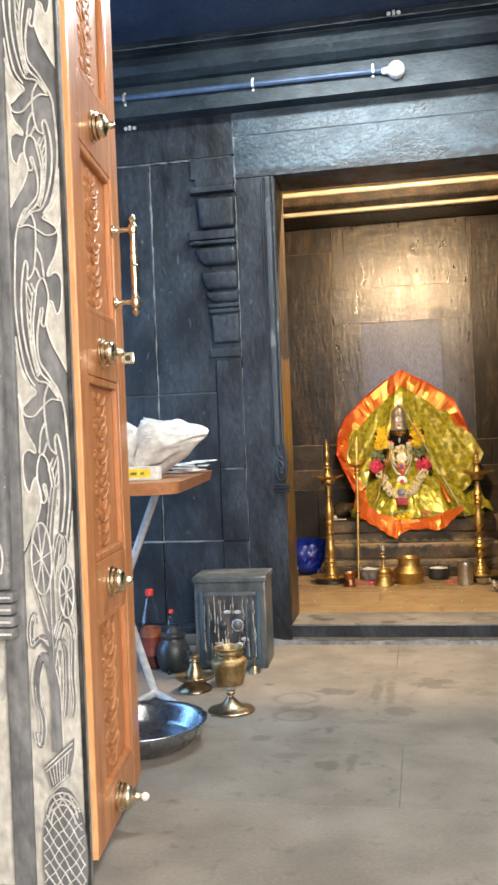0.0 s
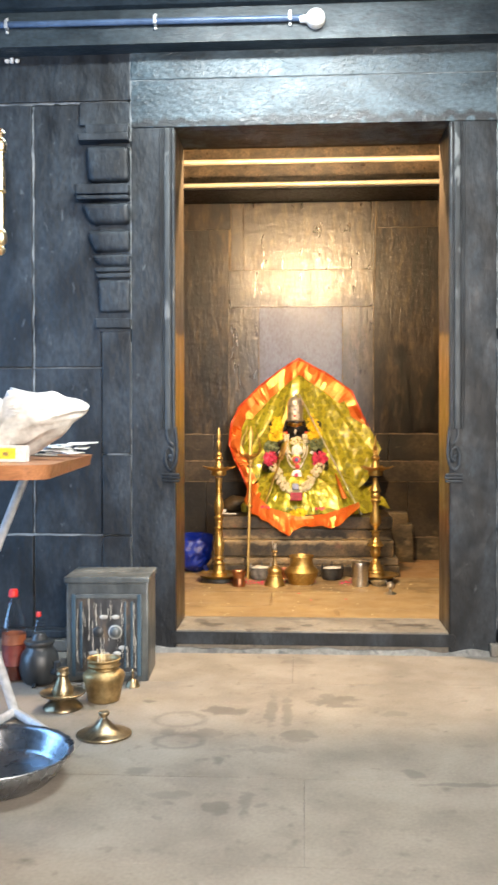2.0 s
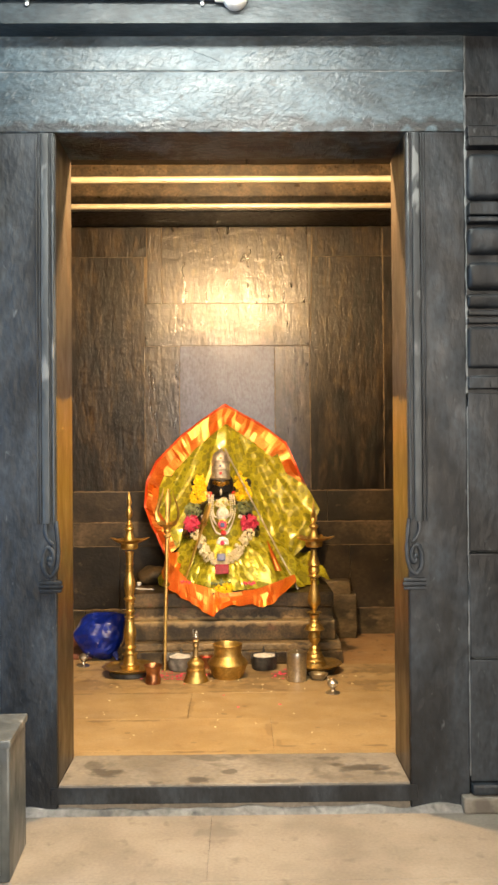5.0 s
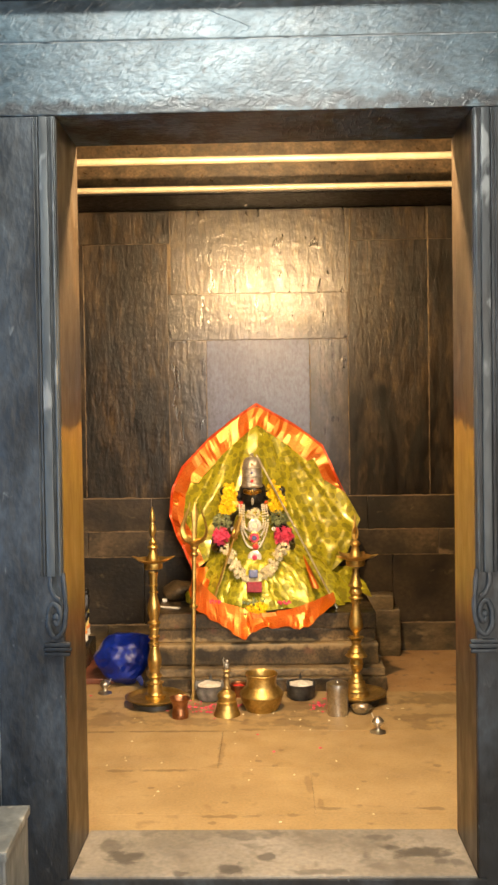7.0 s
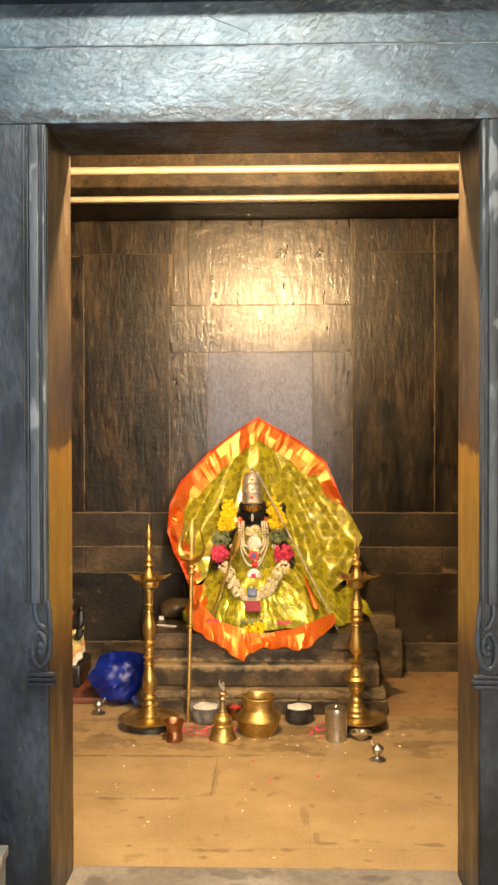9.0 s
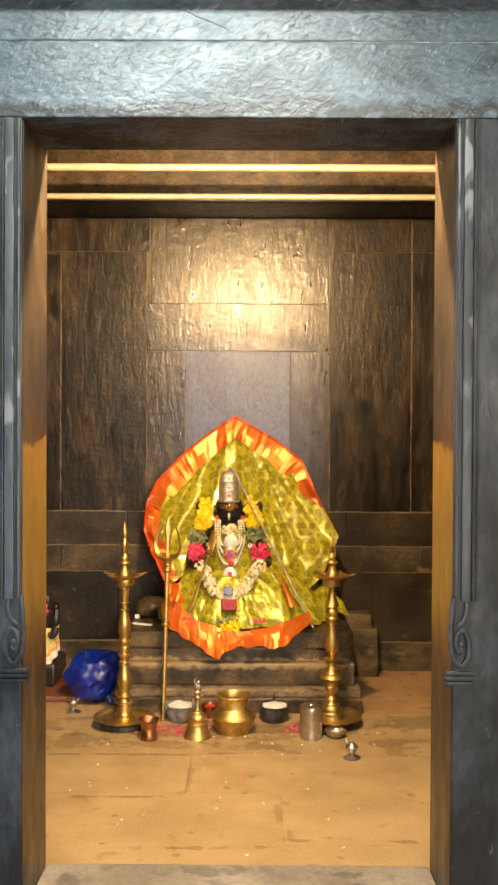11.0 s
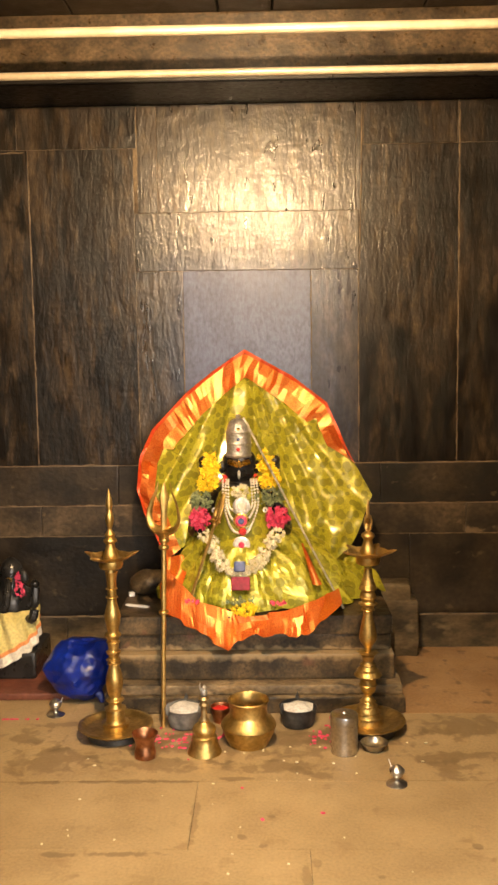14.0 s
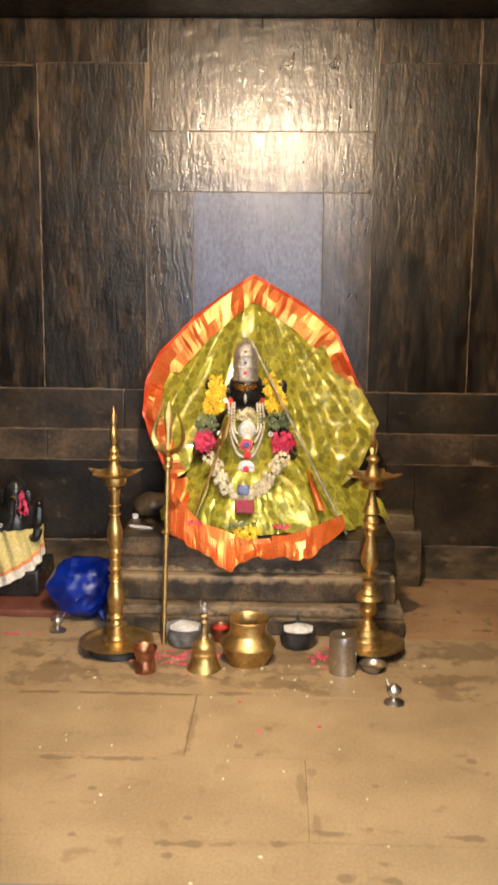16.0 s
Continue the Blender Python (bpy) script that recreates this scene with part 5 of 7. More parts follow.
HEM_LOW = ((0, 0.44), (0.06, 0.37), (0.2, 0.305), (0.385, 0.232), (0.41, 0.262), (0.5, 0.290), (0.66, 0.298), (0.75, 0.278), (0.84, 0.310), (0.90, 0.350), (1, 0.412))


def along(table, u):
    for (a, x), (b, y) in zip(table, table[1:]):
        if u <= b:
            return x + (y - x) * (u - a) / (b - a)
    return table[-1][1]


def hem(u, v):
    x = -0.285 + 0.675 * u
    top, low = along(HEM_TOP, u) + 0.020, along(HEM_LOW, u)
    z = top + (low - top) * v
    lean = u + 0.10 * (v - 0.5) * math.sin(u * 9)
    wave = lean * 7.5 + 0.45 * noise.noise(Vector((lean * 5, 0.8 * v, 6)))
    w = wave - math.floor(wave)
    fold = 1.25 * min(w / 0.22, (1 - w) / 0.78)
    y = 6.158 - 0.072 * v - 0.026 * fold * (0.2 + 0.8 * v) * min(1.0, 0.25 + 2.2 * u) - 0.7 * creases(x * 0.9, z * 0.5) - 0.030 * abs(noise.noise(Vector((x * 15, z * 7, 3)))) * v + 0.07 * (2 * u - 1) ** 4 * (1 - v)
    return Vector((x + 0.02 * noise.noise(Vector((u * 14, v, 8))) * v, min(y, 6.106 if z < 0.352 else 9), z))


part("hem_border", sheet(72, 3, lambda u, v: hem(u, v) - off2), M["orange_silk"], lap, "orange hem with gold thread hanging over the plinth", smooth=False)


def side_fold(u, v):
    """Orange border that falls at one side from the tent to the hem."""
    p0, p1 = Vector((-0.305, 6.33, 0.53)), Vector((-0.285, 6.18, 0.36))
    p = p0.lerp(p1, v)
    return p + Vector((0.080 * u + 0.012 * math.sin(v * 8), -0.02 * math.sin(u * 5 + v * 4), -0.05 * u * v))


part("side_fold", sheet(14, 18, lambda u, v: side_fold(u, v) - off2), M["orange_silk"], lap, "orange border falling to the hem")

part("border_tongue", sheet(6, 20, lambda u, v: Vector((0.250 + 0.055 * v + (0.006 + 0.030 * v) * (u - 0.5), 6.225 - 0.050 * v - 0.010 * math.sin(u * 3.1), 0.600 - 0.150 * v)) - off2), M["orange_silk"], lap, "tongue of orange border folded over")

# rods carried by the statue
stick = thing("silver_staff", look((0.407, 6.19, 0.350), (0.028, 6.27, 1.087)), "thin silver staff leaning from the plinth to the statue", "staff")
L = (Vector((0.407, 6.19, 0.35)) - Vector((0.028, 6.27, 1.087))).length
part("shaft", tube([(0, 0, -0.004), (0, 0, -L)], 0.0042, 10), M["silver"], stick)
part("ferrule", tube([(0, 0, 0.0), (0, 0, -0.02)], 0.0060, 10), M["steel"], stick)


def trident(m, length, r, spread, height, label, mat, knobs):
    t = thing("trident", m, label, "trident")
    part("shaft", tube([(0, 0, 0), (0, 0, length * 0.5), (0, 0, length)], [r * 0.8, r, r], 12), M[mat], t)
    for z in knobs:
        part("collar", lathe(smooth_profile([(r, z - r), (r * 1.9, z - r * 0.6), (r * 2.0, z), (r * 1.9, z + r * 0.6), (r, z + r)], 3), 16), M[mat], t)
    part("cup", lathe(smooth_profile([(0, length), (r * 1.6, length), (r * 2.4, length + r), (r * 3.6, length + r * 2.4), (r * 1.2, length + r * 2.8), (0, length + r * 2.8)], 3), 18), M[mat], t)
    b = length + r * 2
    part("prong", tube([(0, 0, b), (0, 0, b + height * 0.45), (0, 0, b + height * 0.72), (0, 0, b + height)], [r * 1.0, r * 1.3, r * 1.9, 0.0006], 10, 0.5), M[mat], t)
    for s in (-1, 1):
        pts = curve_points([(0, 0, b), (s * spread * 0.72, 0, b + height * 0.08), (s * spread, 0, b + height * 0.30), (s * spread * 0.80, 0, b + height * 0.60), (s * spread * 0.52, 0, b + height * 0.82), (s * spread * 0.40, 0, b + height * 1.0)], 6)
        part("prong", tube(pts, [r * (2.3 - 2.15 * (i / (len(pts) - 1)) ** 0.8) for i in range(len(pts))], 10, 0.5), M[mat], t)
    return t


trident(look((-0.266, 5.905, 0.001), (-0.247, 5.94, 0.86)) @ pose(0, 0, 0, 180), 0.690, 0.0092, 0.064, 0.180, "tall brass trident standing on the floor against the plinth", "brass", (0.42, 0.655, 0.68, 0.695))
trident(look((-0.197, 6.165, 0.352), (-0.050, 6.22, 0.79)) @ pose(0, 0, 0, 180), 0.350, 0.0060, 0.036, 0.115, "small brass trident leaning against the statue", "brass", (0.35, 0.36))


# ---- shrine: lamps and vessels on the floor ----
def oil_lamp(m, rise, label, finial):
    t = thing("oil_lamp", m, label, "oil lamp", "pair of oil lamps")
    # shade under the raised dish is put into the foot ring's dark colour
    part("foot_ring", lathe([(0, 0), (0.098, 0.0), (0.100, 0.003), (0.098, 0.020), (0, 0.020)], 36), M["iron"], t, "foot ring, black for the shade under the dish")
    part("base_dish", lathe(smooth_profile([(0, 0.0205), (0.085, 0.0205), (0.105, 0.026), (0.122, 0.038), (0.131, 0.040), (0.131, 0.043), (0.118, 0.043), (0.100, 0.033), (0.070, 0.031), (0, 0.031)], 3), 40), M["brass"], t)
    for k, (r, z) in enumerate(((0.046, 0.048), (0.036, 0.100), (0.030, 0.130), (0.022, 0.262), (0.024, 0.276), (0.022, 0.340), (0.021, 0.372), (0.020, 0.500), (0.019, 0.530)) if finial == "flame" else
                            ((0.052, 0.052), (0.043, 0.070), (0.034, 0.090), (0.027, 0.108), (0.030, 0.168), (0.046, 0.204), (0.036, 0.222), (0.026, 0.242), (0.022, 0.275), (0.022, 0.322), (0.022, 0.440), (0.023, 0.456), (0.031, 0.462), (0.028, 0.485), (0.030, 0.515), (0.025, 0.530), (0.021, 0.545))):
        part("ring", lathe(smooth_profile([(r * 0.7, z - 0.0035), (r + 0.0015, z - 0.0015), (r + 0.0015, z + 0.0015), (r * 0.7, z + 0.0035)], 2), 24), M["brass"], t)
    if finial == "flame":
        prof = [(0.046, 0.030), (0.047, 0.045), (0.034, 0.055), (0.032, 0.085), (0.026, 0.105), (0.022, 0.118), (0.029, 0.126), (0.030, 0.134), (0.021, 0.142), (0.027, 0.170), (0.031, 0.200), (0.026, 0.226), (0.019, 0.252), (0.018, 0.292), (0.024, 0.298),
                (0.026, 0.306), (0.018, 0.312), (0.020, 0.332), (0.021, 0.352), (0.027, 0.360), (0.028, 0.368), (0.019, 0.376), (0.025, 0.405), (0.028, 0.436), (0.022, 0.462), (0.016, 0.490), (0.017, 0.560), (0.022, 0.590)]
    else:
        prof = [(0.056, 0.030), (0.050, 0.050), (0.044, 0.060), (0.040, 0.075), (0.032, 0.090), (0.024, 0.104), (0.022, 0.116), (0.015, 0.126), (0.017, 0.136), (0.026, 0.148), (0.029, 0.166), (0.027, 0.184), (0.030, 0.196), (0.046, 0.203), (0.045, 0.209), (0.032, 0.224), (0.022, 0.244), (0.018, 0.256),
                (0.022, 0.266), (0.023, 0.274), (0.014, 0.282), (0.012, 0.292), (0.014, 0.306), (0.022, 0.318), (0.030, 0.332), (0.031, 0.348), (0.026, 0.378), (0.018, 0.412), (0.016, 0.436), (0.020, 0.444), (0.021, 0.452), (0.016, 0.456), (0.030, 0.460), (0.022, 0.470), (0.028, 0.490), (0.022, 0.506), (0.030, 0.514), (0.028, 0.522), (0.020, 0.545), (0.014, 0.575), (0.014, 0.590)]
    part("stem", lathe(smooth_profile(prof, 3), 28), M["brass"], t)
    bm = bmesh.new()
    seg = 60
    rings = []
    for r, z, sp in ((0.022, 0.600, 0), (0.038, 0.604, 0), (0.042, 0.614, 0), (0.040, 0.630, 0.1), (0.066, 0.640, 0.6), (0.072, 0.648, 1.0), (0.068, 0.650, 0.95), (0.050, 0.634, 0.3), (0.022, 0.632, 0)):
        ring = []
        for i in range(seg):
            a = 2 * math.pi * i / seg
            lip = sp * 0.030 * max(0.0, math.cos(5 * a)) ** 3
            ring.append(bm.verts.new(((r + lip) * math.cos(a), (r + lip) * math.sin(a), z + 0.25 * lip)))
        rings.append(ring)
    for a, c in zip(rings, rings[1:]):
        for i in range(seg):
            bm.faces.new((a[i], a[(i + 1) % seg], c[(i + 1) % seg], c[i]))
    part("lamp_bowl", bm, M["brass"], t)
    if finial != "flame":
        bm = bmesh.new()
        for r0, z0, r1, z1 in ((0.014, 0.290, 0.040, 0.286), (0.040, 0.286, 0.014, 0.281)):
            a_, c_ = [], []
            for i in range(48):
                a = 2 * math.pi * i / 48
                k = 0.82 + 0.18 * abs(math.cos(4 * a))
                a_.append(bm.verts.new((r0 * (k if r0 > 0.02 else 1) * math.cos(a), r0 * (k if r0 > 0.02 else 1) * math.sin(a), z0)))
                c_.append(bm.verts.new((r1 * (k if r1 > 0.02 else 1) * math.cos(a), r1 * (k if r1 > 0.02 else 1) * math.sin(a), z1)))
            for i in range(48):
                bm.faces.new((a_[i], a_[(i + 1) % 48], c_[(i + 1) % 48], c_[i]))
        bmesh.ops.remove_doubles(bm, verts=bm.verts, dist=1e-5)
        part("petal_collar", bm, M["brass"], t)
    if finial == "flame":
        top = [(0.022, 0.630), (0.026, 0.650), (0.018, 0.672), (0.015, 0.690), (0.023, 0.696), (0.023, 0.704), (0.014, 0.712), (0.018, 0.722), (0.010, 0.734), (0.008, 0.745), (0.014, 0.765), (0.015, 0.785), (0.008, 0.808), (0.012, 0.824), (0.009, 0.850), (0.0, rise)]
        part("finial", lathe(smooth_profile(top, 3), 20), M["brass"], t)
    else:
        top = [(0.022, 0.630), (0.028, 0.645), (0.020, 0.668), (0.015, 0.690), (0.023, 0.700), (0.022, 0.708), (0.012, 0.716), (0.0, 0.722)]
        part("finial", lathe(smooth_profile(top, 3), 20), M["brass"], t)
        bm = bmesh.new()
        add_tube(bm, curve_points([(0, 0.0, 0.715), (0, 0.010, 0.745), (0, -0.012, 0.770), (0, -0.004, 0.795), (0, 0.004, rise)]), [0.008, 0.009, 0.010, 0.011, 0.011, 0.010, 0.009, 0.008, 0.008, 0.008, 0.008, 0.008, 0.009, 0.009, 0.008, 0.007, 0.007, 0.006, 0.006, 0.006, 0.005, 0.004, 0.003, 0.002, 0.001], 8, 0.6)
        for s in (-1, 1):
            add_tube(bm, curve_points([(s * 0.008, 0.004, 0.722), (s * 0.012, 0.008, 0.748), (s * 0.006, 0.010, 0.772)]), 0.004, 6)
        part("bird_finial", bm, M["brass"], t)
    return t


oil_lamp(pose(-0.427, 5.845, 0, 0, 0, 20), 0.882, "tall polished brass oil lamp with flame finial on the floor", "flame")
oil_lamp(pose(0.466, 5.875, 0, 0, 0, -10), 0.832, "tall turned brass oil lamp with bird finial on the floor", "bird")

bm = bmesh.new()
add_lathe(bm, smooth_profile([(0, 0.0), (0.062, 0.0), (0.070, 0.006), (0.086, 0.040), (0.092, 0.062), (0.0955, 0.066), (0.0955, 0.070), (0.090, 0.080), (0.072, 0.098), (0.066, 0.106), (0.065, 0.128), (0.067, 0.148), (0.071, 0.152), (0.071, 0.156), (0.067, 0.157), (0.061, 0.140), (0.060, 0.11), (0.080, 0.075), (0.062, 0.01), (0, 0.008)], 3), 44)
solo("brass_pot", bm, M["brass"], pose(0.045, 5.775, 0), "wide-rimmed brass water pot on the shrine floor", "pot")

bell = thing("hand_bell", pose(-0.103, 5.705, 0), "brass hand bell with figured handle on the floor", "bell")
part("bell_body", lathe(smooth_profile([(0.030, 0.0), (0.056, 0.0), (0.057, 0.006), (0.050, 0.022), (0.042, 0.048), (0.042, 0.058), (0.036, 0.062), (0.037, 0.072), (0.040, 0.080), (0.036, 0.092), (0.020, 0.104), (0.014, 0.110)], 3), 32), M["brass"], bell)
part("handle", lathe(smooth_profile([(0.013, 0.108), (0.019, 0.114), (0.012, 0.122), (0.011, 0.160), (0.017, 0.166), (0.012, 0.173), (0.012, 0.182), (0.019, 0.188), (0.011, 0.196)], 3), 20), M["old_brass"], bell)
bm = bmesh.new()
add_ball(bm, (0, 0, 0.209), (0.013, 0.012, 0.017), 2)
add_ball(bm, (0.003, -0.006, 0.228), (0.007, 0.007, 0.010), 2)
add_tube(bm, [(-0.008, 0, 0.215), (-0.013, 0, 0.232), (-0.010, 0, 0.243)], [0.004, 0.003, 0.001], 6)
part("figure_knob", bm, M["silver"], bell, "worn silvery figure on top")


def censer(m, seed, label, mat):
    t = thing("ash_bowl", m, label, "bowl", "ash bowls")
    part("bowl", lathe(smooth_profile([(0, 0.0), (0.048, 0.0), (0.058, 0.010), (0.064, 0.040), (0.066, 0.062), (0.069, 0.068), (0.066, 0.070), (0.060, 0.060), (0, 0.055)], 3), 32), M[mat], t)
    bm = bmesh.new()
    add_lathe(bm, [(0.063, 0.062), (0.050, 0.068), (0.028, 0.072), (0.012, 0.073), (0, 0.073)], 24)
    for v in bm.verts:
        v.co.z += 0.010 * noise.noise(v.co * 40 + Vector((seed, 0, 0)))
    part("ash", bm, M["ash"], t, "heap of white ash")
    for k in range(3):
        a = 1.57 + k * 2.094
        part("lug", tube([(0.064 * math.cos(a), 0.064 * math.sin(a), 0.055), (0.068 * math.cos(a), 0.068 * math.sin(a), 0.078), (0.064 * math.cos(a), 0.064 * math.sin(a), 0.096)], [0.009, 0.010, 0.002], 6, 0.5), M[mat], t)
    return t


censer(pose(-0.190, 5.925, 0), 3, "blackened iron bowl heaped with grey ash", "ash_grey")
censer(pose(0.220, 5.930, 0), 9, "blackened iron bowl filled with white ash", "iron")
cup = thing("kumkum_cup", pose(-0.062, 5.955, 0), "small metal cup filled with red powder", "cup")
part("cup", lathe(smooth_profile([(0, 0), (0.024, 0), (0.024, 0.006), (0.034, 0.030), (0.038, 0.056), (0.035, 0.057), (0.03, 0.045), (0, 0.045)], 3), 24), M["copper"], cup)
part("powder", lathe([(0.0335, 0.046), (0.02, 0.054), (0, 0.056)], 20), M["red"], cup, "heap of red powder")
solo("copper_cup", lathe(smooth_profile([(0, 0), (0.032, 0), (0.035, 0.004), (0.036, 0.018), (0.032, 0.036), (0.031, 0.048), (0.037, 0.068), (0.044, 0.082), (0.042, 0.083), (0.035, 0.068), (0.028, 0.046), (0.03, 0.01), (0, 0.008)], 3), 32), M["copper"], pose(-0.300, 5.672, 0), "small tarnished copper cup with a flared rim", "cup")
solo("steel_tumbler", lathe([(0, 0.0), (0.043, 0.0), (0.0455, 0.003), (0.0455, 0.10), (0.0465, 0.103), (0.0465, 0.130), (0.045, 0.133), (0.040, 0.135), (0.012, 0.136), (0.010, 0.140), (0.005, 0.143), (0, 0.143)], 36), M["steel"], pose(0.368, 5.705, 0), "lidded stainless steel canister on the shrine floor", "canister")
solo("steel_bowl", lathe(smooth_profile([(0, 0.002), (0.024, 0.0), (0.030, 0.004), (0.038, 0.016), (0.046, 0.026), (0.044, 0.027), (0.036, 0.016), (0.025, 0.008), (0, 0.007)], 3), 32), M["steel"], pose(0.470, 5.720, 0), "small shallow stainless steel bowl", "bowl")


def tiny_lamp(m, label):
    t = thing("small_lamp", m, label, "oil lamp", "small floor lamps")
    part("foot", lathe(smooth_profile([(0, 0), (0.030, 0.0), (0.031, 0.004), (0.012, 0.010), (0.007, 0.020), (0.008, 0.028)], 3), 24), M["steel"], t)
    part("bowl", lathe(smooth_profile([(0, 0.026), (0.014, 0.028), (0.023, 0.040), (0.024, 0.048), (0.014, 0.058), (0.005, 0.064), (0, 0.066)], 3), 24), M["steel"], t)
    part("wick", tube([(0.010, 0, 0.045), (0.022, -0.004, 0.055), (0.030, -0.006, 0.072)], 0.0016, 5), M["paper"], t, "thin pale wick")
    return t


tiny_lamp(pose(0.512, 5.475, 0, 0, 0, 150), "small stainless steel oil lamp on the floor")
tiny_lamp(pose(-0.682, 6.02, 0), "small stainless steel oil lamp with a wick")

# blue plastic bag
def bulge(table, z):
    for (a, x), (b, y) in zip(table, table[1:]):
        if z <= b:
            return x + (y - x) * max(0.0, z - a) / (b - a)
    return table[-1][1]


bm = bmesh.new()
add_ball(bm, (0, 0, 0.118), (1.0, 0.10, 0.118), 5)
for v in bm.verts:
    p = v.co.copy()
    wide = bulge(((0, 0.060), (0.06, 0.105), (0.135, 0.150), (0.20, 0.100), (0.236, 0.075)), p.z) if p.x < 0 else bulge(((0, 0.050), (0.08, 0.110), (0.20, 0.125), (0.236, 0.120)), p.z)
    round_ = math.sqrt(max(0.02, 1 - ((p.z - 0.118) / 0.118) ** 2))
    v.co.x = wide * min(1.0, abs(p.x) / round_) ** 0.8 * (1 if p.x > 0 else -1)
    q = Vector((v.co.x * 1.0, p.y, p.z))
    d = 0.030 * (0.3 - abs(noise.noise(q * 11 + Vector((4, 0, 0))))) + 0.018 * (0.3 - abs(noise.noise(q * 21))) + 0.008 * (0.3 - abs(noise.noise(q * 47)))
    v.co += Vector((v.normal.x * 0.3, v.normal.y, v.normal.z * 0.5)) * d
    v.co.z = max(0.0, v.co.z)
add_tube(bm, curve_points([(0.060, -0.03, 0.05), (0.085, -0.05, 0.024), (0.090, -0.06, 0.004)]), [0.020 - 0.0012 * k for k in range(13)], 8, 0.5)
solo("plastic_bag", bm, M["bag_blue"], pose(-0.618, 6.185, 0), "crumpled dark blue plastic bag beside the plinth", "plastic bag")

# small second statue with its cloth, on a red slab
solo("low_slab", box(-0.34, 0.34, -0.16, 0.3, 0, 0.028, 0.008), M["redstone"], pose(-1.0, 6.32, 0), "low dark red stone slab on the floor", "slab")
bm = bmesh.new()
add_box(bm, -0.115, 0.115, -0.11, 0.16, 0, 0.11, 0.012)
add_lathe(bm, smooth_profile([(0, 0.10), (0.095, 0.11), (0.09, 0.22), (0.085, 0.32), (0.055, 0.36), (0.05, 0.40), (0.045, 0.44), (0.025, 0.47), (0, 0.485)], 4), 24)
for s in (-1, 1):
    add_ball(bm, (s * 0.05, -0.01, 0.395), (0.024, 0.010, 0.034), 2)
    add_tube(bm, curve_points([(s * 0.06, 0, 0.31), (s * 0.10, -0.04, 0.29), (s * 0.105, -0.03, 0.36)]), 0.018, 8)
    add_ball(bm, (s * 0.105, -0.03, 0.375), 0.018, 2)
    add_tube(bm, curve_points([(s * 0.05, -0.02, 0.26), (s * 0.10, -0.09, 0.245), (s * 0.115, -0.09, 0.285)]), 0.019, 8)
add_tube(bm, curve_points([(0, -0.04, 0.40), (0.005, -0.085, 0.35), (0.0, -0.10, 0.30), (-0.03, -0.10, 0.28), (-0.035, -0.09, 0.30)]), 0.015, 8)
solo("small_statue", bm, M["stone_idol"], pose(-0.945, 6.42, 0.028), "small seated black stone statue wrapped in yellow cloth", "statue")
wrap = thing("wrapped_cloth", pose(-0.945, 6.40, 0.028), "pale yellow cotton cloth with orange border tied round", "cloth")


def wrapped(u, v, a=0.0, b=1.0, out=0.0):
    """Cloth round the statue; its lower edge climbs from one side to the other."""
    w = radians(-110 + 220 * u)
    low = 0.28 - min(0.22, max(0.05, 0.07 + 0.22 * (0.91 - u)))
    z = (0.28 + (low - 0.28) * v) if b == 1.0 else low - a - (b - a) * v
    r = 0.108 + out + 0.07 * (0.28 - z) + 0.007 * math.sin(w * 13 + 30 * z) + 0.005 * noise.noise(Vector((u * 9, z * 16, 2)))
    return Vector((r * math.sin(w), -r * 0.92 * math.cos(w), max(0.004, z)))


part("cloth_wrap", sheet(60, 16, wrapped), M["yellow_cloth"], wrap)
part("stripe", sheet(60, 3, lambda u, v: wrapped(u, v, -0.003, 0.014, 0.002)), M["orange_cloth"], wrap, "orange stripe along the cloth's edge")
part("cloth_edge", sheet(60, 5, lambda u, v: wrapped(u, v, 0.011, 0.055, 0.0005)), M["white_cloth"], wrap, "off-white lower edge")
blossoms("pink_flowers", [(0, 0, 0, 0.020, 0.040, 22), (-0.004, 0, 0.045, 0.010, 0.020, 8)], 0.010, "pink", pose(-0.885, 6.325, 0.40), "pink flowers tucked on the small black statue", "flowers", "", 61)
disc = bmesh.new()
add_lathe(disc, [(0, 0), (0.013, 0), (0.013, -0.004), (0, -0.005)], 18, pose(0, 0, 0, -90))
solo("gilt_disc", disc, M["gold"], pose(-0.940, 6.370, 0.425), "small round gilt ornament on the small statue", "ornament")

# petals and crumbs strewn over the floor
r = random.Random(21)
for name, mat, label, spots in (("petals", "pink", "pink flower petals strewn over the shrine floor", ((-0.20, 5.80, 0.16, 0.08, 70), (0.31, 5.83, 0.06, 0.08, 34), (-0.90, 6.10, 0.18, 0.05, 30), (0.0, 5.5, 0.9, 0.3, 4))),
                                ("crumbs", "jasmine", "pale grains and crumbs scattered on the shrine floor", ((0.0, 5.2, 0.9, 0.6, 34), (0.25, 5.65, 0.3, 0.15, 14)))):
    bm = bmesh.new()
    for x, y, sx, sy, count in spots:
        for _ in range(count):
            s = r.uniform(0.004, 0.010) if name == "petals" else r.uniform(0.002, 0.006)
            add_ball(bm, (x + r.gauss(0, sx * 0.6), min(5.98, y + r.gauss(0, sy * 0.6)), 0.0015), (s * r.uniform(0.6, 1.4), s, 0.0022), 1)
    solo(name, bm, M[mat], Matrix(), label, "petals" if name == "petals" else "crumbs", "", "stuff")

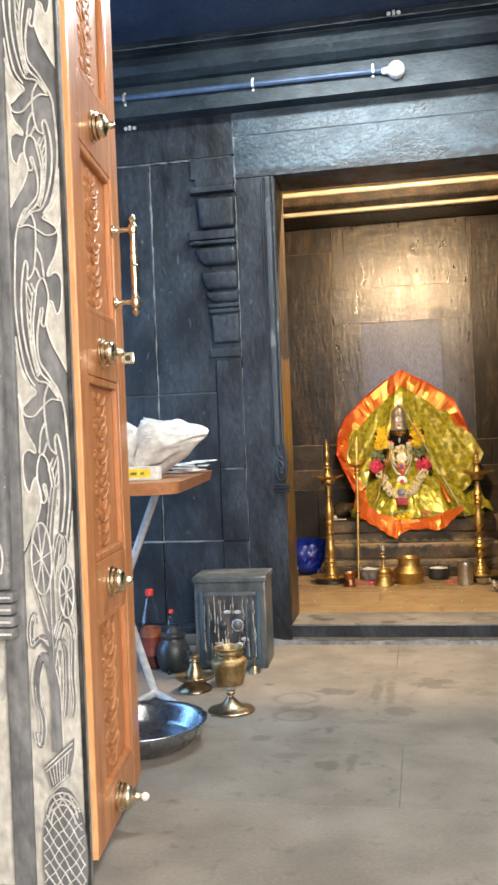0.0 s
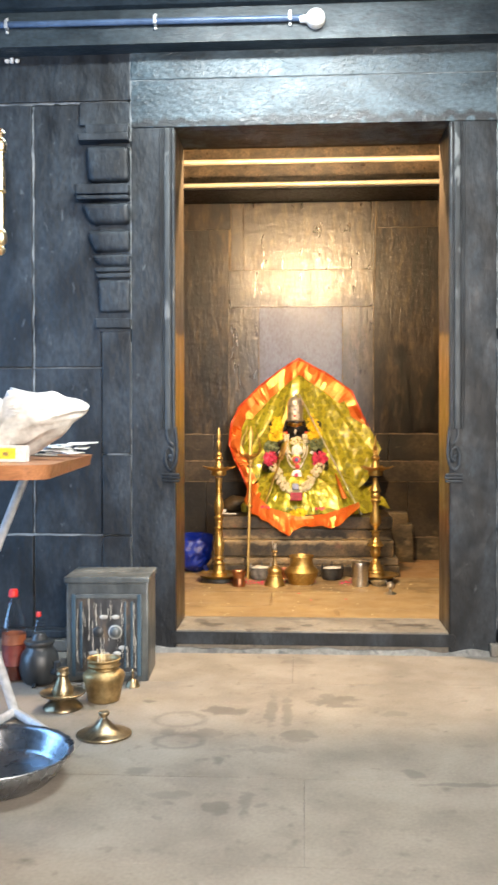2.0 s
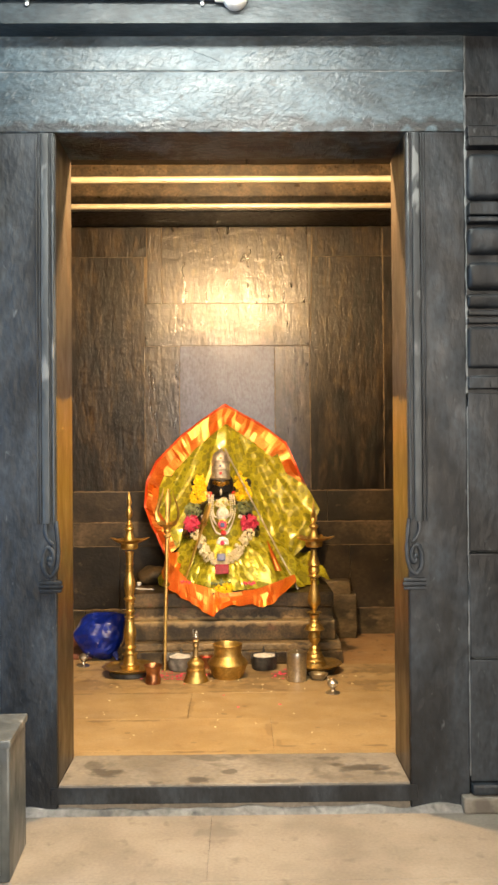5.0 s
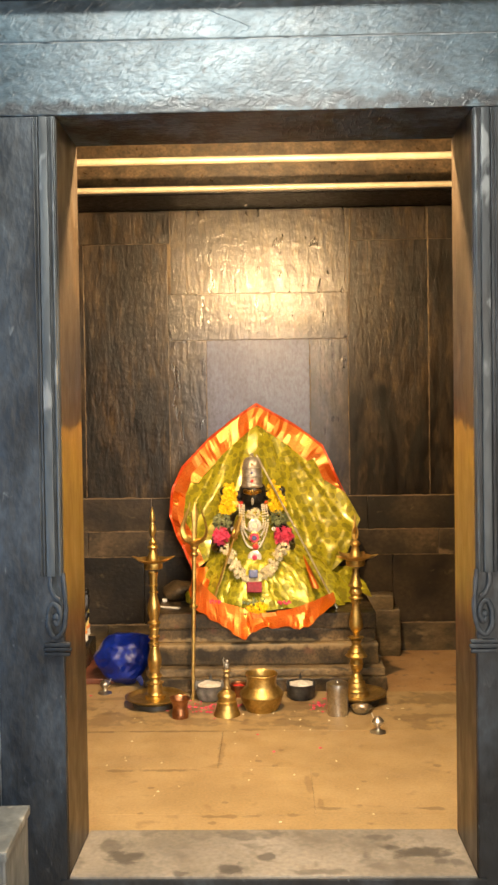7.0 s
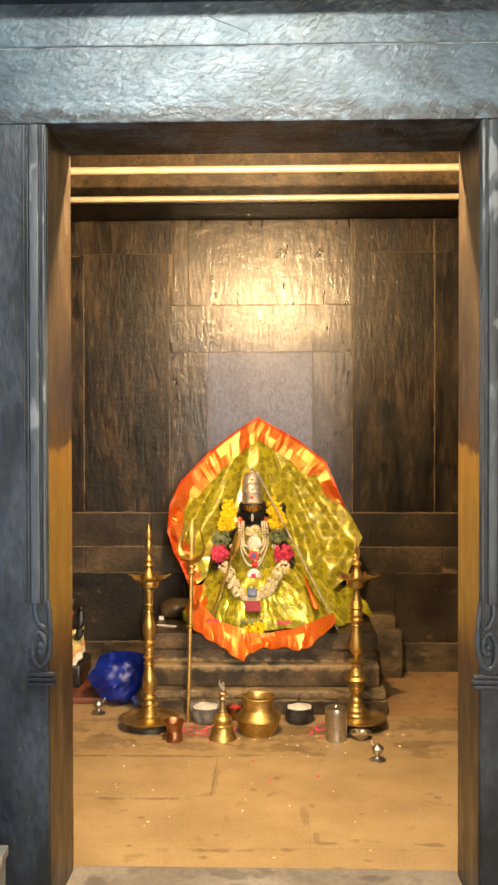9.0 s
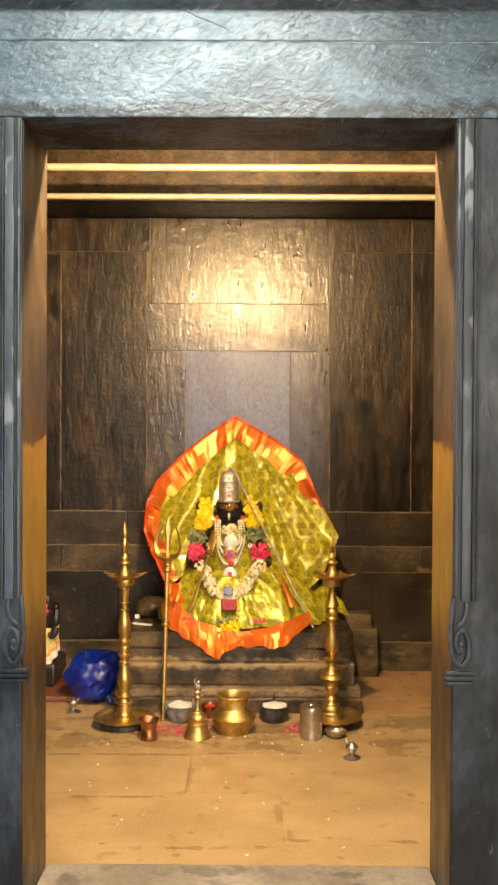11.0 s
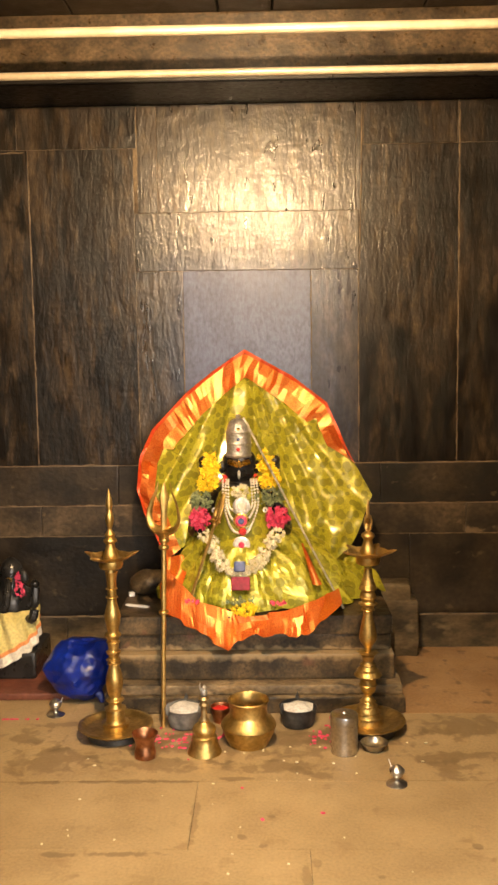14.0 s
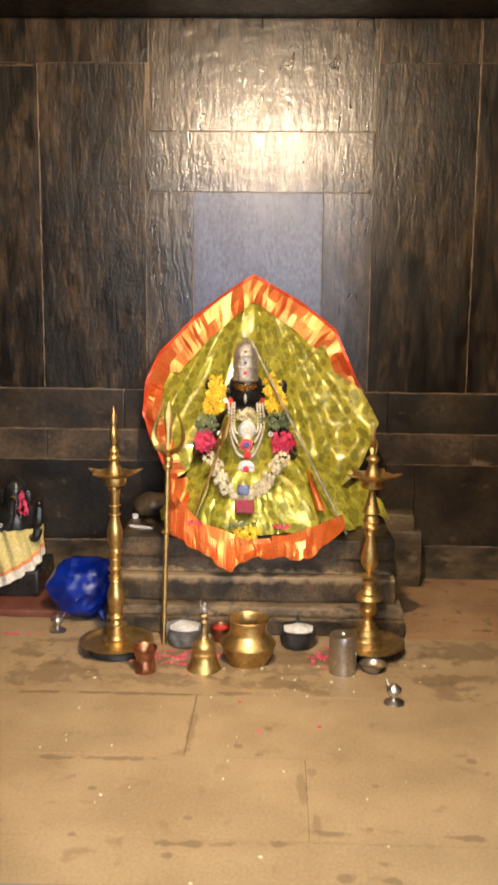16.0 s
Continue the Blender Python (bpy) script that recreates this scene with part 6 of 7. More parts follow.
# two gilt rods across the shrine
for y, z, rr in ((5.90, 2.405, 0.016), (6.27, 2.375, 0.014)):
    bm = bmesh.new()
    add_tube(bm, [(ROOM_L - 0.01, 0, 0), (ROOM_R + 0.01, 0, 0)], rr, 16)
    solo("curtain_rod", bm, M["gold_rod"], pose(0, y, z), "brass-coloured rod fixed across the shrine walls", "rod", "shrine rods")

# ---- hall: conduit and lamp holder on the cornice ----
pipe = thing("conduit", pose(-0.8, 4.064, 2.388), "thin blue plastic conduit clipped along the cornice", "conduit")
part("pipe", tube([(HALL_L + 0.8, 0, 0.006), (0.86, 0, -0.006)], 0.0115, 12), M["pvc_blue"], pipe)
for x in (-0.26, 0.306, 0.81):
    clip = part("clip", box(x - 0.006, x + 0.006, -0.014, 0.014, -0.016, 0.016, 0.003), M["grey_tube"], pipe)
    for zz in (-0.024, 0.024):
        bm = bmesh.new()
        add_ball(bm, (x, 0.008, zz), 0.006, 2)
        part("screw", bm, M["white"], clip)
rose = thing("lamp_holder", pose(0.105, 4.078, 2.378), "round white plastic lamp holder on the cornice", "lamp holder")
bm = bmesh.new()
add_lathe(bm, smooth_profile([(0.034, 0), (0.036, 0.012), (0.033, 0.030), (0.024, 0.042), (0.010, 0.046), (0, 0.046)], 4), 28, pose(0, 0, 0, 90))
part("dome", bm, M["white"], rose)
part("cable_entry", tube([(-0.058, -0.014, 0), (-0.028, -0.016, 0)], [0.013, 0.016], 14), M["white"], rose)
bm = bmesh.new()
add_ball(bm, (0, -0.046, 0), 0.004, 1)
part("screw", bm, M["iron"], rose)
for x, y, z in ((0.104, 4.004, 2.583), (-1.07, 4.16, 2.292)):
    t = thing("wall_clip", pose(x, y, z), "small white plastic saddle clip screwed to the stone", "clip", "empty clips")
    part("saddle", box(-0.006, 0.006, -0.010, 0, -0.010, 0.010, 0.002), M["white"], t)
    for xx in (-0.02, 0.02):
        bm = bmesh.new()
        add_lathe(bm, [(0, 0), (0.009, 0), (0.008, -0.005), (0, -0.006)], 10, pose(xx, 0, 0, -90))
        part("screw_tab", bm, M["white"], t)

# ---- hall: iron cash box and vessels on the floor ----
safe = thing("strongbox", pose(-0.615, 3.838, 0, 0, 0, 3), "scuffed grey-green enamel strongbox standing on the floor", "strongbox")
part("body", box(-0.140, 0.140, -0.105, 0.115, 0, 0.344, 0.006), M["safe"], safe)
part("rim", box(-0.145, 0.145, -0.118, 0.119, 0.337, 0.358, 0.004), M["safe"], safe)
door = part("door", box(-0.118, 0.118, -0.116, -0.106, 0.022, 0.300, 0.004), M["safe_door"], safe, "brown-grey rubbed door panel")
# the narrow upright strips carry the painted blue highlight
for x0, x1, z0, z1 in ((-0.118, -0.104, 0.022, 0.300), (0.104, 0.118, 0.022, 0.300), (-0.103, 0.103, 0.286, 0.300), (-0.103, 0.103, 0.022, 0.036), (-0.090, -0.082, 0.05, 0.275), (0.082, 0.090, 0.05, 0.275), (0.060, 0.066, 0.05, 0.275)):
    part("moulding", box(x0, x1, -0.124, -0.116, z0, z1, 0.002), M["safe_blue" if x1 - x0 < 0.02 else "safe"], door)
bm = bmesh.new()
add_lathe(bm, smooth_profile([(0.024, 0), (0.025, 0.006), (0.016, 0.012), (0.012, 0.018), (0, 0.020)], 3), 24, pose(0.030, -0.116, 0.172, 90))
part("dial", bm, M["safe"], door, "round enamelled dial")
ring = [(0.030 + 0.021 * math.cos(k * math.pi / 12), -0.1235, 0.172 + 0.021 * math.sin(k * math.pi / 12)) for k in range(25)]
part("dial_ring", tube(ring, 0.0022, 6), M["scuff"], door, "pale worn ring round the dial")
bm = bmesh.new()
add_lathe(bm, smooth_profile([(0.018, 0), (0.018, 0.006), (0.010, 0.010), (0, 0.012)], 3), 20, pose(-0.028, -0.116, 0.172, 90))
part("keyhole_cover", bm, M["safe_dark"], door)
for x, z in ((-0.01, 0.222), (0.03, 0.222), (-0.045, 0.100), (-0.005, 0.096), (0.035, 0.098), (0.055, 0.118)):
    bm = bmesh.new()
    add_ball(bm, (x, -0.116, z), (0.015, 0.003, 0.008), 2)
    part("ornament", bm, M["scuff"], door)
rr = random.Random(31)
for k in range(34):
    x, z, h = rr.uniform(-0.098, 0.098), rr.uniform(0.05, 0.27), rr.uniform(0.006, 0.05)
    pts = [(x + rr.uniform(-0.002, 0.002), -0.1165, z + h * (q / 4 - 0.5)) for q in range(5)]
    part("scratch", tube(pts, [rr.uniform(0.0003, 0.0017) for _ in pts], 5, 0.4), M["scuff"], door, "pale scratch in the enamel")
for x, z0, z1 in ((-0.060, 0.14, 0.29), (-0.035, 0.19, 0.27), (0.070, 0.05, 0.12), (-0.100, 0.07, 0.25), (-0.048, 0.10, 0.21), (0.050, 0.20, 0.28), (0.092, 0.10, 0.27), (0.012, 0.21, 0.28), (-0.02, 0.08, 0.15), (0.098, 0.05, 0.16)):
    rr = random.Random(int(1000 * (x + z1)))
    pts = [(x + rr.uniform(-0.002, 0.002), -0.1168, z1 + (z0 - z1) * k / 9) for k in range(10)]
    part("paint_drip", tube(pts, [rr.uniform(0.0004, 0.0026) for _ in pts], 6, 0.4), M["scuff"], door, "pale dribble of paint")

solo("water_pot", lathe(smooth_profile([(0, 0), (0.044, 0.0), (0.050, 0.005), (0.058, 0.040), (0.066, 0.074), (0.064, 0.086), (0.050, 0.098), (0.046, 0.104), (0.050, 0.108), (0.053, 0.112), (0.049, 0.117), (0.049, 0.124), (0.054, 0.129), (0.052, 0.133), (0.046, 0.128), (0.043, 0.105), (0.058, 0.08), (0.05, 0.03), (0, 0.012)], 3), 36), M["old_brass"], pose(-0.575, 3.525, 0), "round-bellied dull brass pot before the strongbox", "pot")
bm = bmesh.new()
r = random.Random(5)
for k in range(3):
    a = r.uniform(0, 6.28)
    add_tube(bm, [(0, 0, 0.02), (0.018 * math.cos(a), 0.018 * math.sin(a), 0.10), (0.024 * math.cos(a), 0.024 * math.sin(a), 0.165)], 0.0016, 5)
solo("pot_sticks", bm, M["jasmine"], pose(-0.575, 3.525, 0), "thin pale sticks standing in the brass pot", "sticks")
solo("pointed_cover", lathe(smooth_profile([(0.070, 0.0), (0.0765, 0.003), (0.074, 0.008), (0.050, 0.014), (0.030, 0.026), (0.018, 0.038), (0.009, 0.048), (0.008, 0.052), (0.012, 0.055), (0.016, 0.062), (0.015, 0.067), (0.010, 0.065), (0, 0.064)], 3), 40), M["bronze"], pose(-0.500, 3.190, 0), "pointed brass pot cover with a knob on the floor", "pot cover")
hl = thing("lamp_stand", pose(-0.682, 3.43, 0), "dull brass bell-shaped lamp stand with a saucer", "lamp stand")
part("foot", lathe(smooth_profile([(0, 0), (0.055, 0), (0.058, 0.008), (0.046, 0.020), (0.034, 0.030), (0.030, 0.036)], 3), 32), M["bronze"], hl)
part("saucer", lathe(smooth_profile([(0, 0.038), (0.030, 0.036), (0.062, 0.042), (0.070, 0.050), (0.066, 0.052), (0.04, 0.046), (0, 0.046)], 3), 32), M["bronze"], hl)
part("stem", lathe(smooth_profile([(0.032, 0.046), (0.030, 0.062), (0.020, 0.085), (0.015, 0.100), (0.020, 0.106), (0.016, 0.114), (0.018, 0.124), (0, 0.128)], 3), 28), M["bronze"], hl)
hb = thing("hand_bell", pose(-0.512, 3.675, 0), "tiny dull brass bell on the hall floor", "bell")
part("bell_body", lathe(smooth_profile([(0.02, 0), (0.024, 0), (0.022, 0.010), (0.015, 0.022), (0.006, 0.028)], 3), 20), M["bronze"], hb)
part("handle", lathe(smooth_profile([(0.005, 0.026), (0.004, 0.045), (0.007, 0.052), (0, 0.060)], 3), 12), M["bronze"], hb)
basin = thing("steel_basin", pose(-0.700, 2.850, 0), "wide shallow stainless steel basin on the floor", "basin")
part("bowl", lathe(smooth_profile([(0, 0.0), (0.12, 0.0), (0.145, 0.004), (0.175, 0.040), (0.185, 0.0655), (0.181, 0.0655), (0.170, 0.040), (0.140, 0.008), (0, 0.005)], 3), 56), M["basin_steel"], basin)
part("rim", lathe(smooth_profile([(0.181, 0.0655), (0.185, 0.0655), (0.195, 0.068), (0.198, 0.0705), (0.196, 0.074), (0.186, 0.071), (0.181, 0.0655)], 3), 56), M["basin_steel"], basin, "rolled steel rim")
kettle = thing("kettle", pose(-0.835, 3.70, 0), "blackened spouted metal kettle on the floor", "kettle")
part("body", lathe(smooth_profile([(0, 0.0), (0.040, 0.0), (0.058, 0.020), (0.066, 0.06), (0.060, 0.10), (0.044, 0.124), (0.048, 0.132), (0.05, 0.145), (0.03, 0.15), (0.02, 0.17), (0, 0.175)], 3), 32), M["safe_dark"], kettle)
part("spout", tube(curve_points([(0.05, -0.03, 0.05), (0.075, -0.055, 0.055), (0.080, -0.065, 0.09)]), 0.011, 10), M["safe_dark"], kettle)
for k in range(3):
    a = 0.5 + 2.094 * k
    part("leg", tube([(0.04 * math.cos(a), 0.04 * math.sin(a), 0.02), (0.062 * math.cos(a), 0.062 * math.sin(a), 0.0)], 0.007, 8), M["safe_dark"], kettle)


def bottle(m, h, label, fill):
    t = thing("drink_bottle", m, label, "bottle", "drink bottles")
    k = h / 0.31
    part("shell", lathe(smooth_profile([(0, 0), (0.034 * k, 0), (0.040 * k, 0.010), (0.040 * k, 0.05 * k), (0.036 * k, 0.09 * k), (0.040 * k, 0.13 * k), (0.040 * k, 0.18 * k), (0.030 * k, 0.235 * k), (0.016 * k, 0.268 * k), (0.013 * k, 0.29 * k)], 3), 28), M["clear"], t)
    part("drink", lathe(smooth_profile([(0, 0.004), (0.032 * k, 0.004), (0.038 * k, 0.012), (0.038 * k, 0.05 * k), (0.034 * k, 0.09 * k), (0.037 * k, fill * k), (0, fill * k)], 3), 24), M["cola"], t)
    part("froth_band", lathe([(0.0408 * k, 0.126 * k), (0.0408 * k, 0.160 * k)], 28), M["label_orange"], t, "orange-brown band above the label")
    part("label", lathe([(0.0412 * k, 0.055 * k), (0.0385 * k, 0.09 * k), (0.0412 * k, 0.125 * k)], 28), M["label_red"], t, "red printed label band")
    part("cap", lathe([(0.014 * k, 0.284 * k), (0.0155 * k, 0.286 * k), (0.0155 * k, 0.305 * k), (0.012 * k, 0.310 * k), (0, 0.310 * k)], 20), M["red"], t, "red screw cap")
    return t


bottle(pose(-0.935, 3.735, 0), 0.312, "clear plastic drink bottle with red cap, half empty", 0.135)
bottle(pose(-0.905, 3.93, 0), 0.195, "small plastic drink bottle with red cap", 0.12)

# ---- hall: folding table with its load ----
table = thing("folding_table", pose(-0.80, 3.04, 0), "folding table with brown board and crossed grey tube legs", "table")
bm = bmesh.new()
out = []
for cx, cy, a0 in ((0.176, 0.56, 0), (-0.20, 0.56, 90), (-0.20, -0.355, 180), (0.176, -0.355, 270)):
    for k in range(9):
        a = radians(a0 + k * 90 / 8)
        ex, ey = cx + 0.07 * math.cos(a), cy + 0.07 * math.sin(a)
        out.append((0.990 * ex - 0.139 * ey, 0.139 * ex + 0.990 * ey))
vs = [bm.verts.new((x * 0.965, y * 0.985, 0.7425)) for x, y in out]
f = bm.faces.new(vs)
ext = bmesh.ops.extrude_face_region(bm, geom=[f])
for v in ext["geom"]:
    if isinstance(v, bmesh.types.BMVert):
        v.co = Vector((v.co.x / 0.965, v.co.y / 0.985, 0.776))
part("board", bm, M["veneer"], table, smooth=False)
for y in (0.26, -0.40):
    part("leg", tube([(0.053, y, 0.742), (-0.067, y, 0.449), (-0.245, y, 0.014)], 0.0135, 10), M["grey_tube"], table)
    part("leg", tube([(-0.235, y + 0.03, 0.742), (-0.069, y + 0.03, 0.231), (-0.001, y + 0.03, 0.018)], 0.0135, 10), M["grey_tube"], table)
part("crossbar", tube([(-0.245, -0.40, 0.014), (-0.245, 0.26, 0.014)], 0.0125, 10), M["grey_tube"], table)
part("foot_stay", tube([(-0.001, 0.29, 0.018), (0.135, 0.135, 0.016)], 0.0125, 10), M["grey_tube"], table)
part("foot_stay", tube([(-0.001, 0.29, 0.018), (-0.035, 0.14, 0.016)], 0.0125, 10), M["grey_tube"], table)

bm = bmesh.new()
add_ball(bm, (-0.02, 0, 0.066), (0.17, 0.10, 0.085), 5)
for v in bm.verts:
    p = v.co.copy()
    d = 0.034 * noise.noise(p * 8) + 0.055 * (0.30 - abs(noise.noise(p * 9 + Vector((0, 3, 0))))) + 0.030 * (0.30 - abs(noise.noise(p * 19 + Vector((2, 0, 0)))))
    v.co += v.normal * d
    if p.x > 0.03:
        k = (p.x - 0.03) / 0.12
        v.co.x += 0.10 * k
        v.co.z = 0.115 + (v.co.z - 0.075) * (1 - 0.55 * k) + 0.02 * k if k > 0 else v.co.z
    v.co.z = max(0, v.co.z)
solo("carrier_bag", bm, M["bag_white"], pose(-0.745, 3.06, 0.7765), "crumpled white plastic carrier bag on the table", "plastic bag")
carton = thing("small_carton", pose(-0.668, 2.862, 0.7765, 0, 0, 4), "small yellow and white carton on the table", "box")
part("carton_body", box(-0.055, 0.055, -0.02, 0.02, 0, 0.040, 0.002), M["paper"], carton)
part("yellow_panel", box(-0.050, 0.030, -0.0212, -0.0202, 0.008, 0.034), M["yellow_card"], carton, "yellow printed panel")
for x, w in ((-0.03, 0.02), (0.0, 0.012)):
    part("print_bar", box(x, x + w, -0.0222, -0.0213, 0.016, 0.024), M["old_brass"], carton, smooth=False)
heap = thing("paper_sachets", pose(-0.665, 3.38, 0.7765, 0, 0, 70), "loose heap of grey-white paper sachets on the table", "paper")
r = random.Random(8)
for k in range(16):
    bm = bmesh.new()
    dx, dy = r.uniform(-0.06, 0.08), r.uniform(-0.04, 0.06)
    add_box(bm, -0.045, 0.045, -0.018, 0.018, 0, 0.003, 0, 1, pose(dx, dy, 0.0022 + k * 0.0024, r.uniform(-6, 6), r.uniform(-3, 3), r.uniform(-70, 70)))
    for v in bm.verts:
        v.co.z = max(0, v.co.z)
    part("sachet", bm, M["paper"], heap, smooth=False)

# ---- entrance: carved jamb and the open teak door leaf ----
JX = -0.64
PL, PR = -0.648 - JX, -0.541 - JX   # sides of the carved panel
jamb = thing("carved_jamb", pose(JX, GATE, 0), "dark carved stone door jamb with whitewashed leaf scrolls", "door jamb", "", "structure")
part("face_slab", box(-0.93 - JX, -0.533 - JX, 0.004, 0.014, 0, 2.30, 0.002), M["grey_stone"], jamb)
part("shaft", box(-0.93 - JX, -0.557 - JX, 0.0145, 0.050, 0, 2.30), M["grey_stone"], jamb, smooth=False)
part("cream_ground", box(PL, PR, 0.0, 0.004, 0, 0.64), M["cream"], jamb, "whitewashed sunk ground")
part("inner_fillet", box(PR + 0.0005, -0.533 - JX, -0.004, 0.004, 0, 2.28, 0.002), M["iron"], jamb)
part("outer_strip", box(-0.692 - JX, PL - 0.0005, -0.010, 0.004, 0, 2.28, 0.004), M["grey_stone"], jamb)
part("outer_moulding", box(-0.738 - JX, -0.665 - JX, -0.040, -0.0105, 0.60, 2.28, 0.013, 5), M["grey_stone"], jamb)
for k in range(4):
    part("moulding_base", box(-0.742 - JX, (-0.659 + 0.003 * (k % 2)) - JX, -0.046, -0.0105, 0.505 + 0.024 * k, 0.526 + 0.024 * k, 0.006, 3), M["grey_stone"], jamb)
    part("hoop_line", tube([(-0.740 - JX, -0.0465, 0.516 + 0.024 * k), (-0.660 - JX, -0.0465, 0.516 + 0.024 * k)], 0.0030, 4), M["line"], jamb)
bud = [(-0.694 - JX + 0.020 * math.cos(t), 0.665 + 0.040 * math.sin(t)) for t in (2 * math.pi * k / 24 for k in range(24))]
part("outer_ground", box(-0.86 - JX, -0.693 - JX, 0.0, 0.004, 0, 0.50), M["cream"], jamb, "whitewashed sunk ground")


def flat_leaf(outline, mat, y, parent, name="leaf", depth=0.006):
    bm = bmesh.new()
    a = [bm.verts.new((x, y, z)) for x, z in outline]
    f = bm.faces.new(a)
    ext = bmesh.ops.extrude_face_region(bm, geom=[f])
    for v in ext["geom"]:
        if isinstance(v, bmesh.types.BMVert):
            v.co.y += depth
    bmesh.ops.triangulate(bm, faces=[q for q in bm.faces if len(q.verts) > 4])
    return part(name, bm, M[mat], parent, smooth=False)


LC = (PL + PR) / 2
HALF = (PR - PL) / 2


def chalk(pts, r=0.0021, y=-0.0005):
    part("line", tube([(min(PR, max(PL, x)), y, z) for x, z in pts], r * 0.78, 4), M["line"], jamb)


def bend(pts, steps=6):
    return [(v.x, v.z) for v in curve_points([(x, 0, z) for x, z in pts], steps)]


# scrollwork: each turn of the stem springs from one side and leans over to the other
SPIKED = ((-1.0, 1.30), (-0.76, 1.16), (-0.41, 1.05), (-0.50, 1.01), (-0.79, 0.96), (-0.86, 0.91), (-0.71, 0.81), (-0.42, 0.73), (-0.40, 0.69), (-0.66, 0.71), (-0.88, 0.68), (-0.91, 0.60), (-0.84, 0.51), (-0.67, 0.47), (-0.52, 0.54), (-0.37, 0.54), (-0.24, 0.43), (-0.44, 0.31), (-0.67, 0.24), (-1.0, 0.14))
WEDGE = ((1.0, 0.36), (0.87, 0.21), (0.66, 0.11), (0.27, 0.04), (0.50, 0.0), (0.83, -0.04), (1.0, 0.03))
CURLS = (((-0.75, -0.01), (-0.30, 0.12), (0.07, 0.21), (0.14, 0.33), (0.04, 0.44), (-0.05, 0.51), (-0.13, 0.50), (-0.04, 0.43), (-0.18, 0.41), (-0.31, 0.49), (-0.36, 0.59), (-0.20, 0.68), (0.05, 0.65), (0.18, 0.54), (0.28, 0.41), (0.24, 0.27), (0.06, 0.15), (-0.27, 0.09), (-0.64, 0.0)),
         ((0.44, 0.68), (0.40, 0.76), (0.50, 0.79), (0.63, 0.71), (0.72, 0.57), (0.69, 0.40), (0.52, 0.24), (0.24, 0.11), (-0.20, 0.08), (-0.61, -0.01)),
         ((0.44, 0.68), (0.17, 0.73), (0.04, 0.89), (0.07, 1.01), (0.34, 1.09), (0.61, 1.04), (0.81, 0.94), (0.88, 0.83), (0.96, 0.57), (0.87, 0.37), (0.65, 0.17), (0.30, 0.07)),
         ((-0.23, 0.69), (-0.14, 0.80), (0.03, 0.86)), ((-0.09, 0.68), (0.10, 0.75)), ((0.10, 0.59), (0.30, 0.66)),
         ((-0.68, -0.02), (-0.32, -0.01), (0.03, -0.05), (0.38, -0.10), (0.74, -0.09), (0.96, -0.01)))
RIBS = (((0.23, 0.61), (0.34, 0.50), (0.36, 0.39), (0.30, 0.26), (0.10, 0.13)), ((0.48, 0.67), (0.50, 0.54), (0.46, 0.40), (0.35, 0.24), (0.17, 0.12)))
for z0, tall, s in ((0.625, 0.354, 1), (0.979, 0.350, -1), (1.329, 0.258, 1), (1.587, 0.330, -1), (1.917, 0.280, 1)):
    def at(a, b):
        return (LC + s * max(-1.0, min(1.0, a)) * HALF, min(2.275, z0 + b * tall))

    for shape in (SPIKED, WEDGE):
        edge_line = bend([at(a, b) for a, b in shape], 4)
        flat_leaf(edge_line, "cream", 0.0 if shape is SPIKED else 0.0012, jamb, "ground_patch", 0.0035 if shape is SPIKED else 0.002)
        chalk(edge_line, 0.0026)
    for run_ in CURLS:
        chalk(bend([at(a, b) for a, b in run_], 5), 0.0027)
    sides = [bend([at(a, b) for a, b in run_], 6) for run_ in RIBS]
    for run_ in sides:
        chalk(run_, 0.0024)
    for k in range(2, len(sides[0]) - 1, 3):
        a, b = sides[0][k], sides[1][max(0, k - 2)]
        chalk([a, ((a[0] + b[0]) / 2, (a[1] + b[1]) / 2 + 0.003), b], 0.0019)
lower = bend([(PL, 0.665), (LC - 0.55 * HALF, 0.70), (LC - 0.1 * HALF, 0.655), (LC + 0.5 * HALF, 0.67), (PR, 0.71)], 4)
flat_leaf([*lower, (PR, 0.60), (PL, 0.60)], "cream", 0.0005, jamb, "ground_patch", 0.003)
# dark stems and curled leaves on the pale ground over the vase
STEMS = (([(0.10, 0.275), (0.08, 0.40), (0.06, 0.49), (0.05, 0.60), (0.10, 0.70), (0.35, 0.80)], 0.011), ([(0.06, 0.49), (-0.30, 0.56), (-0.62, 0.62)], 0.009), ([(0.05, 0.474), (-0.40, 0.50), (-0.78, 0.485), (-0.82, 0.525), (-0.66, 0.548), (-0.60, 0.53)], 0.009),
         ([(0.05, 0.41), (-0.12, 0.452), (-0.45, 0.462), (-0.68, 0.42), (-0.66, 0.37), (-0.52, 0.345), (-0.50, 0.315), (-0.62, 0.285), (-0.72, 0.31)], 0.0105),
         ([(0.12, 0.44), (0.34, 0.495), (0.52, 0.47), (0.50, 0.40), (0.40, 0.345)], 0.009), ([(0.14, 0.48), (0.45, 0.53), (0.78, 0.51), (0.74, 0.43), (0.78, 0.375), (0.68, 0.345)], 0.008), ([(0.16, 0.50), (0.55, 0.555), (0.90, 0.525), (0.86, 0.50)], 0.006), ([(0.10, 0.62), (0.42, 0.70), (0.66, 0.695), (0.62, 0.655), (0.40, 0.635)], 0.007))
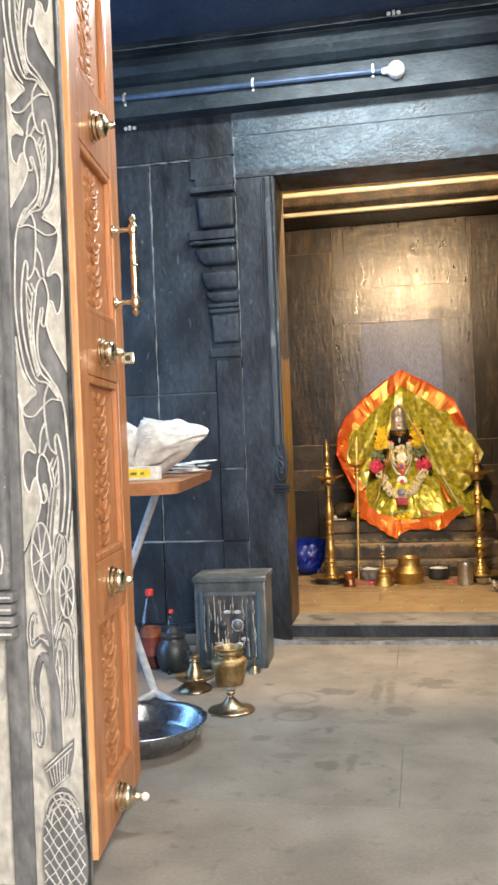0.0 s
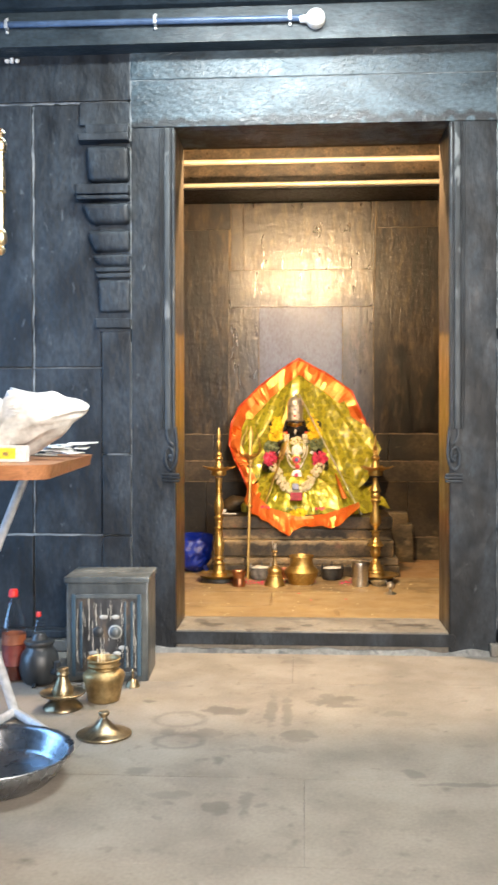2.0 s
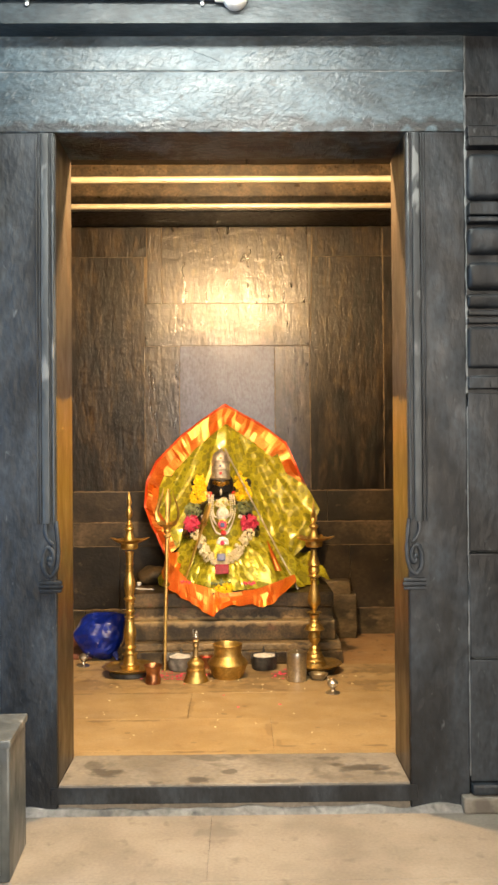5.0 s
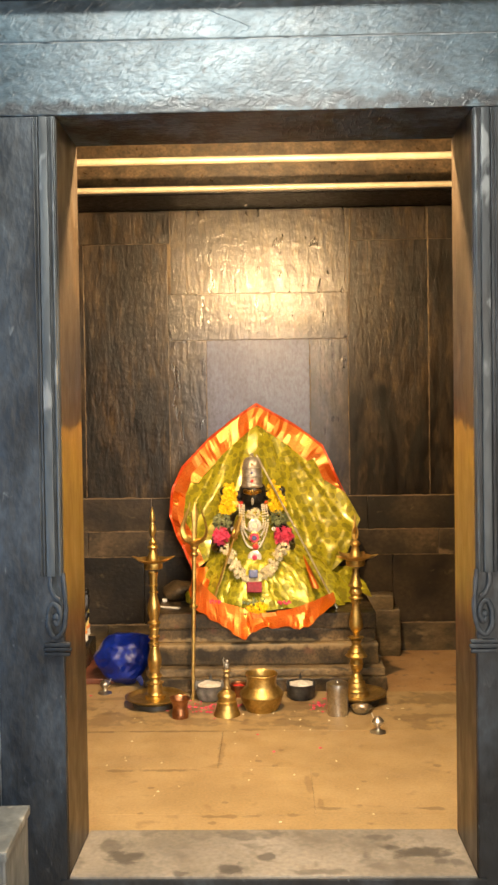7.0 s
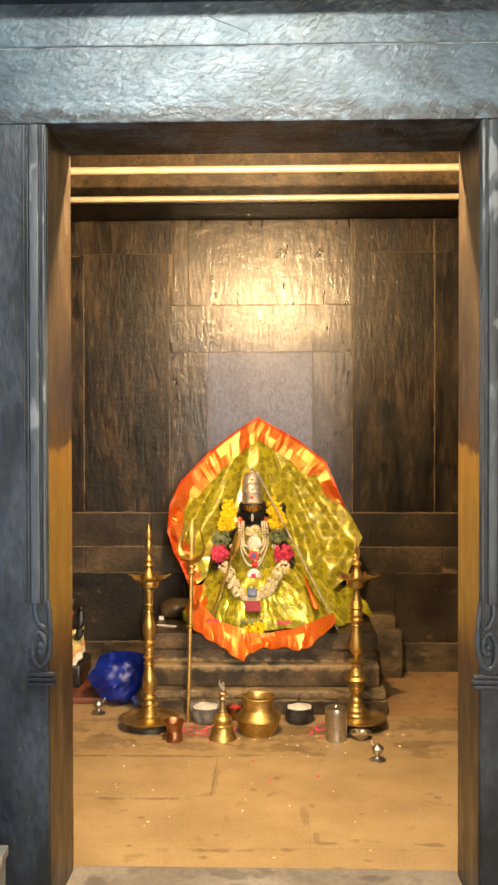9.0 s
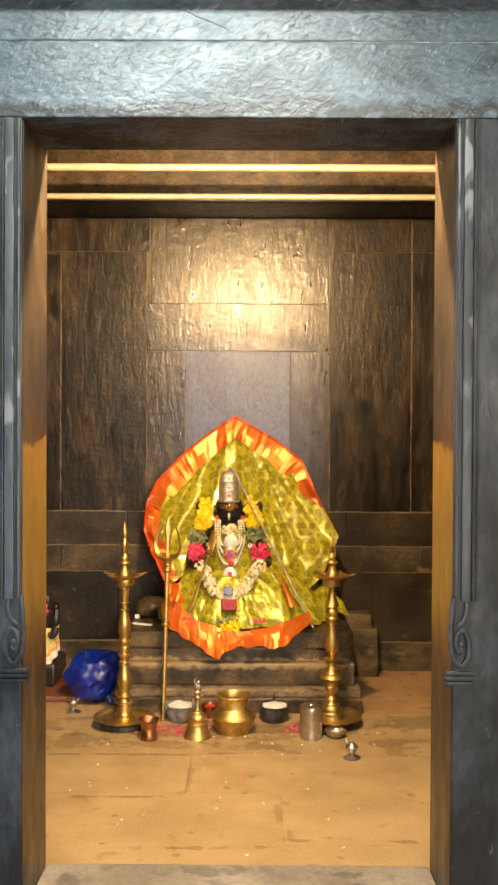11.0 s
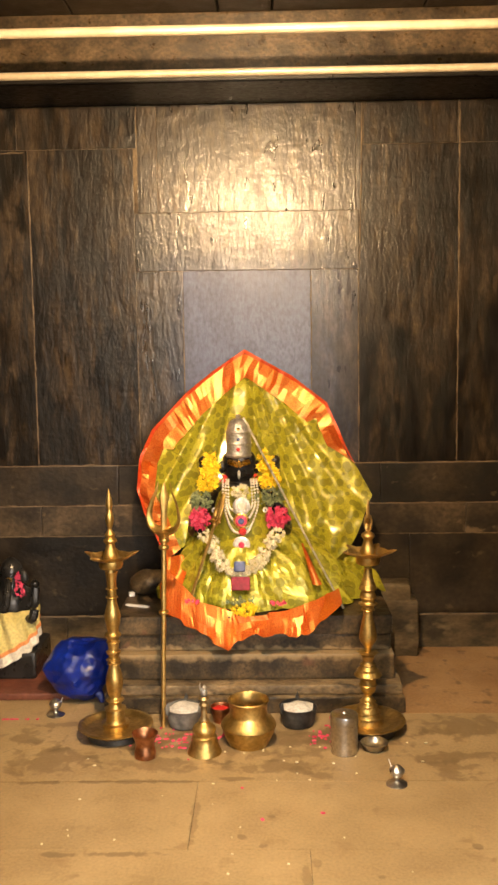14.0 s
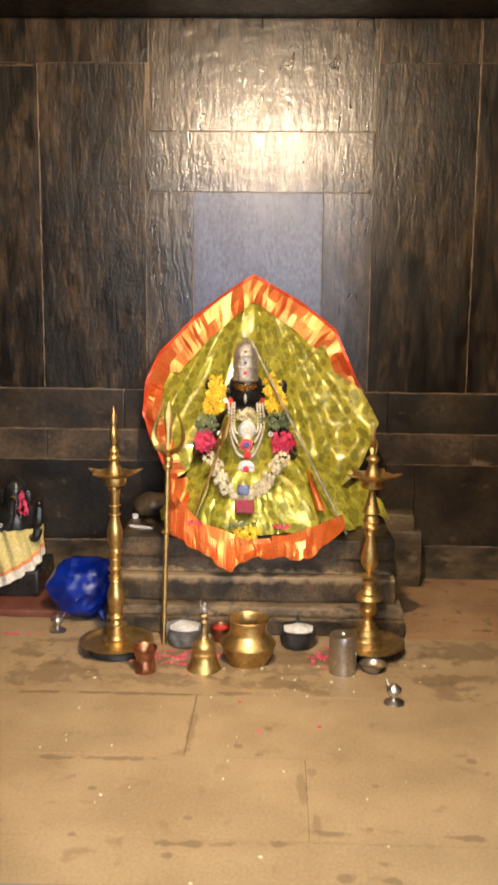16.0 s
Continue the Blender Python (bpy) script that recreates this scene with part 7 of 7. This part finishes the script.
for pts, wide in STEMS:
    wide *= 1.35
    run_ = bend([(LC + a * HALF, zz) for a, zz in pts])
    rad = [wide * (1.0 - 0.4 * i / (len(run_) - 1)) for i in range(len(run_))]
    part("stem", tube([(min(PR - 0.006, max(PL + 0.006, x)), 0.001, zz) for x, zz in run_], rad, 6, 0.6), M["grey_stone"], jamb)
    for side in (-0.75, 0.0, 0.75):
        chalk([(x + side * q, zz - 0.5 * side * q) for (x, zz), q in zip(run_, rad)], 0.0016, -0.0068 if side == 0 else -0.0048)
# two spoked flowers and the vase at the foot
for x, z, a, b in ((-0.607 - JX, 0.659, 0.0215, 0.072), (-0.557 - JX, 0.593, 0.0150, 0.052)):
    ovoid = [(x + a * math.cos(t), z + b * math.sin(t)) for t in (2 * math.pi * k / 28 for k in range(28))]
    fl = flat_leaf(ovoid, "grey_stone", -0.0095, jamb, "flower", 0.008)
    ring = [(px, -0.0105, pz) for px, pz in ovoid]
    part("line", tube([*ring, ring[0]], 0.0020, 4), M["line"], fl)
    for k in range(4):
        t = 0.2 + k * math.pi / 4
        part("spoke", tube([(x - a * math.cos(t), -0.0105, z - b * math.sin(t)), (x + a * math.cos(t), -0.0105, z + b * math.sin(t))], 0.0014, 4), M["line"], fl)
neck = flat_leaf([(-0.618 - JX, 0.247), (-0.556 - JX, 0.301), (-0.558 - JX, 0.271), (-0.569 - JX, 0.225), (-0.602 - JX, 0.198)], "grey_stone", -0.0095, jamb, "vase_neck", 0.008)
for k, (lo, hi) in enumerate(((0.10, 0.10), (0.24, 0.26), (0.96, 0.96))):
    part("rim_line", tube([(-0.618 - JX + 0.016 * lo, -0.0105, 0.247 - 0.048 * lo), (-0.556 - JX - 0.012 * hi, -0.0105, 0.301 - 0.074 * hi)], 0.0017, 4), M["line"], neck)
for k in range(7):
    f = 0.12 + 0.76 * k / 6
    part("rib_line", tube([(-0.614 - JX + 0.055 * f, -0.0105, 0.236 + 0.046 * f), (-0.604 - JX + 0.036 * f, -0.0105, 0.205 + 0.025 * f)], 0.0010, 4), M["line"], neck)
VX, VZ, VA, VB = -0.583 - JX, 0.062, 0.047, 0.140
body = [(VX + VA * math.cos(t), max(0.004, VZ + VB * math.sin(t))) for t in (2 * math.pi * k / 40 for k in range(40))]
vase = flat_leaf(body, "grey_stone", -0.0085, jamb, "vase", 0.007)
for lean in (1.15, -1.6):
    for k in range(-9, 10):
        pts = []
        for q in range(25):
            x = -VA + 2 * VA * q / 24
            z = k * 0.030 + lean * x + 0.0025 * math.sin(q * 0.7 + k)
            if (x / VA) ** 2 + (z / VB) ** 2 < 0.97 and VZ + z > 0.005:
                pts.append((VX + x, -0.0098, VZ + z))
        if len(pts) > 2:
            part("lattice_line", tube(pts, 0.0013, 4), M["line"], vase)
for k in range(3):
    arc = [(VX + (0.036 - 0.005 * k) * math.cos(t), -0.0098, VZ + 0.088 - 0.012 * k + 0.044 * math.sin(t)) for t in (0.15 + 2.85 * q / 12 for q in range(13))]
    part("arc_line", tube(arc, 0.0016, 4), M["line"], vase)
oval = flat_leaf(bud, "grey_stone", -0.0425, jamb, "bud", 0.003)
part("line", tube([*[(x, -0.043, z) for x, z in bud], (bud[0][0], -0.043, bud[0][1])], 0.0022, 4), M["line"], oval)
for k in range(7):
    z = 0.640 + 0.008 * k
    part("line", tube([(-0.707 - JX, -0.043, z), (-0.681 - JX, -0.043, z + 0.003)], 0.0013, 4), M["line"], oval)
# reeded outer roll: pale incised hoops
for z in (0.635, 0.65, 0.665, 0.80, 0.82, 0.92, 1.02, 1.12, 1.21, 1.30, 1.34, 1.5, 1.58, 1.66):
    part("hoop_line", tube([(-0.736 - JX, -0.034, z + 0.006), (-0.722 - JX, -0.0405, z), (-0.682 - JX, -0.0405, z), (-0.667 - JX, -0.034, z + 0.006)], 0.0022, 4), M["line"], jamb)

# teak leaf, swung open into the hall
HX, HY = -0.586, 2.075
turn = math.degrees(math.atan2(2.545 - 2.085, -0.613 + 0.556))
leaf = thing("door_leaf", pose(HX, HY, 0, 0, 0, turn), "open polished teak door leaf with carved panels and brass bosses", "door")
W, T, B0, B1 = 0.466, 0.042, 0.022, 2.16
# local x runs along the leaf, -y is the face towards the walk
rails = (B0, 0.115), (0.505, 0.625), (1.035, 1.175), (1.545, 1.70), (2.06, B1)
part("stile", box(0, 0.068, -T, 0, B0, B1, 0.004), M["teak"], leaf)
part("edge_lipping", box(-0.005, -0.0004, -T + 0.001, -0.001, B0, B1, 0.002), M["teak_pale"], leaf, "paler lipping on the edge")
part("stile", box(W - 0.085, W, -T, 0, B0, B1, 0.004), M["teak"], leaf)
for a, b in rails:
    part("rail", box(0.0685, W - 0.0855, -T + 0.001, -0.001, a, b, 0.003), M["teak"], leaf)
for (a0, a), (b, b1) in zip(rails, rails[1:]):
    pan = part("panel", box(0.071, W - 0.088, -T + 0.016, -0.010, a - 0.002, b + 0.002), M["teak"], leaf)
    x0, x1 = 0.070, W - 0.087
    for u0, u1, v0, v1 in ((x0, x0 + 0.016, a, b), (x1 - 0.016, x1, a, b), (x0 + 0.017, x1 - 0.017, a, a + 0.018), (x0 + 0.017, x1 - 0.017, b - 0.018, b)):
        part("bead", box(u0, u1, -T + 0.002, -T + 0.018, v0, v1, 0.006, 3), M["teak"], pan)
    # carved flowers and leaves down the middle of the panel
    bm = bmesh.new()
    rr = random.Random(int(a * 100))
    mid = (x0 + x1) / 2
    n = int((b - a) / 0.030)
    for k in range(n):
        z = a + 0.03 + (b - a - 0.06) * (k + 0.5) / n
        w = 0.026 + 0.030 * abs(math.sin(k * 1.9 + a))
        add_ball(bm, (mid + rr.uniform(-0.01, 0.01), -T + 0.0165, z), (0.012, 0.0045, 0.012), 2)
        for s in (-1, 1):
            add_ball(bm, (mid + s * w * 0.8, -T + 0.0160, z + rr.uniform(-0.012, 0.012)), (w * 0.52, 0.0035, 0.011), 2)
            add_tube(bm, curve_points([(mid, -T + 0.0160, z - 0.02), (mid + s * w * 0.6, -T + 0.0145, z - 0.012), (mid + s * w * 1.2, -T + 0.0160, z + 0.014)], 4), 0.004, 6)
    part("carving", bm, M["teak_carved"], pan, "carved foliage in relief")


def boss(x, z, parent, latch=False):
    bm = bmesh.new()
    add_lathe(bm, smooth_profile([(0.034, 0), (0.035, 0.005), (0.030, 0.009), (0.031, 0.014), (0.026, 0.018), (0.027, 0.024), (0.022, 0.032), (0.012, 0.036), (0.008, 0.040), (0.009, 0.043), (0.005, 0.052), (0, 0.055)], 3), 28, pose(x, -T, z, 90))
    ob = part("boss", bm, M["nickel_brass"], parent, "polished brass boss")
    if latch:
        part("latch", box(x + 0.010, x + 0.016, -T - 0.074, -T - 0.044, z - 0.026, z + 0.000, 0.002), M["nickel_brass"], ob)
        part("latch_hole", tube([(x + 0.0095, -T - 0.060, z - 0.013), (x + 0.0165, -T - 0.060, z - 0.013)], 0.007, 14), M["iron"], ob)
    return ob


for z, latch in ((0.076, False), (0.570, False), (1.092, True), (1.612, False)):
    boss(0.195, z, leaf, latch)
bm = bmesh.new()
add_ball(bm, (0, 0, 0), (0.012, 0.010, 0.010), 2)
part("door_buffer", bm, M["white"], leaf, "white rubber buffer", m=pose(0.203, -T - 0.060, 0.072))
bm = bmesh.new()
add_lathe(bm, smooth_profile([(0, 1.198), (0.004, 1.202), (0.009, 1.210), (0.005, 1.218), (0.010, 1.224), (0.012, 1.235), (0.010, 1.246), (0.0075, 1.252), (0.0085, 1.29), (0.0090, 1.318), (0.0075, 1.322), (0.0105, 1.325), (0.0075, 1.328), (0.0090, 1.332), (0.0085, 1.36), (0.0075, 1.398), (0.010, 1.404), (0.012, 1.415), (0.010, 1.426), (0.005, 1.432), (0.009, 1.440), (0.004, 1.448), (0, 1.452)], 3), 16, pose(0.375, -T - 0.052, 0))
pull = part("pull_handle", bm, M["nickel_brass"], leaf, "turned brass pull handle")
for z in (1.235, 1.415):
    bm = bmesh.new()
    add_lathe(bm, smooth_profile([(0.015, 0), (0.015, 0.004), (0.007, 0.008), (0.006, 0.040), (0.010, 0.046), (0.010, 0.056)], 3), 18, pose(0.375, -T, z, 90))
    part("bracket", bm, M["nickel_brass"], pull)
